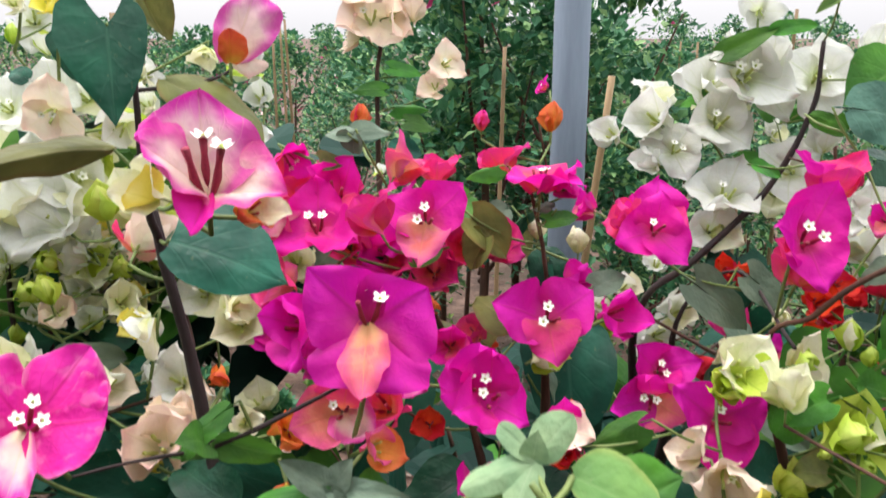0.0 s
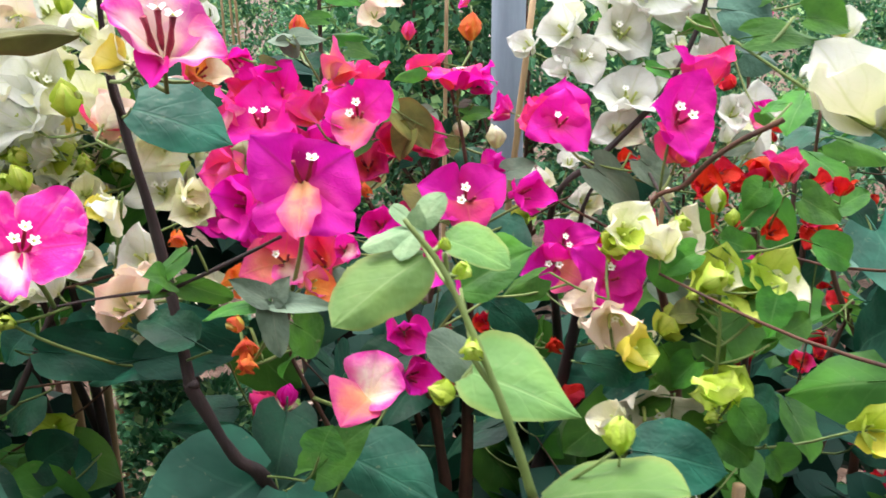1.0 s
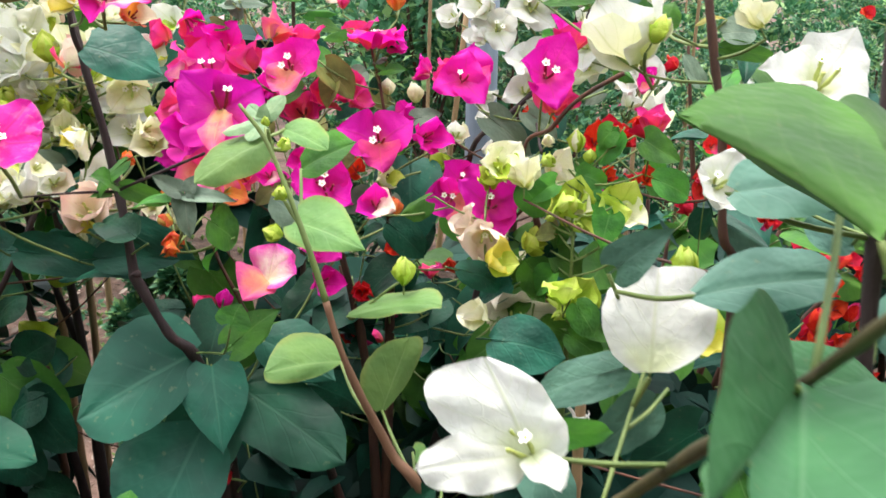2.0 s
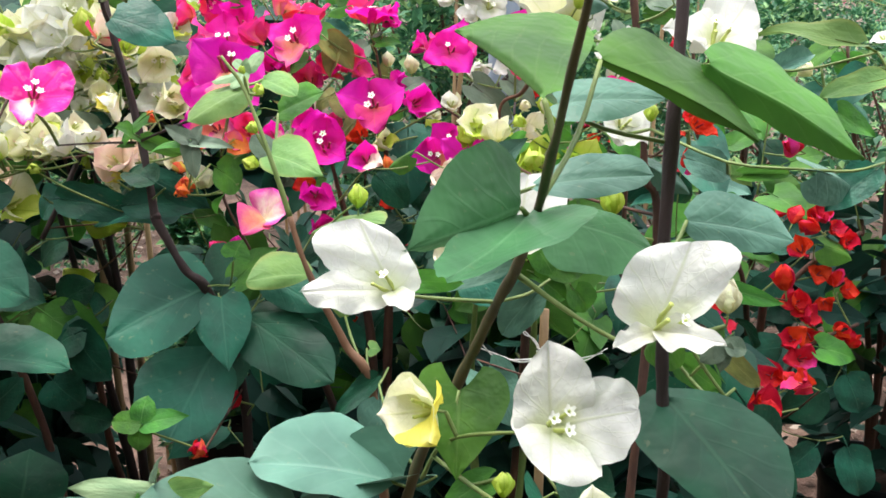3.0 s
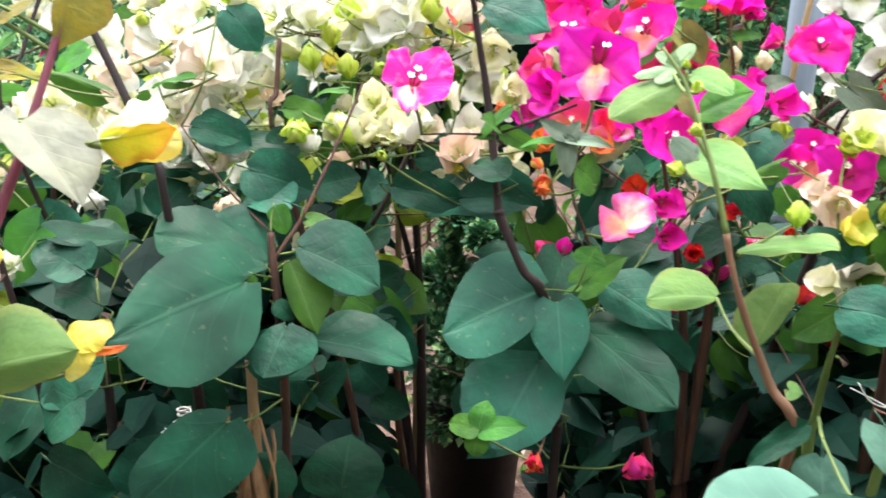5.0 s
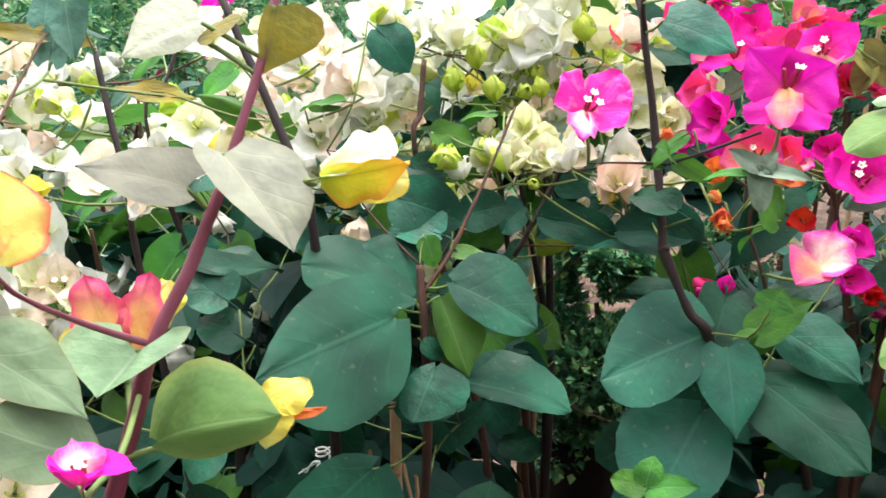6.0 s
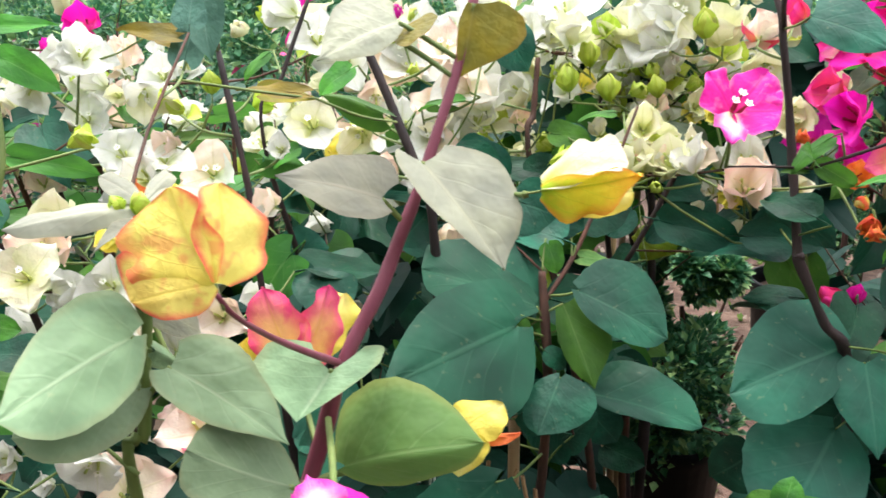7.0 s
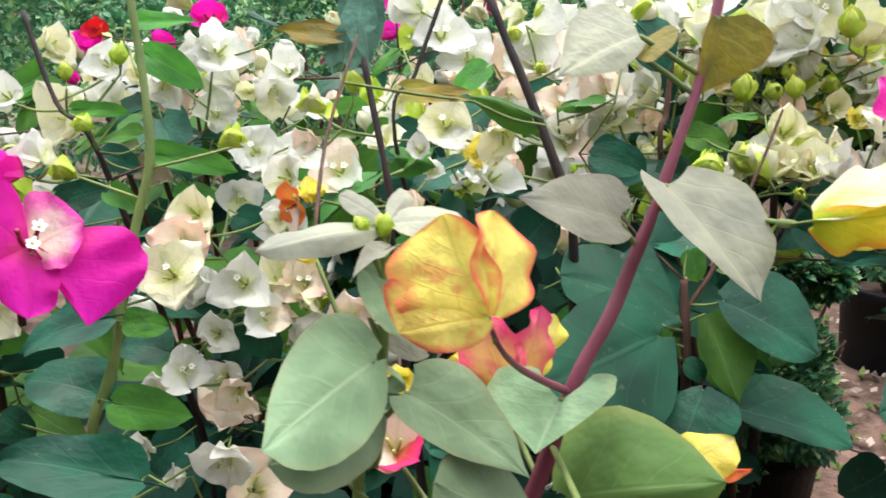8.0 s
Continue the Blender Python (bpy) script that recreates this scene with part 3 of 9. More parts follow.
stem(pink, [(0.056, 0.538, 0.925, 0.0012), (0.065, 0.535, 0.883, 0.0015), (0.069, 0.541, 0.834, 0.0019), (0.070, 0.550, 0.660, 0.0051), (0.060, 0.540, 0.350, 0.0059)], "bark")
stem(pink, [(-0.042, 0.357, 0.837, 0.0009), (-0.047, 0.367, 0.799, 0.0012), (-0.031, 0.373, 0.752, 0.0015), (0.020, 0.470, 0.550, 0.0043), (0.050, 0.520, 0.300, 0.0051)], "bark")
stem(pink, [(0.193, 0.441, 0.854, 0.0011), (0.196, 0.549, 0.868, 0.0013), (0.161, 0.559, 0.828, 0.0016), (0.160, 0.580, 0.700, 0.0051), (0.080, 0.550, 0.400, 0.0059)], "darkbark")
flower(pink, (-0.077, 0.505, 0.910), 0.0501, (-0.011, -0.622, 0.783), "magenta", "open", 0)
flower(pink, (-0.101, 0.516, 0.910), 0.0346, (-0.918, -0.279, 0.281), "coral/twotone", "cup", 0)
flower(pink, (-0.099, 0.485, 0.878), 0.0369, (-0.522, -0.751, 0.404), "coral/peach/coral", "cup", 0)
flower(pink, (-0.085, 0.450, 0.867), 0.0398, (-0.645, -0.598, -0.475), "magenta", "cup", 20)
flower(pink, (-0.011, 0.508, 0.913), 0.0523, (-0.017, -0.861, 0.509), "magenta/magenta/peach", "open", -60)
flower(pink, (-0.043, 0.486, 0.920), 0.0345, (-0.496, 0.008, 0.868), "coral", "cup", 0)
flower(pink, (-0.069, 0.531, 0.928), 0.0408, (-0.011, -0.622, 0.783), "magenta/coral", "cup", 40)
flower(pink, (-0.093, 0.541, 0.925), 0.0340, (-0.496, 0.008, 0.868), "coral", "cup", 0)
flower(pink, (-0.025, 0.547, 0.943), 0.0322, (0.501, -0.013, 0.866), "peach/coral", "cup", 0)
flower(pink, (-0.004, 0.572, 0.933), 0.0278, (0.003, -0.003, 1.000), "coral", "cup", 0)
flower(pink, (0.060, 0.522, 0.936), 0.0475, (0.003, -0.003, 1.000), "magenta/magenta/coral", "open", -60)
flower(pink, (0.078, 0.529, 0.932), 0.0260, (0.907, -0.318, 0.276), "magenta", "cup", 0)
flower(pink, (0.076, 0.605, 0.965), 0.0227, (0.003, -0.003, 1.000), "orange", "bud", 0)
flower(pink, (0.027, 0.602, 0.963), 0.0156, (0.003, -0.003, 1.000), "coral", "bud", 0)
flower(pink, (0.039, 0.593, 0.935), 0.0288, (-0.496, 0.008, 0.868), "coral", "cup", 0)
flower(pink, (0.064, 0.488, 0.856), 0.0557, (-0.017, -0.861, 0.509), "magenta/magenta/coral", "open", -70)
flower(pink, (0.086, 0.521, 0.872), 0.0245, (0.907, -0.318, 0.276), "magenta", "cup", 0)
flower(pink, (0.019, 0.448, 0.831), 0.0507, (-0.017, -0.861, 0.509), "magenta", "open", 15)
flower(pink, (0.004, 0.492, 0.837), 0.0292, (-0.017, -0.861, 0.509), "magenta/coral", "cup", 0)
flower(pink, (0.142, 0.556, 0.901), 0.0553, (-0.011, -0.622, 0.783), "magenta/coral", "open", 10)
flower(pink, (0.121, 0.551, 0.905), 0.0293, (-0.918, -0.279, 0.281), "coral", "cup", 0)
flower(pink, (0.195, 0.441, 0.916), 0.0544, (-0.017, -0.861, 0.509), "magenta", "open", 40)
flower(pink, (0.219, 0.476, 0.945), 0.0371, (0.003, -0.003, 1.000), "coral/magenta", "cup", 0)
flower(pink, (0.134, 0.493, 0.820), 0.0389, (-0.017, -0.861, 0.509), "magenta", "open", 70)
flower(pink, (0.154, 0.438, 0.813), 0.0505, (-0.017, -0.861, 0.509), "magenta", "open", 60)
flower(pink, (0.194, 0.480, 0.810), 0.0219, (0.907, -0.318, 0.276), "coral", "cup", 0)
flower(pink, (-0.047, 0.362, 0.853), 0.0390, (-0.017, -0.861, 0.509), "coral/twotone/peach", "open", 10)
flower(pink, (-0.028, 0.339, 0.847), 0.0199, (0.617, -0.625, -0.478), "peach/orange", "cup", 0)
flower(pink, (-0.061, 0.311, 0.814), 0.0147, (-0.021, -0.937, -0.347), "orange", "bud", 0)
flower(pink, (-0.070, 0.334, 0.827), 0.0127, (-0.645, -0.598, -0.475), "orange/yellow", "bud", 0)
flower(pink, (0.025, 0.415, 0.756), 0.0282, (0.492, -0.773, 0.401), "magenta", "cup", 0)
flower(pink, (-0.008, 0.499, 0.860), 0.0164, (-0.021, -0.937, -0.347), "orange", "bud", 0)
flower(pink, (0.017, 0.557, 0.883), 0.0398, (-0.021, -0.937, -0.347), "coral/magenta", "cup", 0)
flower(pink, (0.040, 0.567, 0.881), 0.0283, (0.617, -0.625, -0.478), "coral", "cup", 0)
flower(pink, (-0.037, 0.538, 0.883), 0.0384, (-0.021, -0.937, -0.347), "magenta/coral", "cup", 0)
flower(pink, (-0.006, 0.543, 0.870), 0.0352, (-0.021, -0.937, -0.347), "coral", "cup", 0)
flower(pink, (-0.059, 0.529, 0.889), 0.0264, (-0.021, -0.937, -0.347), "coral", "cup", 0)
flower(pink, (-0.019, 0.439, 0.836), 0.0199, (-0.017, -0.861, 0.509), "magenta/twotone", "cup", 0)
flower(pink, (0.124, 0.464, 0.753), 0.0164, (-0.017, -0.861, 0.509), "red", "bud", 0)
flower(pink, (0.036, 0.597, 0.809), 0.0241, (-0.017, -0.861, 0.509), "red", "cup", 0)
flower(pink, (-0.009, 0.524, 0.769), 0.0199, (-0.017, -0.861, 0.509), "red", "cup", 0)
flower(pink, (0.079, 0.498, 0.760), 0.0192, (-0.017, -0.861, 0.509), "red", "cup", 0)
flower(pink, (0.048, 0.488, 0.721), 0.0231, (-0.021, -0.937, -0.347), "red", "cup", 0)
flower(pink, (0.216, 0.586, 0.855), 0.0254, (-0.017, -0.861, 0.509), "red", "cup", 0)
flower(pink, (0.260, 0.561, 0.843), 0.0288, (-0.017, -0.861, 0.509), "red", "cup", 0)
flower(pink, (0.272, 0.564, 0.855), 0.0246, (-0.017, -0.861, 0.509), "red", "open", 0)
flower(pink, (0.290, 0.582, 0.844), 0.0212, (-0.017, -0.861, 0.509), "red", "cup", 0)
flower(pink, (0.201, 0.588, 0.859), 0.0170, (-0.021, -0.937, -0.347), "red", "cup", 0)
flower(pink, (0.303, 0.531, 0.814), 0.0199, (-0.017, -0.861, 0.509), "red", "cup", 0)
flower(pink, (0.273, 0.578, 0.830), 0.0254, (-0.021, -0.937, -0.347), "coral/red", "cup", 0)
flower(pink, (-0.079, 0.448, 0.720), 0.0215, (-0.645, -0.598, -0.475), "coral", "bud", 0)
flower(pink, (-0.060, 0.462, 0.699), 0.0167, (0.003, -0.003, 1.000), "coral", "bud", 0)
flower(pink, (0.263, 0.476, 0.801), 0.0292, (0.617, -0.625, -0.478), "magenta", "cup", 0)
flower(pink, (0.298, 0.506, 0.870), 0.0297, (0.003, -0.003, 1.000), "coral", "cup", 0)
flower(pink, (0.107, 0.489, 0.858), 0.0318, (0.557, -0.716, 0.421), "magenta", "cup", 0)
flower(pink, (0.135, 0.526, 0.902), 0.0435, (0.057, -0.845, 0.531), "magenta", "open", 20)
flower(pink, (0.033, 0.548, 0.892), 0.0338, (0.062, -0.945, -0.322), "coral", "cup", 0)
flower(pink, (0.026, 0.440, 0.824), 0.0510, (0.057, -0.845, 0.531), "magenta", "open", 10)
flower(pink, (0.065, 0.420, 0.818), 0.0273, (0.057, -0.845, 0.531), "magenta/blush", "cup", 0)
flower(pink, (0.019, 0.417, 0.787), 0.0277, (0.062, -0.945, -0.322), "magenta", "cup", 0)
flower(pink, (0.079, 0.469, 0.803), 0.0159, (0.001, 0.024, 1.000), "orange", "bud", 0)
leaf(pink, (0.027, 0.520, 0.898), (0.016, 0.523, 0.874), 0.0223, (-0.550, -0.825, 0.128), "bronze", None)
leaf(pink, (0.018, 0.524, 0.910), (0.045, 0.525, 0.883), 0.0267, (0.293, -0.930, 0.224), "bronze", None)
leaf(pink, (-0.002, 0.518, 0.891), (-0.025, 0.526, 0.882), 0.0230, (-0.473, -0.564, 0.676), "green", None)
leaf(pink, (-0.080, 0.513, 0.870), (-0.105, 0.520, 0.855), 0.0186, (-0.525, -0.622, 0.581), "green", None)
leaf(pink, (0.035, 0.532, 0.941), (0.009, 0.542, 0.936), 0.0156, (-0.341, -0.557, 0.758), "green", None)
leaf(pink, (-0.057, 0.540, 0.960), (-0.079, 0.552, 0.963), 0.0167, (-0.180, -0.543, 0.820), "grey", None)
leaf(pink, (-0.054, 0.540, 0.962), (-0.028, 0.551, 0.963), 0.0148, (0.289, -0.781, 0.553), "grey", None)
leaf(pink, (-0.056, 0.540, 0.960), (-0.058, 0.546, 0.945), 0.0204, (-0.501, -0.834, -0.232), "grey", None)
leaf(pink, (-0.078, 0.536, 0.944), (-0.062, 0.544, 0.940), 0.0148, (0.533, -0.700, 0.476), "bronze", None)
leaf(pink, (0.065, 0.522, 0.908), (0.090, 0.532, 0.910), 0.0130, (0.276, -0.783, 0.558), "green", None)
leaf(pink, (0.068, 0.524, 0.916), (0.056, 0.535, 0.916), 0.0130, (-0.326, -0.393, 0.860), "grey", None)
leaf(pink, (0.076, 0.528, 0.928), (0.051, 0.539, 0.930), 0.0111, (-0.181, -0.558, 0.810), "green", None)
leaf(pink, (0.094, 0.510, 0.869), (0.120, 0.521, 0.874), 0.0178, (0.234, -0.788, 0.569), "grey", None)
leaf(pink, (0.042, 0.503, 0.844), (0.020, 0.520, 0.864), 0.0278, (0.122, -0.677, 0.726), "bronze", None)
leaf(pink, (0.157, 0.509, 0.871), (0.199, 0.509, 0.838), 0.0315, (0.244, -0.916, 0.318), "grey", None)
leaf(pink, (0.190, 0.510, 0.876), (0.220, 0.513, 0.852), 0.0252, (0.311, -0.908, 0.282), "grey", None)
flower(pink, (-0.056, 0.584, 0.967), 0.0191, (0.003, -0.003, 1.000), "orange/red", "bud", 0)
leaf(pink, (-0.044, 0.285, 0.857), (-0.078, 0.284, 0.852), 0.0091, (-0.093, -0.701, 0.707), "green", None)
leaf(pink, (-0.044, 0.285, 0.858), (-0.061, 0.288, 0.868), 0.0126, (0.212, -0.758, 0.617), "grey", None)
leaf(pink, (-0.041, 0.285, 0.858), (-0.033, 0.288, 0.868), 0.0119, (-0.164, -0.904, 0.394), "grey", None)
leaf(pink, (-0.042, 0.285, 0.857), (-0.039, 0.277, 0.832), 0.0149, (-0.060, -0.958, 0.280), "grey", None)
leaf(pink, (-0.040, 0.285, 0.857), (-0.011, 0.283, 0.855), 0.0110, (0.004, -0.812, 0.583), "grey", None)
leaf(pink, (-0.039, 0.333, 0.827), (-0.023, 0.348, 0.808), 0.0292, (0.779, -0.596, 0.194), "green", None)
leaf(pink, (-0.034, 0.348, 0.808), (-0.059, 0.363, 0.785), 0.0111, (-0.731, -0.267, 0.628), "green", None)
free_flower(pink, (-0.0329, 0.3571, 0.8973), (0.035, -0.380, 0.892), 0.038, 2, [((-0.0600, 0.3612, 0.9220), (-0.0566, 0.3475, 0.8909), (-0.0283, 0.3540, 0.9199), "magenta", 0.04, "k"), ((-0.0065, 0.3613, 0.9127), (-0.0326, 0.3536, 0.9196), (-0.0054, 0.3451, 0.8840), "magenta", 0.05, "k"), ((-0.0293, 0.3321, 0.8765), (-0.0574, 0.3439, 0.8819), (-0.0046, 0.3433, 0.8795), "magenta", 0.05, "r"), ((-0.0332, 0.3224, 0.8752), (-0.0440, 0.3390, 0.8864), (-0.0219, 0.3380, 0.8893), "peach", 0.04, "k")], True)
free_flower(pink, (-0.0009, 0.3181, 0.7904), (0.012, -0.266, 0.806), 0.02, 0, [((0.0043, 0.3251, 0.8143), (-0.0128, 0.3237, 0.8084), (0.0170, 0.3209, 0.8046), "twotone", 0.05, "k"), ((0.0186, 0.3129, 0.7971), (0.0107, 0.3228, 0.8087), (0.0041, 0.3045, 0.7898), "twotone", 0.05, "k"), ((-0.0147, 0.3001, 0.7837), (-0.0195, 0.3165, 0.8036), (0.0052, 0.3036, 0.7880), "peach", 0.05, "k")])

twotone = plant("bougainvillea with cream and magenta bracts on a long dark stem", -0.060, 0.430)
stem(twotone, [(-0.144, 0.402, 0.965, 0.0022), (-0.131, 0.384, 0.928, 0.0025), (-0.117, 0.381, 0.851, 0.0031), (-0.105, 0.366, 0.786, 0.0035), (-0.103, 0.364, 0.779, 0.0043), (-0.101, 0.363, 0.773, 0.0036), (-0.082, 0.360, 0.735, 0.0036), (-0.065, 0.368, 0.710, 0.0042), (-0.055, 0.410, 0.600, 0.0047), (-0.060, 0.430, 0.300, 0.0059), (-0.060, 0.430, 0.100, 0.0068)], "darkbark")
stem(twotone, [(-0.130, 0.381, 0.929, 0.0020), (-0.131, 0.371, 0.949, 0.0017), (-0.131, 0.369, 0.995, 0.0014), (-0.131, 0.375, 1.031, 0.0012)], "darkbark")
stem(twotone, [(-0.102, 0.340, 0.845, 0.0011), (-0.079, 0.342, 0.855, 0.0011), (-0.046, 0.356, 0.868, 0.0009)], "darkbark")
stem(twotone, [(-0.103, 0.340, 0.845, 0.0011), (-0.130, 0.325, 0.847, 0.0008), (-0.150, 0.310, 0.848, 0.0006)], "darkbark")
stem(twotone, [(-0.141, 0.396, 0.996, 0.0012), (-0.119, 0.402, 0.998, 0.0010), (-0.102, 0.408, 1.003, 0.0008), (-0.098, 0.415, 1.010, 0.0006)], "darkbark")
flower(twotone, (-0.107, 0.298, 0.967), 0.0215, (-0.645, -0.598, -0.475), "pale/yellow", "cup", 0)
flower(twotone, (-0.068, 0.305, 0.960), 0.0200, (0.617, -0.625, -0.478), "orange/pale", "cup", 0)
flower(twotone, (-0.146, 0.406, 0.926), 0.0350, (0.021, 1.000, 0.003), "blush/coral", "cup", 30)
leaf(twotone, (-0.133, 0.407, 0.928), (-0.161, 0.405, 0.921), 0.0175, (-0.116, -0.767, 0.631), "grey", None)
leaf(twotone, (-0.105, 0.339, 0.843), (-0.122, 0.339, 0.843), 0.0053, (-0.014, -0.757, 0.653), "green", None)
leaf(twotone, (-0.100, 0.331, 0.853), (-0.105, 0.314, 0.864), 0.0181, (0.829, 0.065, 0.555), "green", None)
leaf(twotone, (-0.093, 0.335, 0.866), (-0.118, 0.330, 0.846), 0.0155, (-0.416, -0.599, 0.684), "green", None)
leaf(twotone, (-0.099, 0.341, 0.849), (-0.072, 0.356, 0.832), 0.0146, (0.500, -0.866, 0.014), "green", None)
leaf(twotone, (-0.095, 0.350, 0.811), (-0.134, 0.384, 0.816), 0.0264, (-0.357, -0.538, 0.763), "dark", 3)
flower(twotone, (-0.111, 0.395, 0.856), 0.0149, (-0.017, -0.861, 0.509), "orange", "bud", 0)
leaf(twotone, (-0.134, 0.396, 1.038), (-0.129, 0.410, 1.011), 0.0189, (-0.050, -0.882, -0.469), "bronze", None)
leaf(twotone, (-0.082, 0.399, 0.710), (-0.161, 0.457, 0.720), 0.0262, (-0.137, -0.353, 0.925), "dark", 1)
leaf(twotone, (-0.146, 0.446, 0.787), (-0.198, 0.477, 0.748), 0.0383, (-0.686, -0.355, 0.635), "dark", 3)
leaf(twotone, (-0.132, 0.428, 0.797), (-0.125, 0.456, 0.755), 0.0437, (0.686, -0.648, -0.330), "dark", 3)
leaf(twotone, (-0.033, 0.343, 0.734), (-0.002, 0.350, 0.761), 0.0298, (-0.238, -0.827, 0.509), "green", None)
leaf(twotone, (-0.038, 0.369, 0.718), (0.005, 0.396, 0.741), 0.0250, (0.056, -0.701, 0.711), "green", None)
flower(twotone, (-0.080, 0.450, 0.723), 0.0233, (-0.509, 0.021, 0.861), "coral", "bud", 0)
flower(twotone, (-0.063, 0.447, 0.729), 0.0186, (-0.012, 0.010, 1.000), "magenta", "bud", 0)
flower(twotone, (-0.060, 0.449, 0.703), 0.0212, (-0.012, 0.010, 1.000), "coral", "bud", 0)
flower(twotone, (-0.068, 0.392, 0.599), 0.0345, (-0.891, -0.350, 0.289), "red", "bud", 0)
flower(twotone, (-0.050, 0.265, 0.621), 0.0200, (0.057, -0.845, 0.531), "red/orange", "bud", 0)
leaf(twotone, (-0.090, 0.259, 0.647), (-0.088, 0.266, 0.667), 0.0192, (0.019, -0.949, 0.314), "green", None)
leaf(twotone, (-0.092, 0.259, 0.647), (-0.114, 0.258, 0.648), 0.0192, (0.075, -0.737, 0.672), "green", None)
leaf(twotone, (-0.087, 0.259, 0.647), (-0.055, 0.263, 0.653), 0.0192, (-0.028, -0.751, 0.660), "green", None)
leaf(twotone, (-0.090, 0.258, 0.644), (-0.094, 0.251, 0.625), 0.0192, (-0.042, -0.942, 0.333), "green", None)
flower(twotone, (0.021, 0.359, 0.573), 0.0348, (0.272, -0.909, -0.316), "coral", "bud", 0)
free_flower(twotone, (-0.0825, 0.2950, 0.9661), (0.048, -0.245, 1.008), 0.046, 2, [((-0.0873, 0.3083, 1.0014), (-0.1026, 0.2897, 0.9882), (-0.0648, 0.3041, 0.9838), "twotone", 0.02, "k"), ((-0.0547, 0.2954, 0.9674), (-0.0672, 0.3056, 0.9832), (-0.0714, 0.2828, 0.9639), "twotone", 0.03, "k"), ((-0.0845, 0.2773, 0.9553), (-0.0913, 0.2844, 0.9690), (-0.0774, 0.2808, 0.9619), "magenta", 0.04, "k"), ((-0.1026, 0.2832, 0.9874), (-0.0946, 0.2970, 0.9915), (-0.0896, 0.2792, 0.9728), "twotone", 0.03, "k")], True)
free_flower(twotone, (-0.1444, 0.2729, 0.8873), (0.367, -0.481, 0.637), 0.03, 3, [((-0.1292, 0.2947, 0.9101), (-0.1469, 0.2873, 0.9068), (-0.1191, 0.2801, 0.8925), "deep", 0.04, "k"), ((-0.1185, 0.2766, 0.8894), (-0.1290, 0.2871, 0.9025), (-0.1283, 0.2545, 0.8790), "deep", 0.04, "r"), ((-0.1606, 0.2739, 0.9100), (-0.1502, 0.2859, 0.9073), (-0.1597, 0.2589, 0.8921), "deep", 0.04, "k"), ((-0.1403, 0.2457, 0.8749), (-0.1527, 0.2549, 0.8860), (-0.1326, 0.2496, 0.8787), "twotone", 0.04, "k")], True)
free_flower(twotone, (-0.0993, 0.4079, 1.0079), (0.018, -0.072, 0.903), 0.03, 0, [((-0.0881, 0.4183, 1.0418), (-0.1056, 0.4064, 1.0275), (-0.0760, 0.4171, 1.0238), "twotone", 0.08, "k"), ((-0.0978, 0.4023, 1.0237), (-0.1037, 0.4028, 1.0149), (-0.0897, 0.4041, 1.0149), "orange", 0.06, "r"), ((-0.0916, 0.4094, 1.0005), (-0.1023, 0.4113, 1.0083), (-0.0844, 0.4153, 1.0082), "blush", 0.04, "r")])
free_leaf(twotone, (-0.0683, 0.3693, 0.7149), (-0.1341, 0.3111, 0.6915), (-0.1061, 0.3740, 0.7417), (-0.0851, 0.3194, 0.6832), "dark", 0.05, 0.1, ROUND)
free_leaf(twotone, (-0.0532, 0.3601, 0.7104), (-0.0389, 0.3194, 0.6608), (-0.0709, 0.3425, 0.6911), (-0.0255, 0.3518, 0.6980), "dark", 0.05, 0.12)
free_leaf(twotone, (-0.0316, 0.3606, 0.6921), (0.0465, 0.3217, 0.6519), (0.0132, 0.3666, 0.6936), (-0.0197, 0.3276, 0.6617), "dark", 0.05, 0.1, ROUND)
free_leaf(twotone, (-0.0651, 0.3617, 0.6560), (-0.0894, 0.3036, 0.6035), (-0.1213, 0.3391, 0.6480), (-0.0425, 0.3313, 0.6265), "dark", 0.05, 0.1, ROUND)
free_leaf(twotone, (-0.0165, 0.3738, 0.7241), (0.0377, 0.3555, 0.6996), (0.0198, 0.3867, 0.7308), (-0.0063, 0.3576, 0.7029), "dark", 0.05, 0.1)
free_leaf(twotone, (-0.1395, 0.3652, 1.0252), (-0.1331, 0.3487, 0.9840), (-0.1564, 0.3518, 1.0206), (-0.1222, 0.3651, 1.0179), "dark", 0.04, 0.24)
free_leaf(twotone, (-0.1124, 0.3408, 0.9386), (-0.0643, 0.3398, 0.9201), (-0.0862, 0.3610, 0.9483), (-0.0951, 0.3281, 0.9197), "dark", 0.06, 0.1)
free_leaf(twotone, (-0.1255, 0.3920, 1.0009), (-0.0830, 0.3966, 0.9720), (-0.1048, 0.4082, 0.9975), (-0.1179, 0.3829, 0.9870), "bronze", 0.06, 0.05, OVATE)
free_leaf(twotone, (-0.1431, 0.3704, 0.9720), (-0.1800, 0.3194, 0.9701), (-0.1668, 0.3742, 0.9765), (-0.1636, 0.3473, 0.9634), "bronze", 0.08, 0.05, OVATE)
leaf(twotone, (-0.027, 0.318, 0.760), (-0.022, 0.322, 0.774), 0.0265, (-0.184, -0.924, 0.334), "green", None)

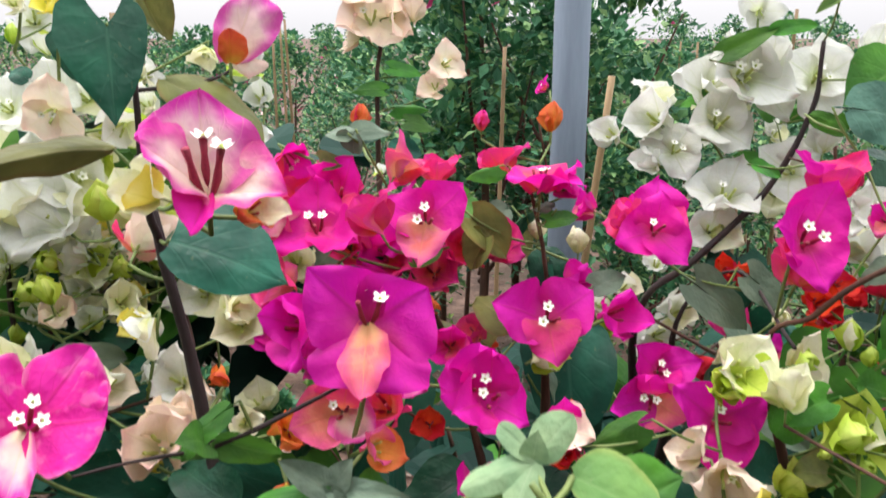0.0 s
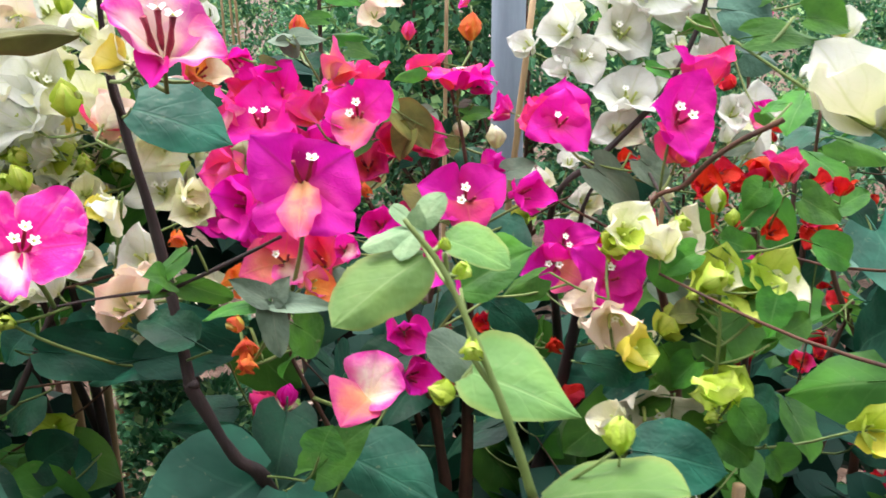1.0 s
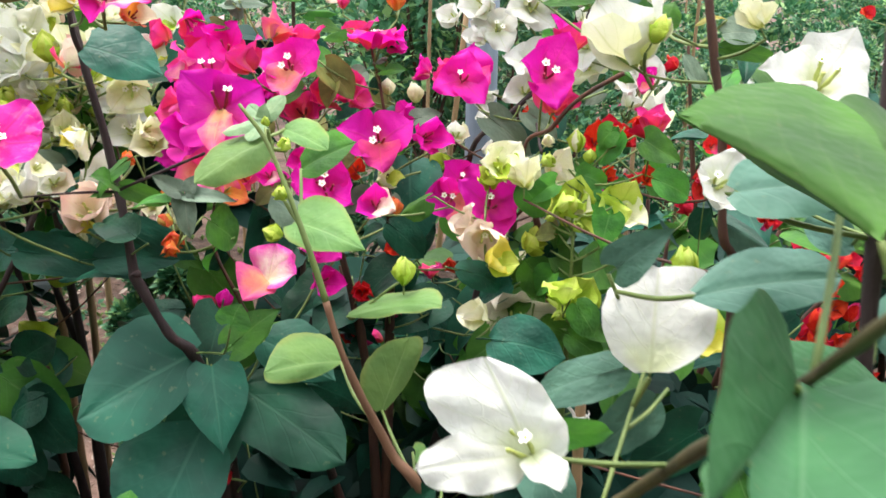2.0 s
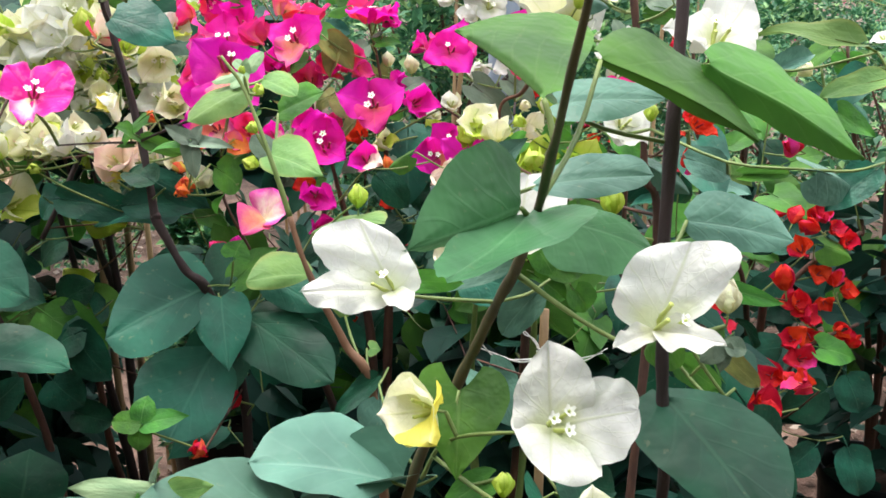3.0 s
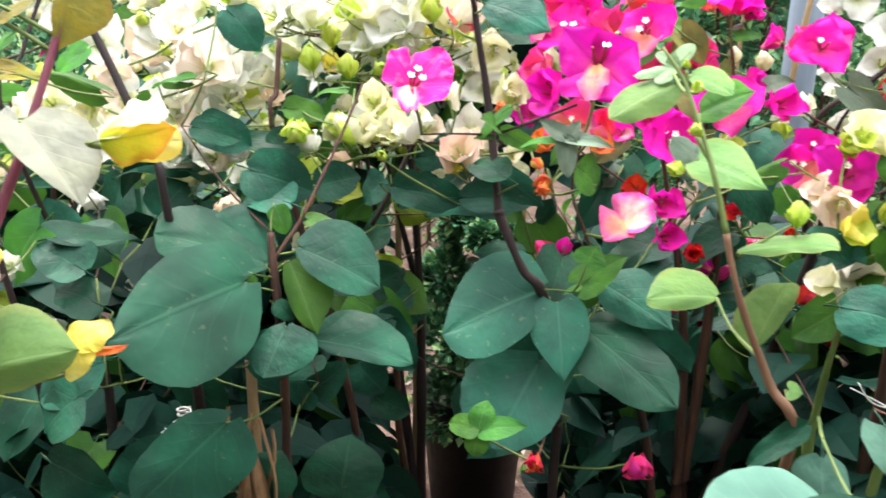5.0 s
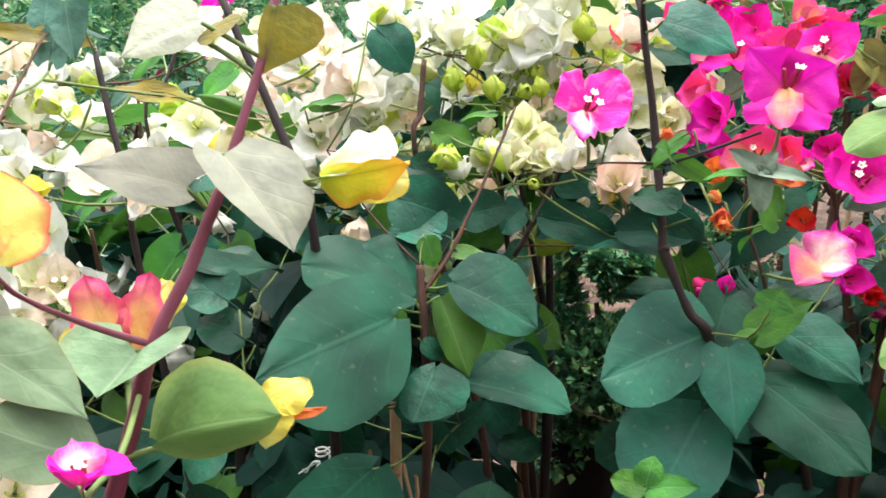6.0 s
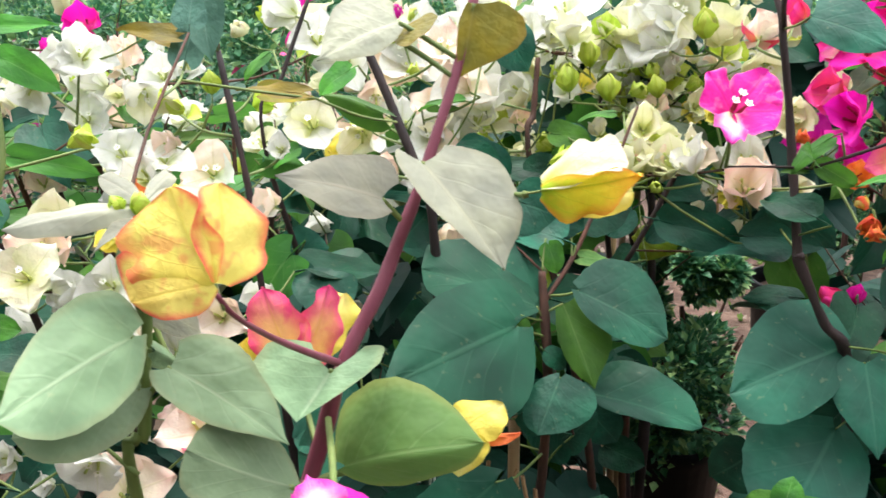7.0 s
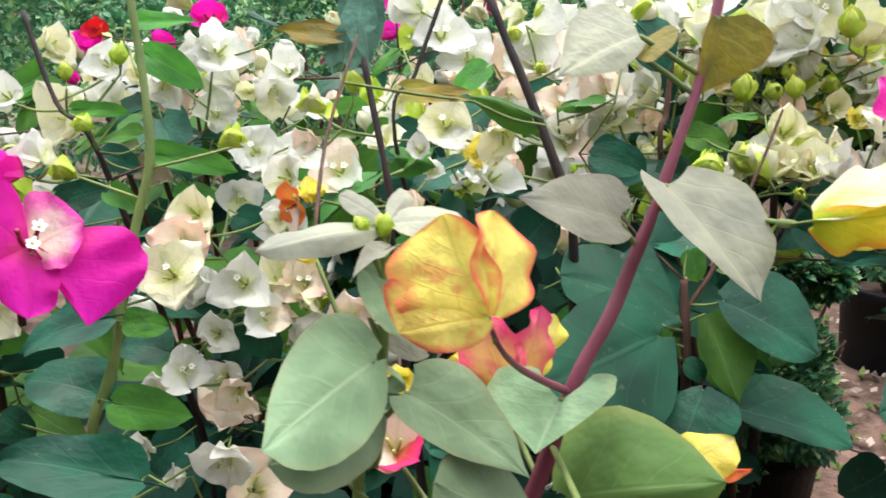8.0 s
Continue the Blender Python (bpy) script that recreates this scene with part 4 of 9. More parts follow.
shoot = plant("young green bougainvillea shoot with lime buds", 0.120, 0.240)
stem(shoot, [(0.019, 0.165, 0.927, 0.0008), (0.032, 0.160, 0.909, 0.0010), (0.048, 0.147, 0.871, 0.0014), (0.057, 0.143, 0.843, 0.0016)], "greenbark")
stem(shoot, [(0.057, 0.143, 0.843, 0.0016), (0.065, 0.140, 0.815, 0.0018), (0.085, 0.141, 0.769, 0.0023), (0.100, 0.142, 0.740, 0.0026), (0.100, 0.200, 0.620, 0.0036), (0.120, 0.240, 0.350, 0.0043), (0.120, 0.240, 0.100, 0.0051)], "tanbark")
stem(shoot, [(0.042, 0.180, 0.872, 0.0005), (0.034, 0.173, 0.865, 0.0005)], "greenbark")
stem(shoot, [(0.066, 0.174, 0.822, 0.0008), (0.083, 0.168, 0.839, 0.0006), (0.091, 0.169, 0.844, 0.0005)], "greenbark")
leaf(shoot, (0.023, 0.199, 0.915), (0.024, 0.197, 0.923), 0.0078, (-0.288, -0.908, -0.304), "pale", None)
flower(shoot, (0.031, 0.161, 0.920), 0.0055, (-0.027, -0.616, 0.787), "lime", "bud", 0)
flower(shoot, (0.037, 0.171, 0.908), 0.0090, (-0.042, -0.856, 0.515), "lime", "bud", 0)
flower(shoot, (0.038, 0.147, 0.891), 0.0097, (-0.042, -0.856, 0.515), "lime", "bud", 0)
flower(shoot, (0.030, 0.169, 0.867), 0.0108, (-0.925, -0.248, 0.287), "lime", "bud", 0)
flower(shoot, (0.091, 0.170, 0.848), 0.0154, (0.007, 0.004, 1.000), "lime", "bud", 0)
leaf(shoot, (0.097, 0.158, 0.758), (0.104, 0.158, 0.758), 0.0106, (-0.027, -0.748, 0.663), "young", None)
free_leaf(shoot, (0.0255, 0.1913, 0.9064), (-0.0050, 0.1716, 0.8896), (0.0041, 0.1966, 0.9040), (0.0222, 0.1805, 0.8933), "young", 0.05, 0.08, OVATE)
free_leaf(shoot, (0.0407, 0.1744, 0.8709), (0.0741, 0.1559, 0.8627), (0.0561, 0.1854, 0.8798), (0.0443, 0.1605, 0.8619), "young", 0.05, 0.1)
free_leaf(shoot, (0.0332, 0.1976, 0.9108), (0.0548, 0.1887, 0.9025), (0.0459, 0.2038, 0.9141), (0.0379, 0.1894, 0.9055), "young", 0.05, 0.06, OVATE)
free_leaf(shoot, (0.0391, 0.2060, 0.8894), (0.0665, 0.2133, 0.9020), (0.0497, 0.2168, 0.9061), (0.0528, 0.2003, 0.8889), "green", 0.05, 0.08)
free_leaf(shoot, (0.0419, 0.1875, 0.8659), (0.0263, 0.1899, 0.8792), (0.0405, 0.1975, 0.8734), (0.0314, 0.1817, 0.8661), "grey", 0.05, 0.06, OVATE)
free_leaf(shoot, (0.0645, 0.1658, 0.8266), (0.1087, 0.1490, 0.8388), (0.0908, 0.1771, 0.8350), (0.0875, 0.1519, 0.8323), "young", 0.06, 0.06, OVATE)
free_leaf(shoot, (0.0235, 0.1990, 0.9146), (0.0335, 0.2016, 0.9262), (0.0237, 0.2050, 0.9216), (0.0307, 0.1973, 0.9168), "pale", 0.05, 0.05, OVATE)
free_leaf(shoot, (0.0235, 0.1990, 0.9146), (0.0041, 0.1931, 0.9095), (0.0151, 0.2019, 0.9138), (0.0163, 0.1933, 0.9092), "pale", 0.05, 0.05, OVATE)
free_leaf(shoot, (0.0235, 0.1990, 0.9146), (0.0174, 0.1882, 0.9063), (0.0160, 0.1981, 0.9114), (0.0252, 0.1936, 0.9105), "pale", 0.05, 0.05, OVATE)
free_leaf(shoot, (0.0235, 0.1990, 0.9146), (0.0146, 0.2069, 0.9209), (0.0205, 0.2045, 0.9197), (0.0169, 0.1995, 0.9163), "pale", 0.05, 0.05, OVATE)
free_leaf(shoot, (0.0581, 0.1877, 0.7930), (0.0214, 0.1734, 0.7932), (0.0405, 0.1994, 0.8043), (0.0390, 0.1741, 0.7882), "young", 0.06, 0.06, OVATE)
free_leaf(shoot, (0.0795, 0.1824, 0.7678), (0.0932, 0.1991, 0.8017), (0.0689, 0.1888, 0.7862), (0.0974, 0.1952, 0.7880), "young", 0.05, 0.06, OVATE)

white = plant("bougainvillea with large white bracts and broad leaves", 0.140, 0.100)
stem(white, [(0.180, -0.128, 0.972, 0.0010), (0.179, -0.114, 0.957, 0.0011), (0.178, -0.098, 0.940, 0.0012), (0.177, -0.080, 0.923, 0.0014), (0.176, -0.063, 0.906, 0.0015), (0.172, -0.034, 0.877, 0.0018), (0.166, -0.015, 0.856, 0.0020), (0.151, 0.034, 0.797, 0.0024), (0.128, 0.058, 0.729, 0.0027), (0.110, 0.090, 0.600, 0.0043), (0.130, 0.100, 0.300, 0.0051), (0.140, 0.100, 0.100, 0.0059)], "olivebark")
stem(white, [(0.236, 0.039, 0.970, 0.0023), (0.235, 0.031, 0.932, 0.0025), (0.232, 0.017, 0.872, 0.0027), (0.234, 0.008, 0.812, 0.0028), (0.239, 0.015, 0.737, 0.0028), (0.230, 0.070, 0.450, 0.0038), (0.220, 0.080, 0.100, 0.0051)], "darkbark")
stem(white, [(0.171, -0.029, 0.873, 0.0011), (0.189, -0.037, 0.862, 0.0009), (0.204, -0.043, 0.855, 0.0008), (0.206, -0.052, 0.860, 0.0004)], "greenbark")
stem(white, [(0.166, -0.014, 0.856, 0.0010), (0.149, -0.015, 0.857, 0.0008), (0.130, -0.011, 0.857, 0.0007)], "greenbark")
stem(white, [(0.135, 0.042, 0.745, 0.0011), (0.148, 0.005, 0.787, 0.0008), (0.183, -0.036, 0.816, 0.0007)], "greenbark")
stem(white, [(0.253, 0.270, 0.994, 0.0021), (0.258, 0.263, 0.953, 0.0024), (0.265, 0.253, 0.906, 0.0026), (0.270, 0.245, 0.845, 0.0027), (0.282, 0.251, 0.799, 0.0028), (0.270, 0.220, 0.550, 0.0034), (0.260, 0.220, 0.100, 0.0043)], "bark")
stem(white, [(0.220, 0.253, 0.933, 0.0008), (0.238, 0.262, 0.929, 0.0009), (0.260, 0.260, 0.928, 0.0009)], "greenbark")
flower(white, (0.136, -0.010, 0.810), 0.0282, (-0.590, -0.665, -0.459), "pale/yellow", "cup", 0)
flower(white, (0.255, 0.002, 0.853), 0.0136, (0.001, 0.024, 1.000), "pale", "bud", 0)
flower(white, (0.170, -0.026, 0.787), 0.0114, (0.001, 0.024, 1.000), "lime", "bud", 0)
flower(white, (0.198, -0.072, 0.800), 0.0204, (0.042, -0.600, 0.799), "pale", "cup", 0)
flower(white, (0.169, -0.021, 0.769), 0.0090, (0.057, -0.845, 0.531), "lime", "bud", 0)
flower(white, (0.242, 0.181, 0.890), 0.0373, (0.057, -0.845, 0.531), "white", "open", 20)
flower(white, (0.254, 0.164, 0.899), 0.0112, (0.001, 0.024, 1.000), "lime", "bud", 0)
flower(white, (0.299, 0.212, 0.938), 0.0563, (0.042, -0.600, 0.799), "white", "open", 45)
flower(white, (0.176, 0.405, 0.846), 0.0310, (0.001, 0.024, 1.000), "pale", "cup", 0)
leaf(white, (0.364, 0.173, 0.935), (0.311, 0.172, 0.945), 0.0213, (0.152, -0.612, 0.776), "young", None)
leaf(white, (0.377, 0.168, 0.917), (0.343, 0.164, 0.911), 0.0183, (-0.084, -0.557, 0.826), "young", None)
leaf(white, (0.361, 0.181, 0.897), (0.383, 0.178, 0.883), 0.0175, (0.161, -0.878, 0.450), "green", None)
leaf(white, (0.335, 0.208, 0.919), (0.358, 0.213, 0.929), 0.0133, (-0.026, -0.870, 0.492), "teal", None)
leaf(white, (0.326, 0.110, 0.879), (0.365, 0.129, 0.867), 0.0264, (0.507, -0.664, 0.549), "teal", None)
leaf(white, (0.363, 0.132, 0.875), (0.338, 0.124, 0.856), 0.0204, (-0.260, -0.733, 0.629), "dark", 3)
leaf(white, (0.271, 0.148, 0.877), (0.299, 0.147, 0.868), 0.0183, (0.130, -0.852, 0.506), "teal", None)
leaf(white, (0.308, 0.167, 0.864), (0.339, 0.169, 0.865), 0.0095, (0.065, -0.953, 0.297), "green", None)
leaf(white, (0.304, 0.169, 0.870), (0.317, 0.165, 0.858), 0.0143, (0.271, -0.823, 0.499), "young", None)
leaf(white, (0.277, 0.025, 0.791), (0.302, 0.029, 0.735), 0.0221, (0.662, -0.711, 0.238), "dark", 3)
leaf(white, (0.108, 0.106, 0.751), (0.112, 0.095, 0.716), 0.0249, (-0.408, -0.881, 0.238), "teal", None)
leaf(white, (-0.015, 0.018, 0.732), (-0.075, 0.013, 0.730), 0.0212, (0.009, -0.466, 0.885), "teal", None)
leaf(white, (0.015, 0.024, 0.745), (-0.014, 0.006, 0.761), 0.0119, (0.639, -0.571, 0.516), "pale", None)
leaf(white, (0.014, 0.023, 0.743), (-0.011, 0.001, 0.744), 0.0159, (0.459, -0.483, 0.746), "young", None)
leaf(white, (0.017, 0.024, 0.744), (0.041, 0.010, 0.761), 0.0119, (-0.654, -0.618, 0.436), "young", None)
leaf(white, (0.015, 0.026, 0.750), (0.024, 0.012, 0.771), 0.0066, (-0.723, -0.673, -0.154), "grey", None)
leaf(white, (0.014, 0.022, 0.740), (0.012, 0.002, 0.742), 0.0133, (0.217, 0.054, 0.975), "green", None)
leaf(white, (0.132, -0.004, 0.860), (0.155, -0.003, 0.859), 0.0092, (0.068, -0.923, 0.378), "green", None)
leaf(white, (0.172, 0.068, 0.846), (0.135, 0.080, 0.827), 0.0191, (-0.496, -0.701, 0.513), "teal", None)
leaf(white, (0.189, 0.083, 0.824), (0.169, 0.093, 0.794), 0.0200, (-0.557, -0.823, 0.115), "teal", None)
leaf(white, (0.104, 0.137, 0.750), (0.078, 0.128, 0.728), 0.0133, (-0.155, -0.838, 0.524), "dark", 3)
leaf(white, (0.125, 0.059, 0.734), (0.058, 0.077, 0.704), 0.0313, (-0.459, -0.292, 0.839), "teal", None)
leaf(white, (0.165, 0.001, 0.771), (0.139, -0.005, 0.760), 0.0143, (-0.242, -0.531, 0.812), "green", None)
leaf(white, (0.167, -0.020, 0.771), (0.154, -0.023, 0.767), 0.0124, (-0.082, -0.770, 0.633), "green", None)
leaf(white, (0.172, -0.021, 0.769), (0.190, -0.021, 0.765), 0.0158, (0.148, -0.743, 0.653), "green", None)
leaf(white, (0.201, 0.056, 0.739), (0.232, 0.055, 0.731), 0.0250, (0.156, -0.744, 0.649), "dark", 1)
leaf(white, (0.120, 0.026, 0.730), (0.139, 0.030, 0.737), 0.0159, (-0.098, -0.778, 0.621), "teal", None)
leaf(white, (0.243, 0.043, 0.820), (0.229, 0.066, 0.799), 0.0277, (-0.916, -0.302, 0.265), "green", None)
leaf(white, (0.254, 0.058, 0.800), (0.275, 0.055, 0.785), 0.0146, (-0.041, -0.984, 0.171), "green", None)
leaf(white, (0.269, 0.041, 0.811), (0.286, 0.038, 0.796), 0.0101, (-0.072, -0.984, 0.162), "bronze", None)
leaf(white, (0.263, 0.032, 0.846), (0.287, 0.031, 0.839), 0.0091, (-0.016, -0.999, 0.036), "green", None)
leaf(white, (0.261, 0.024, 0.823), (0.252, 0.021, 0.817), 0.0095, (-0.148, -0.822, 0.550), "grey", None)
leaf(white, (0.263, 0.024, 0.823), (0.273, 0.024, 0.822), 0.0091, (0.096, -0.737, 0.669), "grey", None)
leaf(white, (0.262, 0.024, 0.823), (0.261, 0.020, 0.812), 0.0086, (-0.001, -0.948, 0.318), "grey", None)
leaf(white, (0.164, 0.054, 0.889), (0.175, 0.038, 0.906), 0.0160, (-0.792, -0.605, -0.086), "teal", None)
flower(white, (0.210, 0.260, 0.953), 0.0490, (-0.499, 0.033, 0.866), "white/pale", "cup", 20)
flower(white, (0.223, 0.240, 0.957), 0.0164, (0.496, -0.021, 0.868), "lime/pale", "bud", 0)
flower(white, (0.271, 0.240, 0.966), 0.0227, (-0.499, 0.033, 0.866), "pale", "cup", 0)
flower(white, (0.250, 0.241, 0.829), 0.0209, (-0.002, 0.007, 1.000), "lime", "bud", 0)
flower(white, (0.223, 0.217, 0.815), 0.0199, (-0.499, 0.033, 0.866), "lime", "bud", 0)
flower(white, (0.254, 0.370, 0.976), 0.0232, (-0.002, 0.007, 1.000), "white/lime", "cup", 0)
leaf(white, (0.268, 0.281, 0.962), (0.251, 0.282, 0.962), 0.0070, (-0.010, -0.150, 0.989), "olive", None)
leaf(white, (0.269, 0.278, 0.954), (0.290, 0.277, 0.956), 0.0195, (-0.069, -0.749, 0.659), "grey", None)
leaf(white, (0.270, 0.276, 0.946), (0.301, 0.272, 0.941), 0.0111, (-0.104, -0.994, 0.021), "green", None)
leaf(white, (0.256, 0.270, 0.926), (0.248, 0.276, 0.944), 0.0111, (0.118, -0.924, 0.364), "grey", None)
leaf(white, (0.264, 0.272, 0.933), (0.276, 0.272, 0.934), 0.0070, (-0.041, -0.980, 0.195), "teal", None)
leaf(white, (0.275, 0.265, 0.912), (0.303, 0.265, 0.917), 0.0195, (-0.123, -0.753, 0.647), "grey", None)
leaf(white, (0.173, 0.289, 0.973), (0.210, 0.288, 0.976), 0.0167, (-0.066, -0.853, 0.518), "green", None)
leaf(white, (0.196, 0.290, 0.981), (0.218, 0.288, 0.978), 0.0223, (-0.017, -0.856, 0.516), "green", None)
leaf(white, (0.237, 0.282, 0.960), (0.243, 0.285, 0.973), 0.0167, (-0.203, -0.915, 0.348), "green", None)
leaf(white, (0.227, 0.217, 0.817), (0.257, 0.211, 0.802), 0.0212, (0.046, -0.886, 0.461), "teal", None)
leaf(white, (0.272, 0.246, 0.851), (0.305, 0.239, 0.835), 0.0195, (0.044, -0.884, 0.465), "teal", None)
free_leaf(white, (0.1705, -0.0687, 0.9061), (0.1400, -0.1083, 0.9054), (0.1550, -0.0733, 0.9260), (0.1523, -0.0753, 0.8975), "mid", 0.03, 0.12)
free_leaf(white, (0.1747, -0.0613, 0.9032), (0.1506, -0.1173, 0.9007), (0.1489, -0.1014, 0.9047), (0.1842, -0.1022, 0.9114), "mid", 0.03, 0.12)
free_leaf(white, (0.1745, -0.0813, 0.9390), (0.1504, -0.0427, 0.9538), (0.1904, -0.0262, 0.9547), (0.1758, -0.0492, 0.9385), "green", 0.05, 0.06, OVATE)
free_leaf(white, (0.1976, -0.0203, 0.9433), (0.2568, -0.0047, 0.9142), (0.2228, 0.0169, 0.9481), (0.2170, -0.0139, 0.9312), "green", 0.05, 0.05, OVATE)
free_leaf(white, (0.2398, 0.0069, 0.9395), (0.3031, 0.0138, 0.9045), (0.2685, 0.0409, 0.9400), (0.2581, 0.0105, 0.9200), "green", 0.05, 0.05, OVATE)
free_leaf(white, (0.1872, 0.0190, 0.9235), (0.2296, 0.0240, 0.9251), (0.2011, 0.0309, 0.9316), (0.1976, 0.0094, 0.9181), "teal", 0.04, 0.06, OVATE)
free_leaf(white, (0.1815, 0.0257, 0.8896), (0.2296, 0.0333, 0.8932), (0.2048, 0.0402, 0.8996), (0.2009, 0.0175, 0.8870), "teal", 0.05, 0.06, OVATE)
free_leaf(white, (0.1812, -0.0233, 0.8910), (0.2200, -0.0208, 0.8786), (0.1989, -0.0123, 0.8911), (0.1886, -0.0383, 0.8764), "mid", 0.06, 0.06, OVATE)
free_leaf(white, (0.1522, 0.0190, 0.8029), (0.1516, -0.0071, 0.7759), (0.1341, 0.0131, 0.8025), (0.1727, 0.0129, 0.7992), "green", 0.03, 0.24)
free_leaf(white, (0.2369, 0.0104, 0.8051), (0.2654, -0.0412, 0.7810), (0.2244, -0.0111, 0.7941), (0.2722, -0.0050, 0.8031), "dark", 0.06, 0.1, ROUND)
free_leaf(white, (0.2451, 0.0361, 0.8736), (0.2893, 0.0342, 0.8660), (0.2628, 0.0488, 0.8828), (0.2574, 0.0283, 0.8638), "teal", 0.05, 0.05, OVATE)
free_leaf(white, (0.0768, 0.0287, 0.7320), (0.0101, 0.0033, 0.7496), (0.0478, 0.0528, 0.7448), (0.0512, -0.0032, 0.7340), "teal", 0.06, 0.05, ROUND)
free_leaf(white, (0.1181, 0.0559, 0.7339), (0.0531, 0.0424, 0.7510), (0.0880, 0.0849, 0.7525), (0.0928, 0.0316, 0.7400), "teal", 0.06, 0.05, ROUND)
free_flower(white, (0.1278, -0.0156, 0.8605), (-0.457, -0.371, 0.635), 0.022, 1, [((0.1155, -0.0098, 0.8856), (0.1027, -0.0181, 0.8721), (0.1366, -0.0138, 0.8692), "white", 0.1, "o"), ((0.0972, -0.0303, 0.8649), (0.1103, -0.0178, 0.8684), (0.1147, -0.0279, 0.8558), "white", 0.04, "p"), ((0.1342, -0.0286, 0.8578), (0.1261, -0.0229, 0.8586), (0.1363, -0.0206, 0.8615), "white", 0.05, "p")])
free_flower(white, (0.1856, -0.0349, 0.8168), (0.308, -0.616, 0.593), 0.026, 3, [((0.1844, -0.0219, 0.8446), (0.1710, -0.0367, 0.8251), (0.2004, -0.0362, 0.8353), "white", 0.04, "p"), ((0.2138, -0.0453, 0.8298), (0.2050, -0.0337, 0.8371), (0.2045, -0.0547, 0.8137), "white", 0.05, "p"), ((0.1840, -0.0557, 0.8082), (0.1707, -0.0387, 0.8211), (0.2014, -0.0571, 0.8128), "white", 0.05, "p")])
free_flower(white, (0.2166, -0.0477, 0.8606), (0.315, -0.486, 0.587), 0.026, 1, [((0.2267, -0.0426, 0.8886), (0.2031, -0.0449, 0.8743), (0.2381, -0.0505, 0.8788), "white", 0.06, "o"), ((0.2012, -0.0572, 0.8577), (0.2066, -0.0516, 0.8629), (0.2104, -0.0591, 0.8591), "white", 0.02, "p"), ((0.2343, -0.0640, 0.8631), (0.2242, -0.0534, 0.8669), (0.2206, -0.0659, 0.8610), "white", 0.04, "p")])
free_flower(white, (0.1766, 0.0478, 0.8536), (-0.172, -0.577, 0.606), 0.016, 0, [((0.1812, 0.0639, 0.8858), (0.1620, 0.0587, 0.8698), (0.1981, 0.0493, 0.8736), "white", 0.07, "o")])

lime = plant("bougainvillea with cream bracts and lime buds", 0.200, 0.450)
stem(lime, [(0.245, 0.407, 0.919, 0.0017), (0.216, 0.422, 0.898, 0.0017), (0.199, 0.436, 0.874, 0.0018), (0.180, 0.449, 0.845, 0.0016), (0.210, 0.450, 0.700, 0.0043), (0.200, 0.450, 0.350, 0.0051), (0.200, 0.450, 0.100, 0.0059)], "bark")
stem(lime, [(0.212, 0.397, 0.815, 0.0010), (0.213, 0.394, 0.768, 0.0013), (0.215, 0.420, 0.620, 0.0034), (0.200, 0.450, 0.300, 0.0051)], "greenbark")
stem(lime, [(0.149, 0.397, 0.774, 0.0013), (0.162, 0.402, 0.721, 0.0016), (0.160, 0.440, 0.550, 0.0043), (0.190, 0.450, 0.250, 0.0051)], "greenbark")
flower(lime, (0.148, 0.399, 0.798), 0.0456, (-0.021, -0.937, -0.347), "cream", "open", 50)
flower(lime, (0.132, 0.417, 0.804), 0.0227, (-0.918, -0.279, 0.281), "cream", "cup", 0)
flower(lime, (0.173, 0.390, 0.737), 0.0593, (-0.021, -0.937, -0.347), "greycream", "open", 90)
flower(lime, (0.139, 0.359, 0.751), 0.0239, (-0.918, -0.279, 0.281), "pale", "cup", 0)
flower(lime, (0.179, 0.492, 0.829), 0.0295, (-0.021, -0.937, -0.347), "pale/lime", "cup", 0)
flower(lime, (0.197, 0.433, 0.849), 0.0170, (-0.021, -0.937, -0.347), "lime", "bud", 0)
flower(lime, (0.208, 0.397, 0.823), 0.0279, (-0.021, -0.937, -0.347), "lime", "bud", 0)
flower(lime, (0.229, 0.429, 0.854), 0.0130, (0.003, -0.003, 1.000), "lime", "bud", 0)
flower(lime, (0.219, 0.433, 0.865), 0.0195, (0.003, -0.003, 1.000), "lime/pale", "bud", 0)
flower(lime, (0.195, 0.397, 0.813), 0.0093, (-0.021, -0.937, -0.347), "lime", "bud", 0)
flower(lime, (0.216, 0.395, 0.807), 0.0131, (-0.021, -0.937, -0.347), "lime", "bud", 0)
flower(lime, (0.243, 0.401, 0.796), 0.0191, (-0.021, -0.937, -0.347), "lime", "bud", 0)
flower(lime, (0.201, 0.355, 0.771), 0.0293, (0.003, -0.003, 1.000), "lime", "cup", 0)
flower(lime, (0.157, 0.379, 0.785), 0.0274, (0.617, -0.625, -0.478), "yellow/lime", "cup", 0)
flower(lime, (0.199, 0.358, 0.751), 0.0134, (-0.021, -0.937, -0.347), "lime", "bud", 0)
flower(lime, (0.205, 0.492, 0.854), 0.0146, (-0.017, -0.861, 0.509), "pale", "bud", 0)
flower(lime, (0.094, 0.576, 0.883), 0.0197, (0.003, -0.003, 1.000), "pale", "bud", 0)
flower(lime, (0.068, 0.599, 0.886), 0.0170, (0.003, -0.003, 1.000), "pale", "bud", 0)
flower(lime, (0.068, 0.535, 0.811), 0.0278, (0.617, -0.625, -0.478), "pale/lime", "cup", 0)
leaf(lime, (0.175, 0.415, 0.835), (0.198, 0.416, 0.807), 0.0270, (0.247, -0.958, 0.148), "green", None)
leaf(lime, (0.201, 0.414, 0.835), (0.176, 0.420, 0.820), 0.0223, (-0.526, -0.604, 0.599), "green", None)
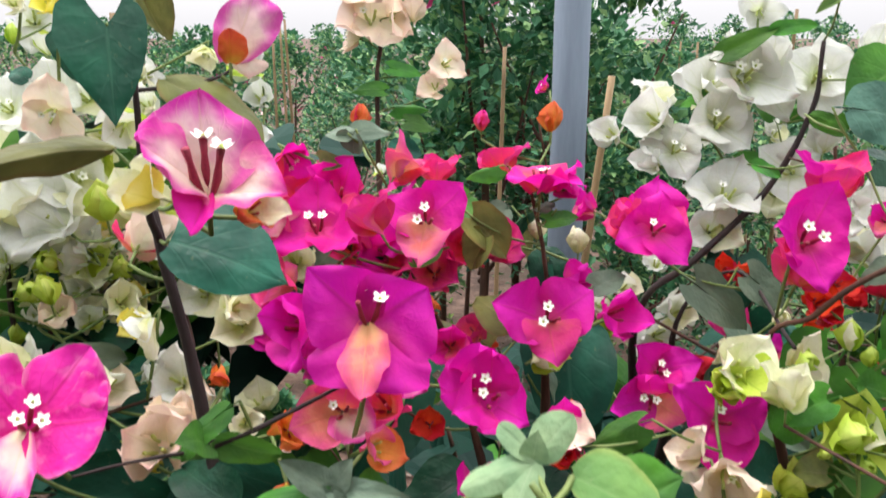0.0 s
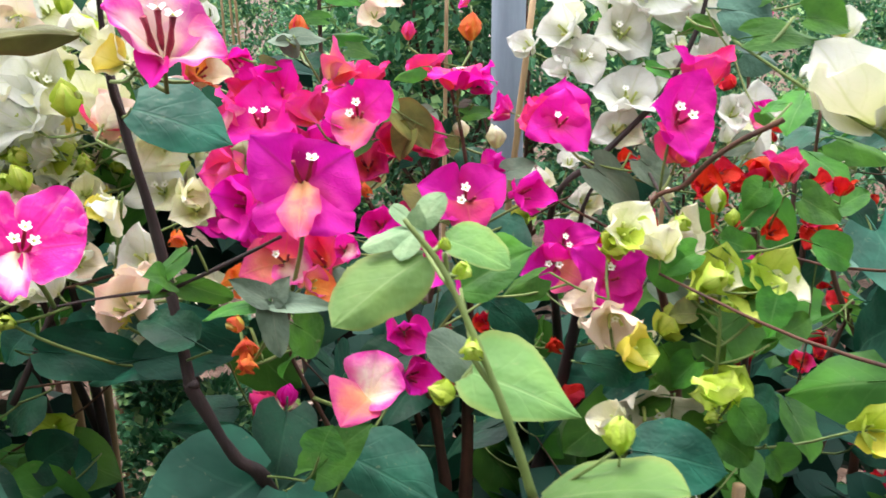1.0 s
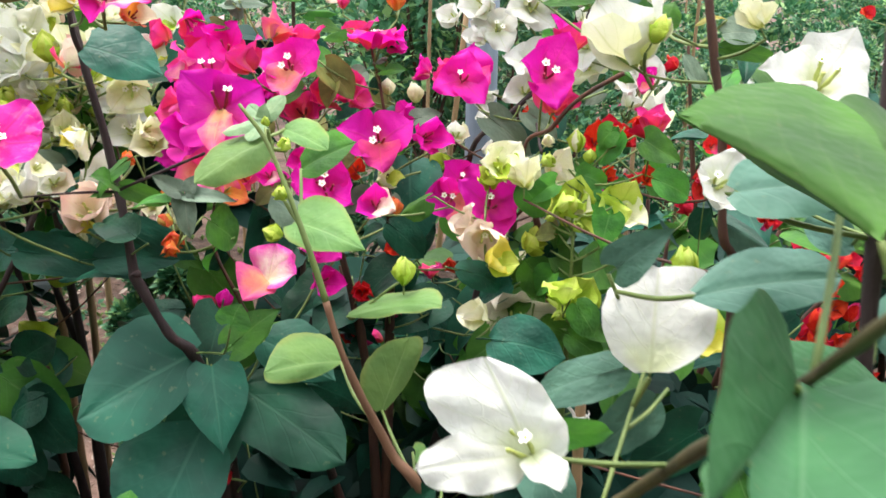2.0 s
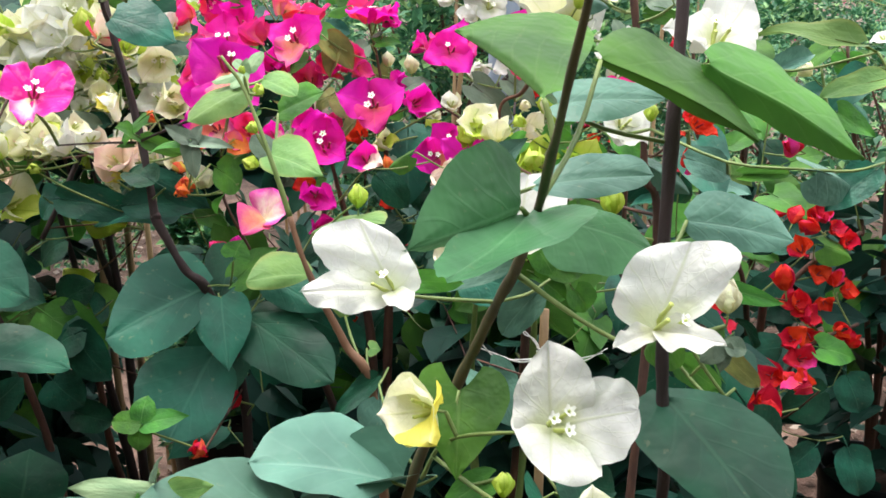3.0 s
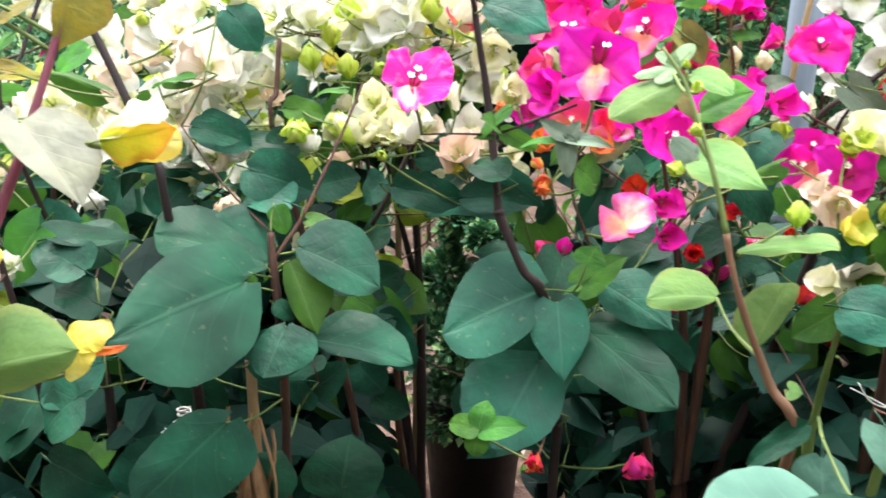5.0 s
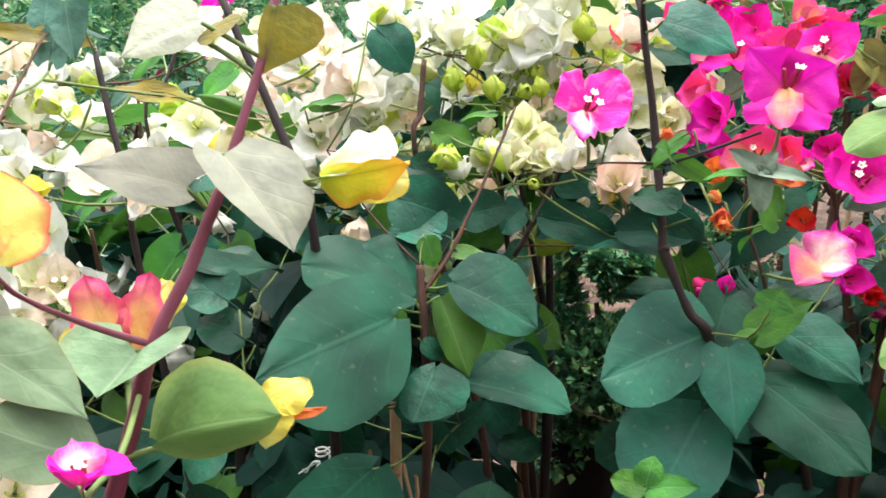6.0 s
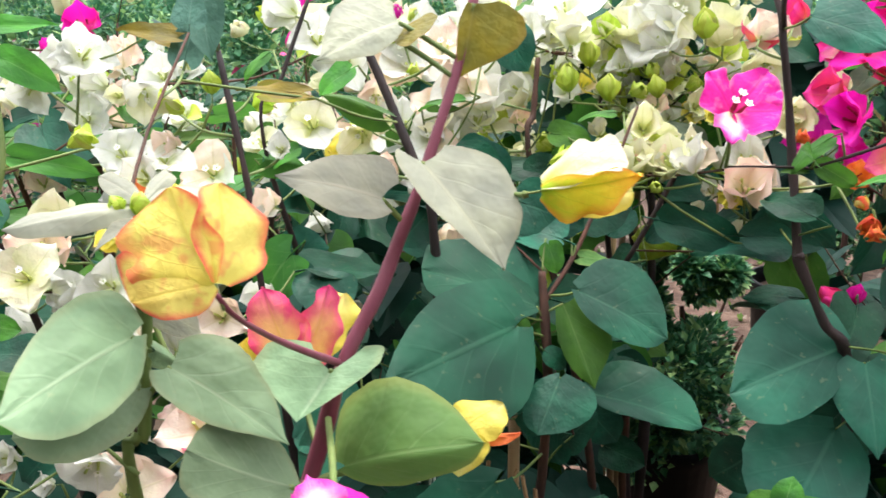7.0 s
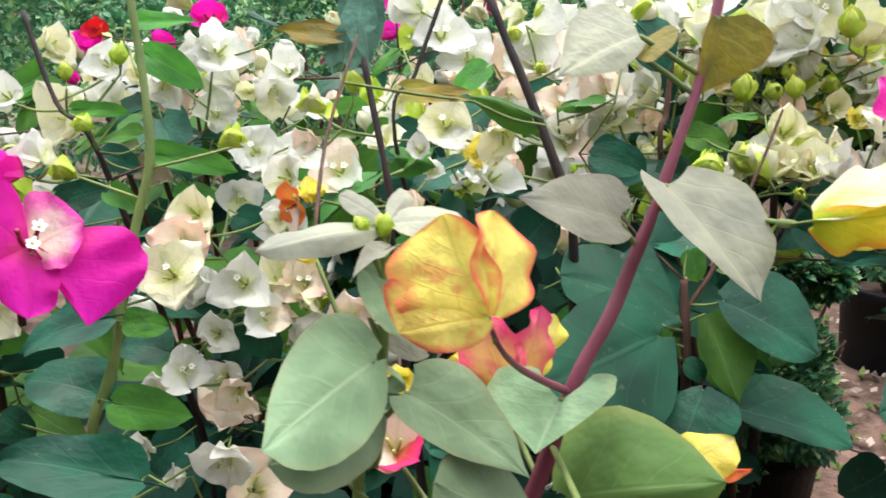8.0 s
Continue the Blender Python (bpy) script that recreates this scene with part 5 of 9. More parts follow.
leaf(lime, (0.181, 0.397, 0.777), (0.198, 0.399, 0.748), 0.0302, (0.181, -0.982, 0.057), "green", None)
leaf(lime, (0.203, 0.399, 0.783), (0.227, 0.403, 0.763), 0.0254, (0.343, -0.913, 0.222), "green", None)
leaf(lime, (0.175, 0.398, 0.780), (0.165, 0.400, 0.751), 0.0254, (-0.474, -0.875, 0.097), "green", None)
leaf(lime, (0.217, 0.416, 0.844), (0.244, 0.423, 0.832), 0.0191, (0.361, -0.860, 0.361), "green", None)
leaf(lime, (0.249, 0.424, 0.872), (0.234, 0.427, 0.847), 0.0223, (-0.588, -0.773, 0.238), "green", None)
leaf(lime, (0.236, 0.433, 0.902), (0.222, 0.441, 0.891), 0.0159, (-0.669, -0.529, 0.522), "grey", None)
leaf(lime, (0.259, 0.439, 0.924), (0.245, 0.448, 0.919), 0.0127, (-0.516, -0.407, 0.754), "green", None)
leaf(lime, (0.232, 0.410, 0.823), (0.262, 0.417, 0.813), 0.0191, (0.329, -0.850, 0.411), "green", None)
leaf(lime, (0.248, 0.404, 0.805), (0.234, 0.415, 0.807), 0.0254, (-0.212, -0.439, 0.873), "green", None)
leaf(lime, (0.200, 0.403, 0.799), (0.185, 0.413, 0.795), 0.0223, (-0.472, -0.426, 0.772), "bronze", None)
leaf(lime, (0.204, 0.405, 0.805), (0.201, 0.408, 0.779), 0.0191, (-0.322, -0.944, -0.073), "green", None)
leaf(lime, (0.168, 0.393, 0.762), (0.142, 0.400, 0.748), 0.0270, (-0.502, -0.589, 0.633), "dark", 3)
leaf(lime, (0.190, 0.384, 0.735), (0.217, 0.390, 0.720), 0.0191, (0.361, -0.874, 0.325), "green", None)
leaf(lime, (0.181, 0.389, 0.750), (0.162, 0.396, 0.736), 0.0191, (-0.606, -0.593, 0.530), "green", None)
leaf(lime, (0.102, 0.412, 0.823), (0.072, 0.419, 0.807), 0.0223, (-0.465, -0.603, 0.648), "green", None)
leaf(lime, (0.076, 0.408, 0.805), (0.107, 0.409, 0.776), 0.0254, (0.254, -0.939, 0.230), "dark", 5)
leaf(lime, (0.228, 0.383, 0.732), (0.262, 0.391, 0.726), 0.0223, (0.282, -0.841, 0.462), "green", None)
leaf(lime, (0.235, 0.385, 0.741), (0.262, 0.396, 0.745), 0.0254, (0.251, -0.807, 0.535), "dark", 5)
leaf(lime, (0.128, 0.378, 0.779), (0.171, 0.393, 0.762), 0.0213, (0.455, -0.697, 0.554), "dark", 5)
flower(lime, (0.160, 0.424, 0.849), 0.0347, (-0.042, -0.856, 0.515), "pale/lime", "cup", 30)
flower(lime, (0.215, 0.412, 0.819), 0.0354, (-0.042, -0.856, 0.515), "lime/pale", "cup", 8)
flower(lime, (0.237, 0.408, 0.810), 0.0340, (-0.042, -0.856, 0.515), "lime", "cup", 70)
flower(lime, (0.219, 0.391, 0.752), 0.0354, (-0.052, -0.939, -0.341), "lime", "cup", 25)
flower(lime, (0.251, 0.410, 0.820), 0.0340, (-0.042, -0.856, 0.515), "lime/pale", "cup", 20)
flower(lime, (0.314, 0.378, 0.726), 0.0390, (-0.052, -0.939, -0.341), "lime/yellow", "cup", 25)
leaf(lime, (0.243, 0.422, 0.875), (0.229, 0.428, 0.859), 0.0211, (-0.699, -0.611, 0.370), "green", None)
leaf(lime, (0.267, 0.419, 0.868), (0.297, 0.422, 0.850), 0.0281, (0.302, -0.899, 0.318), "green", None)
leaf(lime, (0.274, 0.410, 0.841), (0.310, 0.414, 0.825), 0.0246, (0.258, -0.888, 0.380), "green", None)
leaf(lime, (0.212, 0.379, 0.727), (0.242, 0.381, 0.705), 0.0246, (0.274, -0.920, 0.281), "green", None)
leaf(lime, (0.245, 0.374, 0.717), (0.261, 0.377, 0.695), 0.0263, (0.272, -0.959, 0.079), "green", None)
leaf(lime, (0.199, 0.393, 0.771), (0.184, 0.397, 0.750), 0.0211, (-0.645, -0.705, 0.294), "green", None)
leaf(lime, (0.251, 0.394, 0.784), (0.278, 0.406, 0.794), 0.0211, (0.173, -0.815, 0.554), "green", None)
leaf(lime, (0.150, 0.349, 0.736), (0.201, 0.327, 0.738), 0.0424, (-0.301, -0.663, 0.685), "dark", 5)
leaf(lime, (0.202, 0.414, 0.784), (0.180, 0.407, 0.759), 0.0306, (-0.240, -0.859, 0.452), "dark", 3)
leaf(lime, (0.209, 0.345, 0.764), (0.225, 0.338, 0.741), 0.0239, (0.174, -0.891, 0.419), "green", None)
leaf(lime, (0.232, 0.363, 0.825), (0.225, 0.356, 0.802), 0.0239, (-0.161, -0.928, 0.335), "green", None)

whiteback = plant("bougainvillea with clusters of pure white bracts", 0.180, 0.670)
stem(whiteback, [(0.266, 0.613, 1.017, 0.0016), (0.261, 0.609, 0.969, 0.0020), (0.235, 0.613, 0.910, 0.0024), (0.185, 0.609, 0.859, 0.0028), (0.146, 0.616, 0.807, 0.0029), (0.170, 0.660, 0.620, 0.0051), (0.180, 0.670, 0.350, 0.0059), (0.180, 0.670, 0.100, 0.0068)], "darkbark")
stem(whiteback, [(0.234, 0.621, 0.901, 0.0010), (0.215, 0.639, 0.925, 0.0011), (0.202, 0.645, 0.946, 0.0011)], "greenbark")
flower(whiteback, (0.156, 0.640, 0.962), 0.0394, (-0.522, -0.751, 0.404), "white", "cup", 0)
flower(whiteback, (0.173, 0.633, 0.939), 0.0437, (-0.017, -0.861, 0.509), "white", "open", 40)
flower(whiteback, (0.206, 0.639, 0.959), 0.0547, (-0.017, -0.861, 0.509), "white", "open", 20)
flower(whiteback, (0.153, 0.631, 0.930), 0.0262, (-0.918, -0.279, 0.281), "white", "cup", 0)
flower(whiteback, (0.210, 0.623, 0.907), 0.0547, (-0.011, -0.622, 0.783), "white", "open", 30)
flower(whiteback, (0.201, 0.616, 0.882), 0.0372, (-0.021, -0.937, -0.347), "white/pale", "cup", 0)
flower(whiteback, (0.256, 0.627, 0.924), 0.0481, (-0.522, -0.751, 0.404), "white", "open", 50)
flower(whiteback, (0.282, 0.633, 0.947), 0.0306, (0.003, -0.003, 1.000), "white", "cup", 0)
flower(whiteback, (0.317, 0.618, 0.896), 0.0481, (-0.017, -0.861, 0.509), "white", "open", 0)
flower(whiteback, (0.133, 0.605, 0.840), 0.0271, (-0.017, -0.861, 0.509), "white/pale", "cup", 0)
flower(whiteback, (0.172, 0.599, 0.823), 0.0372, (-0.021, -0.937, -0.347), "white/pale", "cup", 10)
flower(whiteback, (0.115, 0.601, 0.828), 0.0175, (-0.021, -0.937, -0.347), "white/pale", "cup", 0)
flower(whiteback, (0.239, 0.645, 0.985), 0.0481, (-0.017, -0.861, 0.509), "white", "open", 30)
flower(whiteback, (0.299, 0.617, 0.894), 0.0306, (-0.017, -0.861, 0.509), "white", "cup", 60)
flower(whiteback, (0.220, 0.632, 0.994), 0.0657, (0.000, -0.883, 0.470), "white", "open", 0)
flower(whiteback, (0.274, 0.632, 0.992), 0.0575, (0.000, -0.883, 0.470), "white", "open", 60)
flower(whiteback, (0.237, 0.636, 1.010), 0.0370, (0.000, -0.047, 0.999), "white", "cup", 0)
flower(whiteback, (0.208, 0.636, 1.008), 0.0246, (-0.913, -0.310, 0.265), "white", "cup", 0)
flower(whiteback, (0.319, 0.637, 1.012), 0.0329, (0.000, -0.883, 0.470), "white", "cup", 0)
leaf(whiteback, (0.191, 0.595, 1.009), (0.231, 0.600, 1.027), 0.0173, (-0.016, -0.962, 0.274), "green", None)
leaf(whiteback, (0.225, 0.599, 1.024), (0.258, 0.600, 1.030), 0.0115, (-0.013, -0.952, 0.305), "green", None)
leaf(whiteback, (0.267, 0.511, 1.002), (0.234, 0.506, 0.983), 0.0431, (-0.185, -0.831, 0.525), "green", None)
leaf(whiteback, (0.254, 0.573, 1.043), (0.241, 0.571, 1.035), 0.0087, (-0.189, -0.834, 0.519), "young", None)
leaf(whiteback, (0.256, 0.665, 0.958), (0.239, 0.669, 0.975), 0.0175, (0.214, -0.873, 0.439), "green", None)
leaf(whiteback, (0.287, 0.666, 0.963), (0.317, 0.663, 0.952), 0.0175, (0.131, -0.804, 0.579), "green", None)
leaf(whiteback, (0.265, 0.666, 0.963), (0.296, 0.669, 0.975), 0.0157, (-0.151, -0.812, 0.564), "green", None)
leaf(whiteback, (0.322, 0.667, 0.967), (0.343, 0.662, 0.946), 0.0262, (0.215, -0.877, 0.431), "green", None)
leaf(whiteback, (0.243, 0.656, 0.924), (0.226, 0.658, 0.933), 0.0175, (0.167, -0.819, 0.548), "green", None)
leaf(whiteback, (0.204, 0.669, 0.975), (0.182, 0.667, 0.967), 0.0131, (-0.143, -0.809, 0.571), "green", None)
leaf(whiteback, (0.250, 0.489, 0.951), (0.280, 0.487, 0.947), 0.0276, (0.032, -0.761, 0.649), "teal", None)
leaf(whiteback, (0.236, 0.498, 0.980), (0.280, 0.495, 0.974), 0.0379, (0.020, -0.863, 0.505), "teal", None)
leaf(whiteback, (0.228, 0.527, 0.972), (0.253, 0.524, 0.962), 0.0128, (-0.002, -0.947, 0.322), "green", None)
leaf(whiteback, (0.253, 0.458, 0.917), (0.269, 0.455, 0.908), 0.0133, (0.173, -0.813, 0.555), "green", None)
leaf(whiteback, (0.209, 0.569, 0.936), (0.229, 0.567, 0.930), 0.0119, (0.099, -0.775, 0.625), "green", None)

yellow = plant("bougainvillea with yellow and orange bracts, wine-red stem", -0.220, 0.030)
stem(yellow, [(-0.193, 0.017, 0.974, 0.0016), (-0.194, 0.008, 0.948, 0.0017), (-0.196, -0.001, 0.929, 0.0017), (-0.201, -0.013, 0.901, 0.0019), (-0.207, -0.027, 0.873, 0.0021), (-0.215, -0.040, 0.847, 0.0025), (-0.221, -0.047, 0.820, 0.0028), (-0.230, -0.052, 0.788, 0.0032), (-0.239, -0.056, 0.755, 0.0034), (-0.246, -0.054, 0.700, 0.0036), (-0.232, 0.000, 0.450, 0.0039), (-0.220, 0.030, 0.100, 0.0047)], "redbark")
stem(yellow, [(-0.215, -0.040, 0.848, 0.0013), (-0.219, -0.065, 0.865, 0.0011), (-0.215, -0.087, 0.881, 0.0008), (-0.214, -0.095, 0.890, 0.0006)], "redbark")
stem(yellow, [(-0.224, -0.052, 0.810, 0.0014), (-0.214, -0.041, 0.811, 0.0010), (-0.196, -0.026, 0.809, 0.0008), (-0.181, -0.028, 0.816, 0.0005)], "greenbark")
stem(yellow, [(-0.258, -0.072, 0.903, 0.0011), (-0.256, -0.077, 0.868, 0.0016), (-0.256, -0.083, 0.837, 0.0019), (-0.261, -0.082, 0.797, 0.0021), (-0.270, -0.020, 0.450, 0.0038), (-0.250, 0.000, 0.100, 0.0047)], "greenbark")
stem(yellow, [(-0.1658, -0.0154, 0.9012, 0.0008), (-0.1813, -0.0030, 0.8984, 0.0007), (-0.1938, -0.0044, 0.8983, 0.0007), (-0.1990, -0.0130, 0.9000, 0.0007)], "greenbark")
stem(yellow, [(-0.256, -0.087, 0.825, 0.0010), (-0.268, -0.090, 0.835, 0.0006), (-0.286, -0.095, 0.846, 0.0004)], "greenbark")
stem(yellow, [(-0.256, -0.079, 0.862, 0.0007), (-0.261, -0.083, 0.859, 0.0006), (-0.266, -0.093, 0.856, 0.0004)], "greenbark")
flower(yellow, (-0.254, -0.028, 0.838), 0.0223, (-0.277, -0.843, -0.460), "yellow/coral", "cup", 0)
flower(yellow, (-0.284, -0.031, 0.806), 0.0219, (0.280, -0.535, 0.797), "cream/coral", "cup", 0)
flower(yellow, (-0.321, -0.027, 0.872), 0.0119, (0.432, -0.841, -0.326), "yellow", "cup", 0)
flower(yellow, (-0.175, -0.112, 0.852), 0.0191, (-0.006, 0.020, 1.000), "magenta/twotone", "open", 0)
leaf(yellow, (-0.253, -0.077, 0.898), (-0.251, -0.098, 0.900), 0.0058, (0.046, 0.103, 0.994), "greypink", None)
flower(yellow, (-0.257, -0.074, 0.903), 0.0074, (-0.006, 0.020, 1.000), "lime", "bud", 0)
flower(yellow, (-0.262, -0.077, 0.903), 0.0059, (-0.448, -0.212, 0.869), "lime", "bud", 0)
leaf(yellow, (-0.257, -0.075, 0.874), (-0.246, -0.063, 0.861), 0.0107, (0.850, -0.470, 0.239), "greypink", None)
leaf(yellow, (-0.253, -0.078, 0.861), (-0.250, -0.068, 0.852), 0.0076, (0.964, -0.065, 0.257), "greygreen", None)
leaf(yellow, (-0.377, 0.088, 0.942), (-0.377, 0.094, 0.960), 0.0186, (0.379, -0.870, 0.315), "teal", None)
leaf(yellow, (-0.412, 0.121, 0.921), (-0.411, 0.131, 0.946), 0.0209, (0.348, -0.879, 0.325), "teal", None)
leaf(yellow, (-0.417, 0.123, 0.932), (-0.447, 0.110, 0.938), 0.0155, (0.332, -0.366, 0.870), "olive", None)
leaf(yellow, (-0.354, 0.145, 0.903), (-0.387, 0.130, 0.908), 0.0125, (0.296, -0.379, 0.877), "olive", None)
leaf(yellow, (-0.338, 0.206, 0.885), (-0.376, 0.193, 0.904), 0.0199, (0.508, -0.616, 0.602), "green", None)
free_leaf(yellow, (-0.1963, -0.0202, 0.9093), (-0.1664, -0.0284, 0.8822), (-0.1706, -0.0100, 0.9040), (-0.1925, -0.0333, 0.9039), "greypink", 0.04, 0.14)
free_leaf(yellow, (-0.2080, -0.0247, 0.8980), (-0.2296, -0.0484, 0.9081), (-0.2180, -0.0157, 0.9095), (-0.2092, -0.0428, 0.8964), "greypink", 0.05, 0.12)
free_leaf(yellow, (-0.1924, 0.0084, 0.9543), (-0.1939, 0.0018, 0.9323), (-0.1772, 0.0141, 0.9448), (-0.1954, 0.0023, 0.9454), "olive", 0.04, 0.1)
free_leaf(yellow, (-0.2110, -0.0064, 0.9490), (-0.2279, -0.0267, 0.9386), (-0.2284, -0.0070, 0.9564), (-0.2144, -0.0182, 0.9397), "greypink", 0.05, 0.1)
free_leaf(yellow, (-0.2117, -0.0071, 0.9440), (-0.2020, 0.0028, 0.9504), (-0.2092, 0.0014, 0.9494), (-0.2047, -0.0102, 0.9430), "olive", 0.05, 0.05, OVATE)
free_leaf(yellow, (-0.2125, -0.0433, 0.8147), (-0.1681, -0.0378, 0.8311), (-0.2116, -0.0261, 0.8362), (-0.1895, -0.0415, 0.8137), "young", 0.2, 0.1, ROUND)
free_leaf(yellow, (-0.2148, -0.0469, 0.8493), (-0.2138, -0.0672, 0.8420), (-0.2322, -0.0610, 0.8568), (-0.2008, -0.0415, 0.8525), "greygreen", -0.06, 0.3)
free_leaf(yellow, (-0.2536, -0.0852, 0.8682), (-0.2581, -0.1259, 0.8610), (-0.2688, -0.0885, 0.8777), (-0.2453, -0.1047, 0.8551), "greygreen", 0.05, 0.12, ROUND)
free_leaf(yellow, (-0.2552, -0.0832, 0.8511), (-0.2624, -0.1194, 0.8524), (-0.2700, -0.0882, 0.8588), (-0.2472, -0.1060, 0.8448), "greygreen", 0.05, 0.12, ROUND)
free_leaf(yellow, (-0.2468, -0.0795, 0.8579), (-0.2128, -0.0723, 0.8377), (-0.2348, -0.0622, 0.8586), (-0.2362, -0.0869, 0.8497), "greygreen", 0.05, 0.1)
free_leaf(yellow, (-0.2126, -0.0731, 0.8248), (-0.2296, -0.0945, 0.8437), (-0.2282, -0.0690, 0.8391), (-0.2184, -0.0959, 0.8293), "greygreen", 0.05, 0.12, ROUND)
free_flower(yellow, (-0.2154, -0.0935, 0.8920), (-0.219, -0.055, 0.916), 0.02, 0, [((-0.2285, -0.0914, 0.9140), (-0.2377, -0.0995, 0.8943), (-0.2151, -0.0927, 0.9069), "yelloworange", 0.08, "r"), ((-0.2201, -0.0837, 0.9142), (-0.2184, -0.0956, 0.9070), (-0.2119, -0.0770, 0.8984), "yelloworange", 0.1, "r"), ((-0.2342, -0.1022, 0.8872), (-0.2364, -0.0964, 0.8982), (-0.2199, -0.0984, 0.8844), "yelloworange", 0.08, "r")])
free_flower(yellow, (-0.1561, -0.0283, 0.9064), (0.899, 0.151, 0.241), 0.014, 0, [((-0.1347, -0.0203, 0.9141), (-0.1479, -0.0166, 0.9187), (-0.1428, -0.0274, 0.9106), "limecream", 0.08, "r"), ((-0.1310, -0.0200, 0.9117), (-0.1424, -0.0268, 0.9129), (-0.1445, -0.0225, 0.8983), "yellowred", 0.08, "p"), ((-0.1349, -0.0120, 0.9046), (-0.1463, -0.0156, 0.9107), (-0.1441, -0.0183, 0.8977), "yellow", 0.06, "r")])
free_flower(yellow, (-0.2389, -0.0302, 0.8372), (-0.197, 0.269, 0.948), 0.02, 0, [((-0.2534, -0.0277, 0.8637), (-0.2567, -0.0325, 0.8482), (-0.2360, -0.0273, 0.8539), "pinkstripe", 0.08, "p"), ((-0.2354, -0.0148, 0.8630), (-0.2383, -0.0288, 0.8541), (-0.2315, -0.0151, 0.8460), "pinkstripe", 0.08, "p"), ((-0.2361, -0.0055, 0.8564), (-0.2404, -0.0159, 0.8510), (-0.2325, -0.0071, 0.8427), "yellow", 0.05, "r")])
free_flower(yellow, (-0.1843, -0.0267, 0.8240), (0.835, 0.104, 0.149), 0.012, 0, [((-0.1708, -0.0158, 0.8326), (-0.1850, -0.0179, 0.8307), (-0.1695, -0.0244, 0.8254), "yellow", 0.08, "p"), ((-0.1793, -0.0317, 0.8130), (-0.1868, -0.0269, 0.8175), (-0.1709, -0.0264, 0.8232), "yellow", 0.08, "p"), ((-0.1653, -0.0144, 0.8231), (-0.1724, -0.0219, 0.8233), (-0.1711, -0.0227, 0.8212), "orange", 0.02, "p")])
free_leaf(yellow, (-0.2578, -0.0723, 0.9017), (-0.2774, -0.1017, 0.9001), (-0.2738, -0.0788, 0.9015), (-0.2632, -0.0858, 0.8968), "greypink", 0.05, 0.05, OVATE)
free_leaf(yellow, (-0.2580, -0.0720, 0.9026), (-0.2723, -0.0725, 0.9089), (-0.2659, -0.0682, 0.9076), (-0.2641, -0.0758, 0.9040), "greypink", 0.05, 0.05, OVATE)
free_leaf(yellow, (-0.2567, -0.0712, 0.9026), (-0.2408, -0.0572, 0.9015), (-0.2532, -0.0607, 0.9052), (-0.2464, -0.0705, 0.9001), "greypink", 0.05, 0.05, OVATE)
free_leaf(yellow, (-0.2573, -0.0713, 0.9034), (-0.2591, -0.0585, 0.9082), (-0.2618, -0.0631, 0.9073), (-0.2561, -0.0628, 0.9044), "greypink", 0.05, 0.05, OVATE)
free_leaf(yellow, (-0.2635, -0.0754, 0.8907), (-0.2456, -0.0807, 0.8760), (-0.2510, -0.0716, 0.8860), (-0.2562, -0.0843, 0.8828), "greygreen", 0.05, 0.05, OVATE)

bigleaf = plant("bougainvillea with broad dark green leaves", -0.265, 0.290)
stem(bigleaf, [(-0.258, 0.277, 0.773, 0.0028), (-0.253, 0.270, 0.746, 0.0034), (-0.248, 0.265, 0.707, 0.0034), (-0.250, 0.271, 0.659, 0.0036), (-0.265, 0.290, 0.450, 0.0051), (-0.265, 0.290, 0.100, 0.0068)], "bark")
stem(bigleaf, [(-0.254, 0.272, 0.753, 0.0016), (-0.243, 0.304, 0.782, 0.0016), (-0.233, 0.346, 0.827, 0.0013), (-0.225, 0.387, 0.872, 0.0010)], "bark")
stem(bigleaf, [(-0.236, 0.429, 0.737, 0.0023), (-0.210, 0.461, 0.801, 0.0023), (-0.199, 0.478, 0.837, 0.0015)], "darkbark")
stem(bigleaf, [(-0.255, 0.533, 0.627, 0.0032), (-0.251, 0.535, 0.526, 0.0037), (-0.252, 0.550, 0.435, 0.0039), (-0.220, 0.600, 0.100, 0.0059)], "bark")
leaf(bigleaf, (-0.253, 0.302, 0.790), (-0.300, 0.306, 0.796), 0.0378, (0.075, -0.484, 0.872), "dark", 1)
leaf(bigleaf, (-0.258, 0.288, 0.789), (-0.249, 0.286, 0.770), 0.0176, (0.513, -0.787, 0.343), "green", None)
leaf(bigleaf, (-0.240, 0.303, 0.778), (-0.218, 0.313, 0.776), 0.0111, (0.380, -0.853, 0.358), "young", None)
leaf(bigleaf, (-0.248, 0.259, 0.724), (-0.233, 0.262, 0.712), 0.0146, (0.527, -0.677, 0.515), "dark", 1)
leaf(bigleaf, (-0.263, 0.249, 0.748), (-0.265, 0.245, 0.737), 0.0151, (0.254, -0.909, 0.330), "green", None)
leaf(bigleaf, (-0.336, 0.306, 0.843), (-0.301, 0.319, 0.835), 0.0246, (0.388, -0.662, 0.640), "dark", 1)
leaf(bigleaf, (-0.327, 0.300, 0.881), (-0.356, 0.286, 0.878), 0.0119, (0.044, -0.340, 0.939), "green", None)
leaf(bigleaf, (-0.320, 0.342, 0.930), (-0.290, 0.346, 0.902), 0.0349, (0.539, -0.692, 0.480), "dark", 5)
leaf(bigleaf, (-0.280, 0.379, 0.852), (-0.255, 0.387, 0.842), 0.0197, (0.451, -0.656, 0.606), "dark", 5)
leaf(bigleaf, (-0.245, 0.399, 0.865), (-0.273, 0.386, 0.863), 0.0122, (0.153, -0.463, 0.873), "green", None)
leaf(bigleaf, (-0.213, 0.450, 0.769), (-0.179, 0.466, 0.773), 0.0262, (0.368, -0.859, 0.356), "dark", 3)
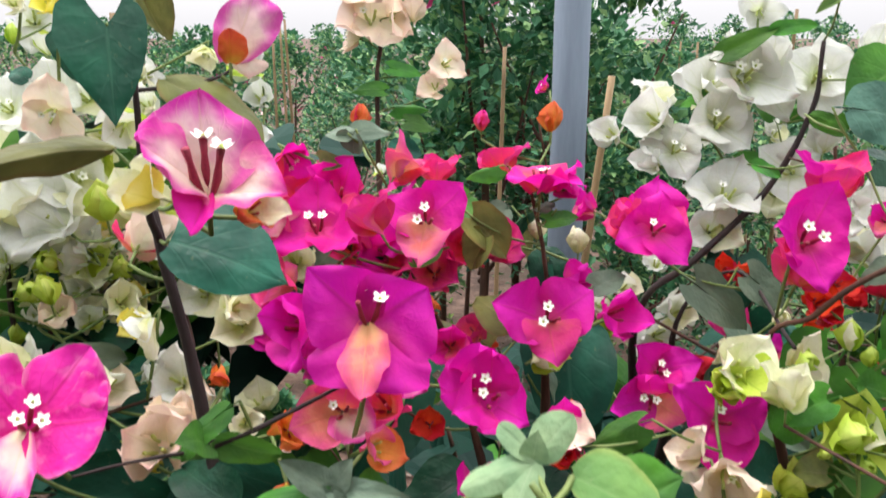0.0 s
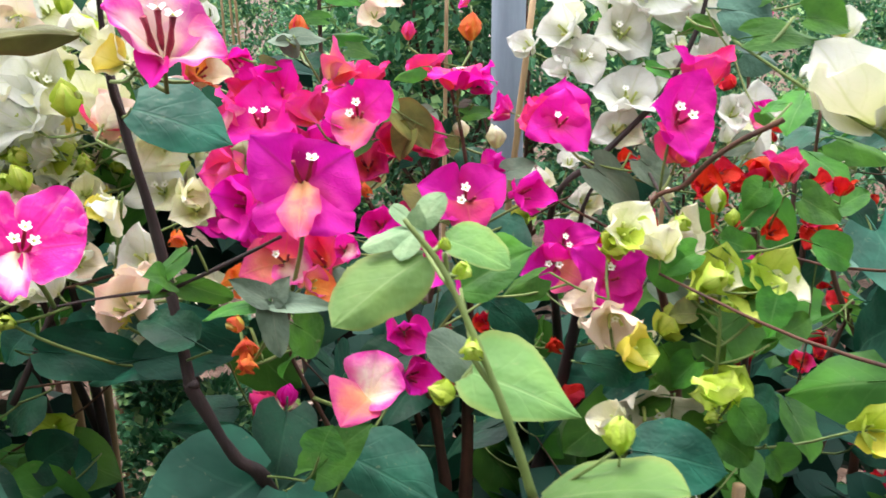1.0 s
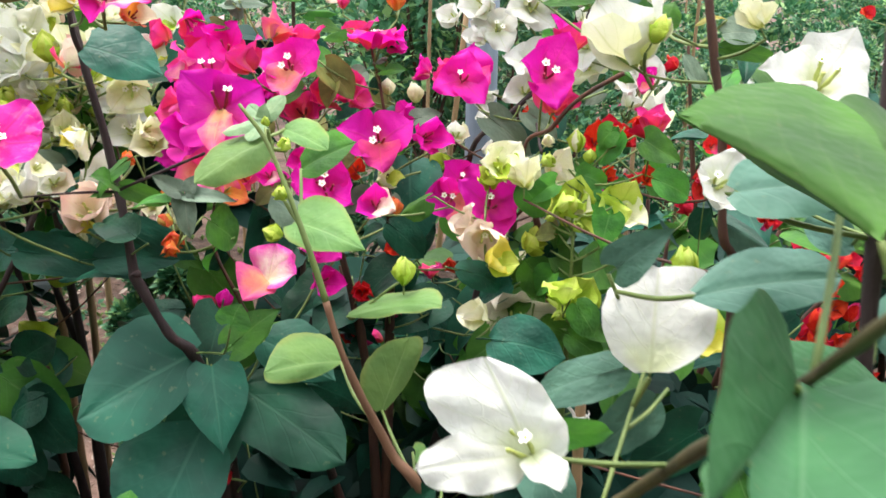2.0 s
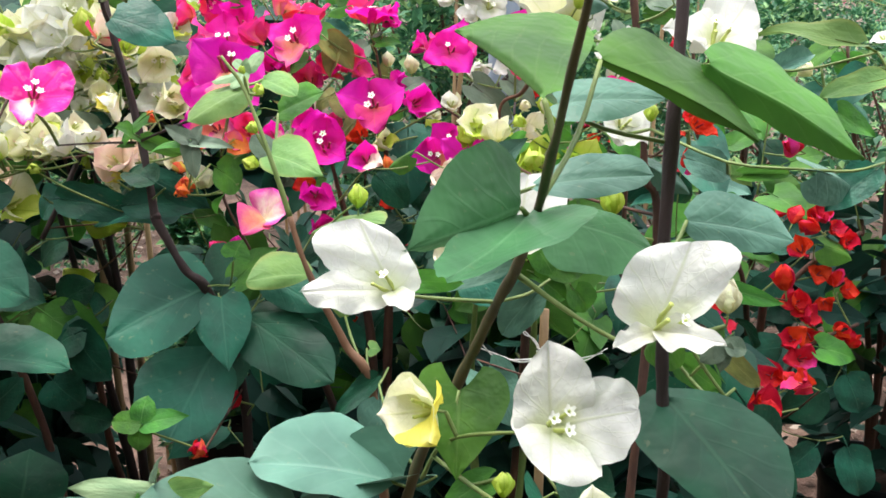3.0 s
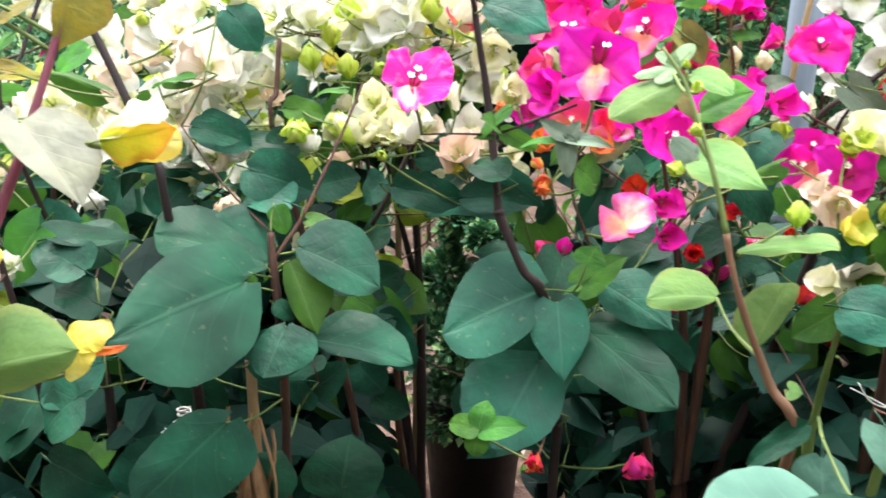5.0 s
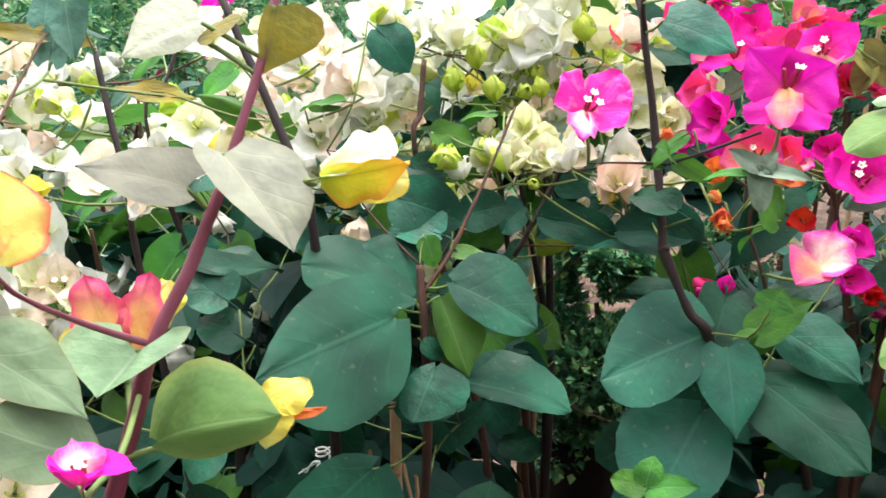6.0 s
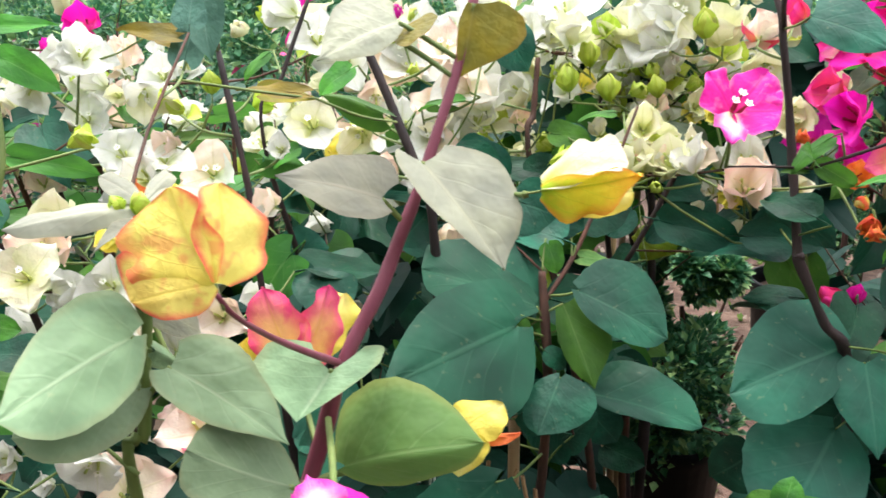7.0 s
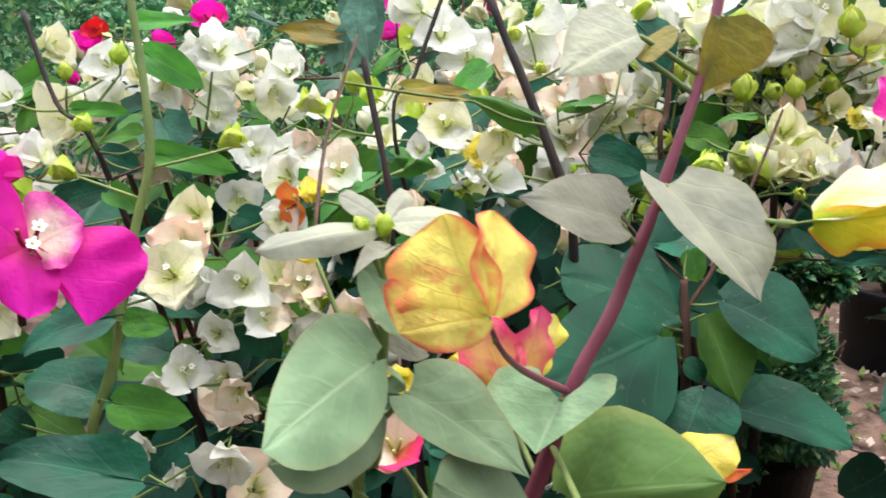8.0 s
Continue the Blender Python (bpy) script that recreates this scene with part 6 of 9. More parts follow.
leaf(bigleaf, (-0.116, 0.444, 0.762), (-0.184, 0.416, 0.767), 0.0360, (0.237, -0.426, 0.873), "dark", 5)
leaf(bigleaf, (-0.128, 0.408, 0.806), (-0.069, 0.422, 0.771), 0.0233, (0.392, -0.868, 0.304), "dark", 5)
leaf(bigleaf, (-0.100, 0.459, 0.716), (-0.143, 0.442, 0.721), 0.0255, (0.307, -0.554, 0.774), "dark", 5)
leaf(bigleaf, (-0.060, 0.409, 0.650), (-0.105, 0.370, 0.591), 0.0656, (0.003, -0.834, 0.552), "dark", 1)
leaf(bigleaf, (-0.122, 0.429, 0.586), (-0.150, 0.409, 0.563), 0.0525, (0.480, -0.862, 0.160), "dark", 1)
leaf(bigleaf, (-0.022, 0.431, 0.667), (0.026, 0.429, 0.596), 0.0656, (0.538, -0.749, 0.386), "dark", 3)
leaf(bigleaf, (-0.095, 0.434, 0.632), (-0.051, 0.450, 0.623), 0.0186, (0.188, -0.815, -0.548), "dark", 5)
leaf(bigleaf, (-0.329, 0.194, 0.583), (-0.309, 0.215, 0.628), 0.0721, (0.560, -0.816, 0.140), "dark", 3)
leaf(bigleaf, (-0.261, 0.232, 0.572), (-0.243, 0.248, 0.605), 0.0525, (0.559, -0.821, 0.117), "dark", 5)
leaf(bigleaf, (-0.219, 0.298, 0.537), (-0.215, 0.316, 0.587), 0.0716, (0.537, -0.804, 0.255), "dark", 5)
leaf(bigleaf, (-0.347, 0.277, 0.649), (-0.307, 0.274, 0.605), 0.0417, (0.275, -0.905, 0.324), "dark", 5)
leaf(bigleaf, (-0.256, 0.230, 0.689), (-0.211, 0.249, 0.705), 0.0370, (0.208, -0.874, 0.440), "dark", 5)
leaf(bigleaf, (-0.359, 0.173, 0.674), (-0.387, 0.156, 0.652), 0.0557, (-0.154, -0.707, 0.690), "dark", 1)
leaf(bigleaf, (-0.387, 0.167, 0.618), (-0.341, 0.172, 0.595), 0.0616, (0.084, -0.994, -0.066), "dark", 3)
leaf(bigleaf, (-0.359, 0.200, 0.688), (-0.404, 0.178, 0.665), 0.0616, (-0.097, -0.642, 0.760), "dark", 3)
leaf(bigleaf, (-0.263, 0.343, 0.608), (-0.232, 0.359, 0.628), 0.0348, (0.477, -0.877, -0.057), "dark", 1)
leaf(bigleaf, (-0.377, 0.216, 0.751), (-0.415, 0.212, 0.770), 0.0411, (0.440, -0.494, 0.750), "dark", 3)
leaf(bigleaf, (-0.363, 0.212, 0.727), (-0.400, 0.206, 0.743), 0.0370, (0.394, -0.487, 0.779), "dark", 5)
leaf(bigleaf, (-0.397, 0.273, 0.743), (-0.434, 0.271, 0.768), 0.0496, (0.503, -0.513, 0.696), "dark", 5)
leaf(bigleaf, (-0.474, 0.278, 0.758), (-0.439, 0.291, 0.767), 0.0371, (0.215, -0.867, 0.450), "dark", 5)
leaf(bigleaf, (-0.407, 0.351, 0.753), (-0.386, 0.367, 0.782), 0.0447, (0.252, -0.911, 0.327), "dark", 1)
leaf(bigleaf, (-0.387, 0.370, 0.791), (-0.459, 0.350, 0.795), 0.0199, (0.185, -0.504, 0.843), "dark", 5)
leaf(bigleaf, (-0.294, 0.375, 0.822), (-0.354, 0.358, 0.826), 0.0334, (0.192, -0.503, 0.843), "dark", 5)
leaf(bigleaf, (-0.290, 0.307, 0.813), (-0.238, 0.316, 0.796), 0.0437, (0.294, -0.848, 0.441), "dark", 1)
leaf(bigleaf, (-0.255, 0.353, 0.791), (-0.220, 0.367, 0.800), 0.0325, (0.215, -0.867, 0.450), "dark", 1)
leaf(bigleaf, (-0.209, 0.418, 0.779), (-0.146, 0.431, 0.765), 0.0348, (0.282, -0.846, 0.452), "dark", 3)
leaf(bigleaf, (-0.143, 0.403, 0.778), (-0.079, 0.422, 0.778), 0.0286, (0.247, -0.850, 0.464), "dark", 1)
flower(bigleaf, (-0.262, 0.345, 0.836), 0.0270, (0.272, -0.909, -0.316), "lime", "bud", 0)
flower(bigleaf, (-0.242, 0.375, 0.841), 0.0223, (0.272, -0.909, -0.316), "lime/pale", "bud", 0)
flower(bigleaf, (-0.224, 0.406, 0.854), 0.0334, (0.272, -0.909, -0.316), "pale", "cup", 0)
flower(bigleaf, (-0.222, 0.400, 0.834), 0.0286, (0.272, -0.909, -0.316), "blush/pale", "cup", 0)
flower(bigleaf, (-0.206, 0.376, 0.815), 0.0139, (0.272, -0.909, -0.316), "lime", "bud", 0)
flower(bigleaf, (-0.148, 0.417, 0.821), 0.0358, (0.272, -0.909, -0.316), "cream", "cup", 0)
flower(bigleaf, (-0.155, 0.409, 0.802), 0.0191, (0.272, -0.909, -0.316), "yellow", "bud", 0)
flower(bigleaf, (-0.074, 0.378, 0.835), 0.0219, (0.272, -0.909, -0.316), "orange", "cup", 0)
flower(bigleaf, (-0.064, 0.329, 0.814), 0.0185, (0.272, -0.909, -0.316), "orange", "bud", 0)
leaf(bigleaf, (-0.207, 0.502, 0.760), (-0.239, 0.497, 0.738), 0.0392, (-0.312, -0.694, 0.649), "dark", 3)
leaf(bigleaf, (-0.236, 0.471, 0.724), (-0.267, 0.466, 0.706), 0.0477, (-0.295, -0.682, 0.670), "dark", 1)
leaf(bigleaf, (-0.269, 0.510, 0.644), (-0.236, 0.515, 0.664), 0.0413, (-0.127, -0.886, 0.445), "dark", 1)
leaf(bigleaf, (-0.237, 0.482, 0.624), (-0.277, 0.477, 0.604), 0.0504, (-0.262, -0.664, 0.701), "dark", 5)
leaf(bigleaf, (-0.277, 0.486, 0.565), (-0.246, 0.476, 0.538), 0.0465, (0.071, -0.915, 0.397), "dark", 1)
leaf(bigleaf, (-0.187, 0.542, 0.753), (-0.236, 0.546, 0.764), 0.0320, (0.100, -0.637, 0.764), "dark", 1)
leaf(bigleaf, (-0.251, 0.504, 0.762), (-0.273, 0.497, 0.738), 0.0417, (-0.360, -0.755, 0.549), "dark", 3)
leaf(bigleaf, (-0.239, 0.546, 0.627), (-0.272, 0.539, 0.601), 0.0435, (-0.336, -0.716, 0.612), "dark", 1)
leaf(bigleaf, (-0.262, 0.493, 0.524), (-0.220, 0.489, 0.515), 0.0371, (0.029, -0.861, 0.507), "dark", 3)
leaf(bigleaf, (-0.235, 0.565, 0.588), (-0.257, 0.572, 0.609), 0.0338, (0.302, -0.756, 0.580), "dark", 5)
free_leaf(bigleaf, (-0.2642, 0.2445, 0.7445), (-0.3135, 0.1510, 0.7307), (-0.2965, 0.2357, 0.7724), (-0.2534, 0.1902, 0.6987), "dark", 0.06, 0.12, ROUND)
free_leaf(bigleaf, (-0.2301, 0.2701, 0.7658), (-0.1721, 0.2789, 0.7383), (-0.2048, 0.2980, 0.7796), (-0.2058, 0.2589, 0.7438), "dark", 0.05, 0.1, ROUND)
free_leaf(bigleaf, (-0.2189, 0.2599, 0.6993), (-0.1443, 0.2709, 0.6847), (-0.1925, 0.2917, 0.7113), (-0.1872, 0.2548, 0.6896), "dark", 0.05, 0.06, OVATE)
free_leaf(bigleaf, (-0.2329, 0.2442, 0.7140), (-0.2369, 0.2147, 0.6859), (-0.2500, 0.2297, 0.7037), (-0.2083, 0.2426, 0.6984), "dark", 0.05, 0.1, ROUND)
free_leaf(bigleaf, (-0.2573, 0.2650, 0.7522), (-0.3267, 0.2314, 0.7792), (-0.3046, 0.2742, 0.7873), (-0.2856, 0.2298, 0.7524), "dark", 0.05, 0.06, OVATE)
free_leaf(bigleaf, (-0.2566, 0.2727, 0.7524), (-0.3032, 0.2688, 0.7832), (-0.2784, 0.2916, 0.7894), (-0.2795, 0.2461, 0.7492), "dark", 0.05, 0.1)
free_leaf(bigleaf, (-0.2412, 0.2720, 0.7543), (-0.2111, 0.2515, 0.7067), (-0.2110, 0.2807, 0.7398), (-0.2358, 0.2578, 0.7252), "green", 0.05, 0.1)
free_leaf(bigleaf, (-0.2567, 0.1940, 0.6587), (-0.3078, 0.1523, 0.6057), (-0.2987, 0.1778, 0.6528), (-0.2447, 0.1865, 0.6144), "dark", 0.05, 0.12, ROUND)

pale = plant("bougainvillea with greenish cream bracts", -0.250, 0.620)
stem(pale, [(-0.285, 0.610, 0.971, 0.0016), (-0.271, 0.596, 0.924, 0.0020), (-0.261, 0.590, 0.870, 0.0023), (-0.245, 0.600, 0.600, 0.0051), (-0.250, 0.620, 0.350, 0.0059), (-0.250, 0.620, 0.100, 0.0068)], "darkbark")
stem(pale, [(-0.308, 0.585, 0.884, 0.0016), (-0.301, 0.567, 0.825, 0.0020), (-0.296, 0.571, 0.767, 0.0020), (-0.270, 0.600, 0.500, 0.0051), (-0.250, 0.620, 0.250, 0.0059)], "darkbark")
stem(pale, [(-0.212, 0.581, 0.876, 0.0010), (-0.249, 0.579, 0.834, 0.0013), (-0.283, 0.581, 0.803, 0.0017), (-0.250, 0.610, 0.600, 0.0043)], "darkbark")
flower(pale, (-0.219, 0.538, 0.941), 0.0408, (-0.021, -0.937, -0.347), "pale/lime", "open", 0)
flower(pale, (-0.236, 0.545, 0.931), 0.0302, (-0.021, -0.937, -0.347), "lime/pale", "bud", 0)
flower(pale, (-0.278, 0.573, 0.916), 0.0497, (-0.021, -0.937, -0.347), "pale/cream", "open", 0)
flower(pale, (-0.285, 0.564, 0.884), 0.0318, (-0.021, -0.937, -0.347), "lime/pale", "bud", 0)
flower(pale, (-0.271, 0.566, 0.892), 0.0219, (-0.021, -0.937, -0.347), "lime", "bud", 0)
flower(pale, (-0.257, 0.586, 0.845), 0.0386, (-0.017, -0.861, 0.509), "pale", "cup", 0)
flower(pale, (-0.215, 0.566, 0.844), 0.0277, (-0.021, -0.937, -0.347), "yellow/pale", "cup", 0)
flower(pale, (-0.167, 0.571, 0.847), 0.0472, (-0.017, -0.861, 0.509), "white/pale", "open", 0)
flower(pale, (-0.154, 0.460, 0.826), 0.0327, (-0.017, -0.861, 0.509), "white/cream", "cup", 0)
flower(pale, (-0.222, 0.486, 0.977), 0.0364, (-0.021, -0.937, -0.347), "blush/cream", "open", 0)
flower(pale, (-0.266, 0.539, 0.977), 0.0401, (-0.017, -0.861, 0.509), "white", "open", 0)
flower(pale, (-0.224, 0.572, 0.987), 0.0192, (0.003, -0.003, 1.000), "lime", "bud", 0)
flower(pale, (-0.270, 0.570, 0.837), 0.0226, (-0.021, -0.937, -0.347), "lime", "bud", 0)
flower(pale, (-0.290, 0.572, 0.843), 0.0246, (-0.021, -0.937, -0.347), "lime/pale", "bud", 0)
flower(pale, (-0.229, 0.565, 0.893), 0.0219, (-0.021, -0.937, -0.347), "yellow/cream", "cup", 0)
flower(pale, (-0.159, 0.437, 0.817), 0.0166, (-0.021, -0.937, -0.347), "lime", "bud", 0)
flower(pale, (-0.297, 0.538, 0.796), 0.0159, (0.003, -0.003, 1.000), "lime", "bud", 0)
flower(pale, (-0.299, 0.565, 0.817), 0.0164, (0.003, -0.003, 1.000), "lime", "bud", 0)
flower(pale, (-0.218, 0.588, 0.972), 0.0278, (-0.017, -0.861, 0.509), "white", "cup", 0)
flower(pale, (-0.204, 0.589, 0.975), 0.0239, (-0.021, -0.937, -0.347), "white/pale", "cup", 0)
flower(pale, (-0.181, 0.596, 0.860), 0.0254, (-0.017, -0.861, 0.509), "pale", "cup", 0)
flower(pale, (-0.206, 0.597, 0.860), 0.0170, (-0.021, -0.937, -0.347), "lime", "bud", 0)
flower(pale, (-0.258, 0.569, 0.986), 0.0408, (0.000, -0.883, 0.470), "white", "open", 0)
flower(pale, (-0.239, 0.578, 0.981), 0.0378, (0.000, -0.883, 0.470), "white/pale", "open", 0)
flower(pale, (-0.256, 0.505, 0.980), 0.0364, (0.000, -0.883, 0.470), "white", "open", 0)
flower(pale, (-0.278, 0.617, 1.016), 0.0239, (0.000, -0.047, 0.999), "white/lime", "cup", 0)
flower(pale, (-0.278, 0.567, 1.022), 0.0146, (0.000, -0.047, 0.999), "lime", "bud", 0)
flower(pale, (-0.189, 0.502, 0.967), 0.0331, (0.000, -0.921, -0.389), "white/pale", "open", 0)
flower(pale, (-0.208, 0.468, 1.037), 0.0179, (0.000, -0.921, -0.389), "yellow", "cup", 0)
flower(pale, (-0.253, 0.520, 1.039), 0.0166, (0.000, -0.921, -0.389), "pale", "cup", 0)
leaf(pale, (-0.264, 0.556, 0.976), (-0.238, 0.556, 0.977), 0.0146, (-0.029, -0.786, 0.617), "dark", 5)
leaf(pale, (-0.243, 0.509, 0.996), (-0.256, 0.511, 1.002), 0.0133, (0.167, -0.819, 0.548), "dark", 5)
leaf(pale, (-0.300, 0.578, 0.860), (-0.288, 0.577, 0.856), 0.0119, (0.124, -0.802, 0.584), "dark", 3)
leaf(pale, (-0.306, 0.587, 0.811), (-0.260, 0.582, 0.791), 0.0288, (0.157, -0.814, 0.559), "dark", 5)
leaf(pale, (-0.312, 0.565, 0.806), (-0.276, 0.568, 0.817), 0.0318, (-0.124, -0.802, 0.584), "dark", 5)
leaf(pale, (-0.277, 0.641, 0.861), (-0.255, 0.642, 0.865), 0.0262, (-0.079, -0.792, 0.605), "dark", 3)
leaf(pale, (-0.202, 0.515, 0.813), (-0.184, 0.513, 0.802), 0.0219, (0.185, -0.831, 0.525), "dark", 3)
leaf(pale, (-0.227, 0.520, 0.831), (-0.198, 0.520, 0.831), 0.0219, (0.000, -0.786, 0.619), "dark", 3)
leaf(pale, (-0.232, 0.557, 0.775), (-0.180, 0.559, 0.783), 0.0398, (-0.062, -0.789, 0.611), "dark", 3)
leaf(pale, (-0.260, 0.609, 0.816), (-0.222, 0.613, 0.833), 0.0339, (-0.154, -0.813, 0.561), "dark", 1)
leaf(pale, (-0.249, 0.567, 1.022), (-0.231, 0.559, 0.990), 0.0182, (0.187, -0.923, 0.337), "dark", 3)
flower(pale, (-0.362, 0.433, 0.934), 0.050, (0.20, -0.80, 0.50), "white", "open", 40)
flower(pale, (-0.335, 0.444, 0.920), 0.045, (-0.20, -0.80, 0.30), "white/pale", "open", 100)
flower(pale, (-0.314, 0.475, 0.938), 0.055, (0.00, -0.70, 0.60), "white", "open", 75)
flower(pale, (-0.261, 0.512, 0.922), 0.050, (0.00, -0.40, 0.80), "pale", "cup", 110)
flower(pale, (-0.227, 0.521, 0.935), 0.050, (0.30, -0.80, 0.40), "white/pale", "open", 35)
flower(pale, (-0.187, 0.508, 0.924), 0.045, (0.00, -0.40, 0.80), "pale", "cup", 80)
flower(pale, (-0.245, 0.380, 0.833), 0.030, (0.20, -0.60, 0.60), "pale/lime", "cup", 85)
flower(pale, (-0.222, 0.386, 0.833), 0.030, (0.00, -0.50, 0.70), "pale", "cup", 4)
flower(pale, (-0.202, 0.392, 0.836), 0.034, (-0.20, -0.60, 0.60), "pale", "cup", 114)
flower(pale, (-0.148, 0.398, 0.817), 0.040, (0.00, -0.70, 0.50), "blush", "cup", 50)
flower(pale, (-0.378, 0.400, 0.885), 0.050, (0.10, -0.80, 0.40), "white/cream", "open", 100)
flower(pale, (-0.393, 0.388, 0.863), 0.040, (0.10, -0.80, 0.40), "cream", "open", 60)
flower(pale, (-0.350, 0.389, 0.872), 0.040, (0.10, -0.60, 0.60), "white", "cup", 55)
flower(pale, (-0.285, 0.461, 0.902), 0.024, (0.00, -0.30, 0.90), "lime", "bud", 30)
flower(pale, (-0.197, 0.486, 0.927), 0.026, (0.00, -0.30, 0.90), "lime", "bud", 110)
flower(pale, (-0.294, 0.436, 0.885), 0.026, (0.00, -0.30, 0.90), "lime", "bud", 25)
flower(pale, (-0.230, 0.475, 0.877), 0.022, (0.00, -0.30, 0.90), "lime", "bud", 30)
flower(pale, (-0.263, 0.445, 0.878), 0.026, (0.00, -0.30, 0.90), "lime", "bud", 35)

scarlet = plant("bougainvillea with scarlet bracts and green leaves", 0.560, 0.800)
stem(scarlet, [(0.674, 0.796, 0.648, 0.0030), (0.610, 0.779, 0.610, 0.0036), (0.552, 0.759, 0.560, 0.0036), (0.560, 0.800, 0.550, 0.0051), (0.560, 0.800, 0.300, 0.0059), (0.560, 0.800, 0.100, 0.0068)], "bark")
stem(scarlet, [(0.433, 0.708, 0.818, 0.0021), (0.447, 0.698, 0.719, 0.0027), (0.492, 0.700, 0.619, 0.0028), (0.540, 0.790, 0.500, 0.0043)], "bark")
stem(scarlet, [(0.662, 0.738, 0.540, 0.0023), (0.597, 0.725, 0.512, 0.0029), (0.547, 0.701, 0.450, 0.0029), (0.560, 0.800, 0.350, 0.0051)], "bark")
flower(scarlet, (0.401, 0.655, 0.822), 0.0252, (0.057, -0.845, 0.531), "red/coral", "open", 0)
flower(scarlet, (0.420, 0.655, 0.819), 0.0239, (0.001, 0.024, 1.000), "red", "cup", 37)
flower(scarlet, (0.396, 0.642, 0.783), 0.0264, (-0.455, -0.783, 0.424), "red", "cup", 74)
flower(scarlet, (0.412, 0.639, 0.773), 0.0239, (0.062, -0.945, -0.322), "red", "open", 111)
flower(scarlet, (0.389, 0.643, 0.790), 0.0189, (0.557, -0.716, 0.421), "red/coral", "cup", 28)
flower(scarlet, (0.292, 0.638, 0.793), 0.0227, (0.057, -0.845, 0.531), "red", "cup", 65)
flower(scarlet, (0.320, 0.639, 0.790), 0.0214, (0.001, 0.024, 1.000), "red", "open", 102)
flower(scarlet, (0.601, 0.777, 0.671), 0.0306, (-0.455, -0.783, 0.424), "red", "cup", 19)
flower(scarlet, (0.615, 0.781, 0.680), 0.0262, (0.062, -0.945, -0.322), "red/coral", "cup", 56)
flower(scarlet, (0.630, 0.775, 0.657), 0.0321, (0.557, -0.716, 0.421), "red", "open", 93)
flower(scarlet, (0.649, 0.771, 0.642), 0.0292, (0.057, -0.845, 0.531), "red", "cup", 10)
flower(scarlet, (0.658, 0.792, 0.706), 0.0277, (0.001, 0.024, 1.000), "red", "cup", 47)
flower(scarlet, (0.579, 0.775, 0.668), 0.0262, (-0.455, -0.783, 0.424), "red/coral", "open", 84)
flower(scarlet, (0.581, 0.742, 0.567), 0.0335, (0.062, -0.945, -0.322), "red", "cup", 1)
flower(scarlet, (0.597, 0.737, 0.550), 0.0321, (0.557, -0.716, 0.421), "red", "cup", 38)
flower(scarlet, (0.610, 0.755, 0.602), 0.0306, (0.057, -0.845, 0.531), "red", "open", 75)
flower(scarlet, (0.631, 0.755, 0.596), 0.0277, (0.001, 0.024, 1.000), "red/coral", "cup", 112)
flower(scarlet, (0.567, 0.708, 0.530), 0.0329, (-0.455, -0.783, 0.424), "red", "cup", 29)
flower(scarlet, (0.596, 0.729, 0.526), 0.0321, (0.062, -0.945, -0.322), "red", "open", 66)
flower(scarlet, (0.640, 0.734, 0.531), 0.0292, (0.557, -0.716, 0.421), "red", "cup", 103)
flower(scarlet, (0.582, 0.701, 0.507), 0.0343, (0.057, -0.845, 0.531), "red/coral", "cup", 20)
flower(scarlet, (0.551, 0.664, 0.496), 0.0348, (0.001, 0.024, 1.000), "red", "open", 57)
flower(scarlet, (0.529, 0.664, 0.500), 0.0320, (-0.455, -0.783, 0.424), "red", "cup", 94)
flower(scarlet, (0.500, 0.588, 0.500), 0.0364, (0.062, -0.945, -0.322), "red", "cup", 11)
flower(scarlet, (0.488, 0.561, 0.485), 0.0369, (0.557, -0.716, 0.421), "red/coral", "open", 48)
flower(scarlet, (0.497, 0.545, 0.465), 0.0290, (0.057, -0.845, 0.531), "red", "cup", 85)
flower(scarlet, (0.474, 0.588, 0.505), 0.0299, (0.001, 0.024, 1.000), "red", "cup", 2)
flower(scarlet, (0.457, 0.640, 0.604), 0.0239, (-0.455, -0.783, 0.424), "red", "open", 39)
flower(scarlet, (0.443, 0.637, 0.598), 0.0212, (0.062, -0.945, -0.322), "red/coral", "cup", 76)
flower(scarlet, (0.650, 0.751, 0.581), 0.0262, (0.557, -0.716, 0.421), "red", "cup", 113)
flower(scarlet, (0.566, 0.742, 0.571), 0.0292, (0.057, -0.845, 0.531), "red", "open", 30)
flower(scarlet, (0.655, 0.731, 0.519), 0.0262, (0.001, 0.024, 1.000), "red", "cup", 67)
flower(scarlet, (0.498, 0.663, 0.503), 0.0278, (-0.455, -0.783, 0.424), "red/coral", "cup", 104)
flower(scarlet, (0.617, 0.744, 0.567), 0.0262, (0.062, -0.945, -0.322), "red", "open", 21)
leaf(scarlet, (0.537, 0.742, 0.643), (0.593, 0.755, 0.670), 0.0429, (-0.113, -0.788, 0.606), "dark", 3)
leaf(scarlet, (0.493, 0.744, 0.657), (0.551, 0.737, 0.622), 0.0501, (0.243, -0.780, 0.577), "green", None)
leaf(scarlet, (0.592, 0.766, 0.704), (0.536, 0.758, 0.690), 0.0358, (-0.045, -0.756, 0.653), "green", None)
leaf(scarlet, (0.608, 0.747, 0.643), (0.657, 0.746, 0.629), 0.0429, (0.163, -0.746, 0.646), "green", None)
leaf(scarlet, (0.552, 0.730, 0.602), (0.509, 0.718, 0.575), 0.0429, (0.156, -0.972, 0.176), "dark", 5)
leaf(scarlet, (0.603, 0.707, 0.520), (0.659, 0.706, 0.506), 0.0429, (0.151, -0.743, 0.652), "green", None)
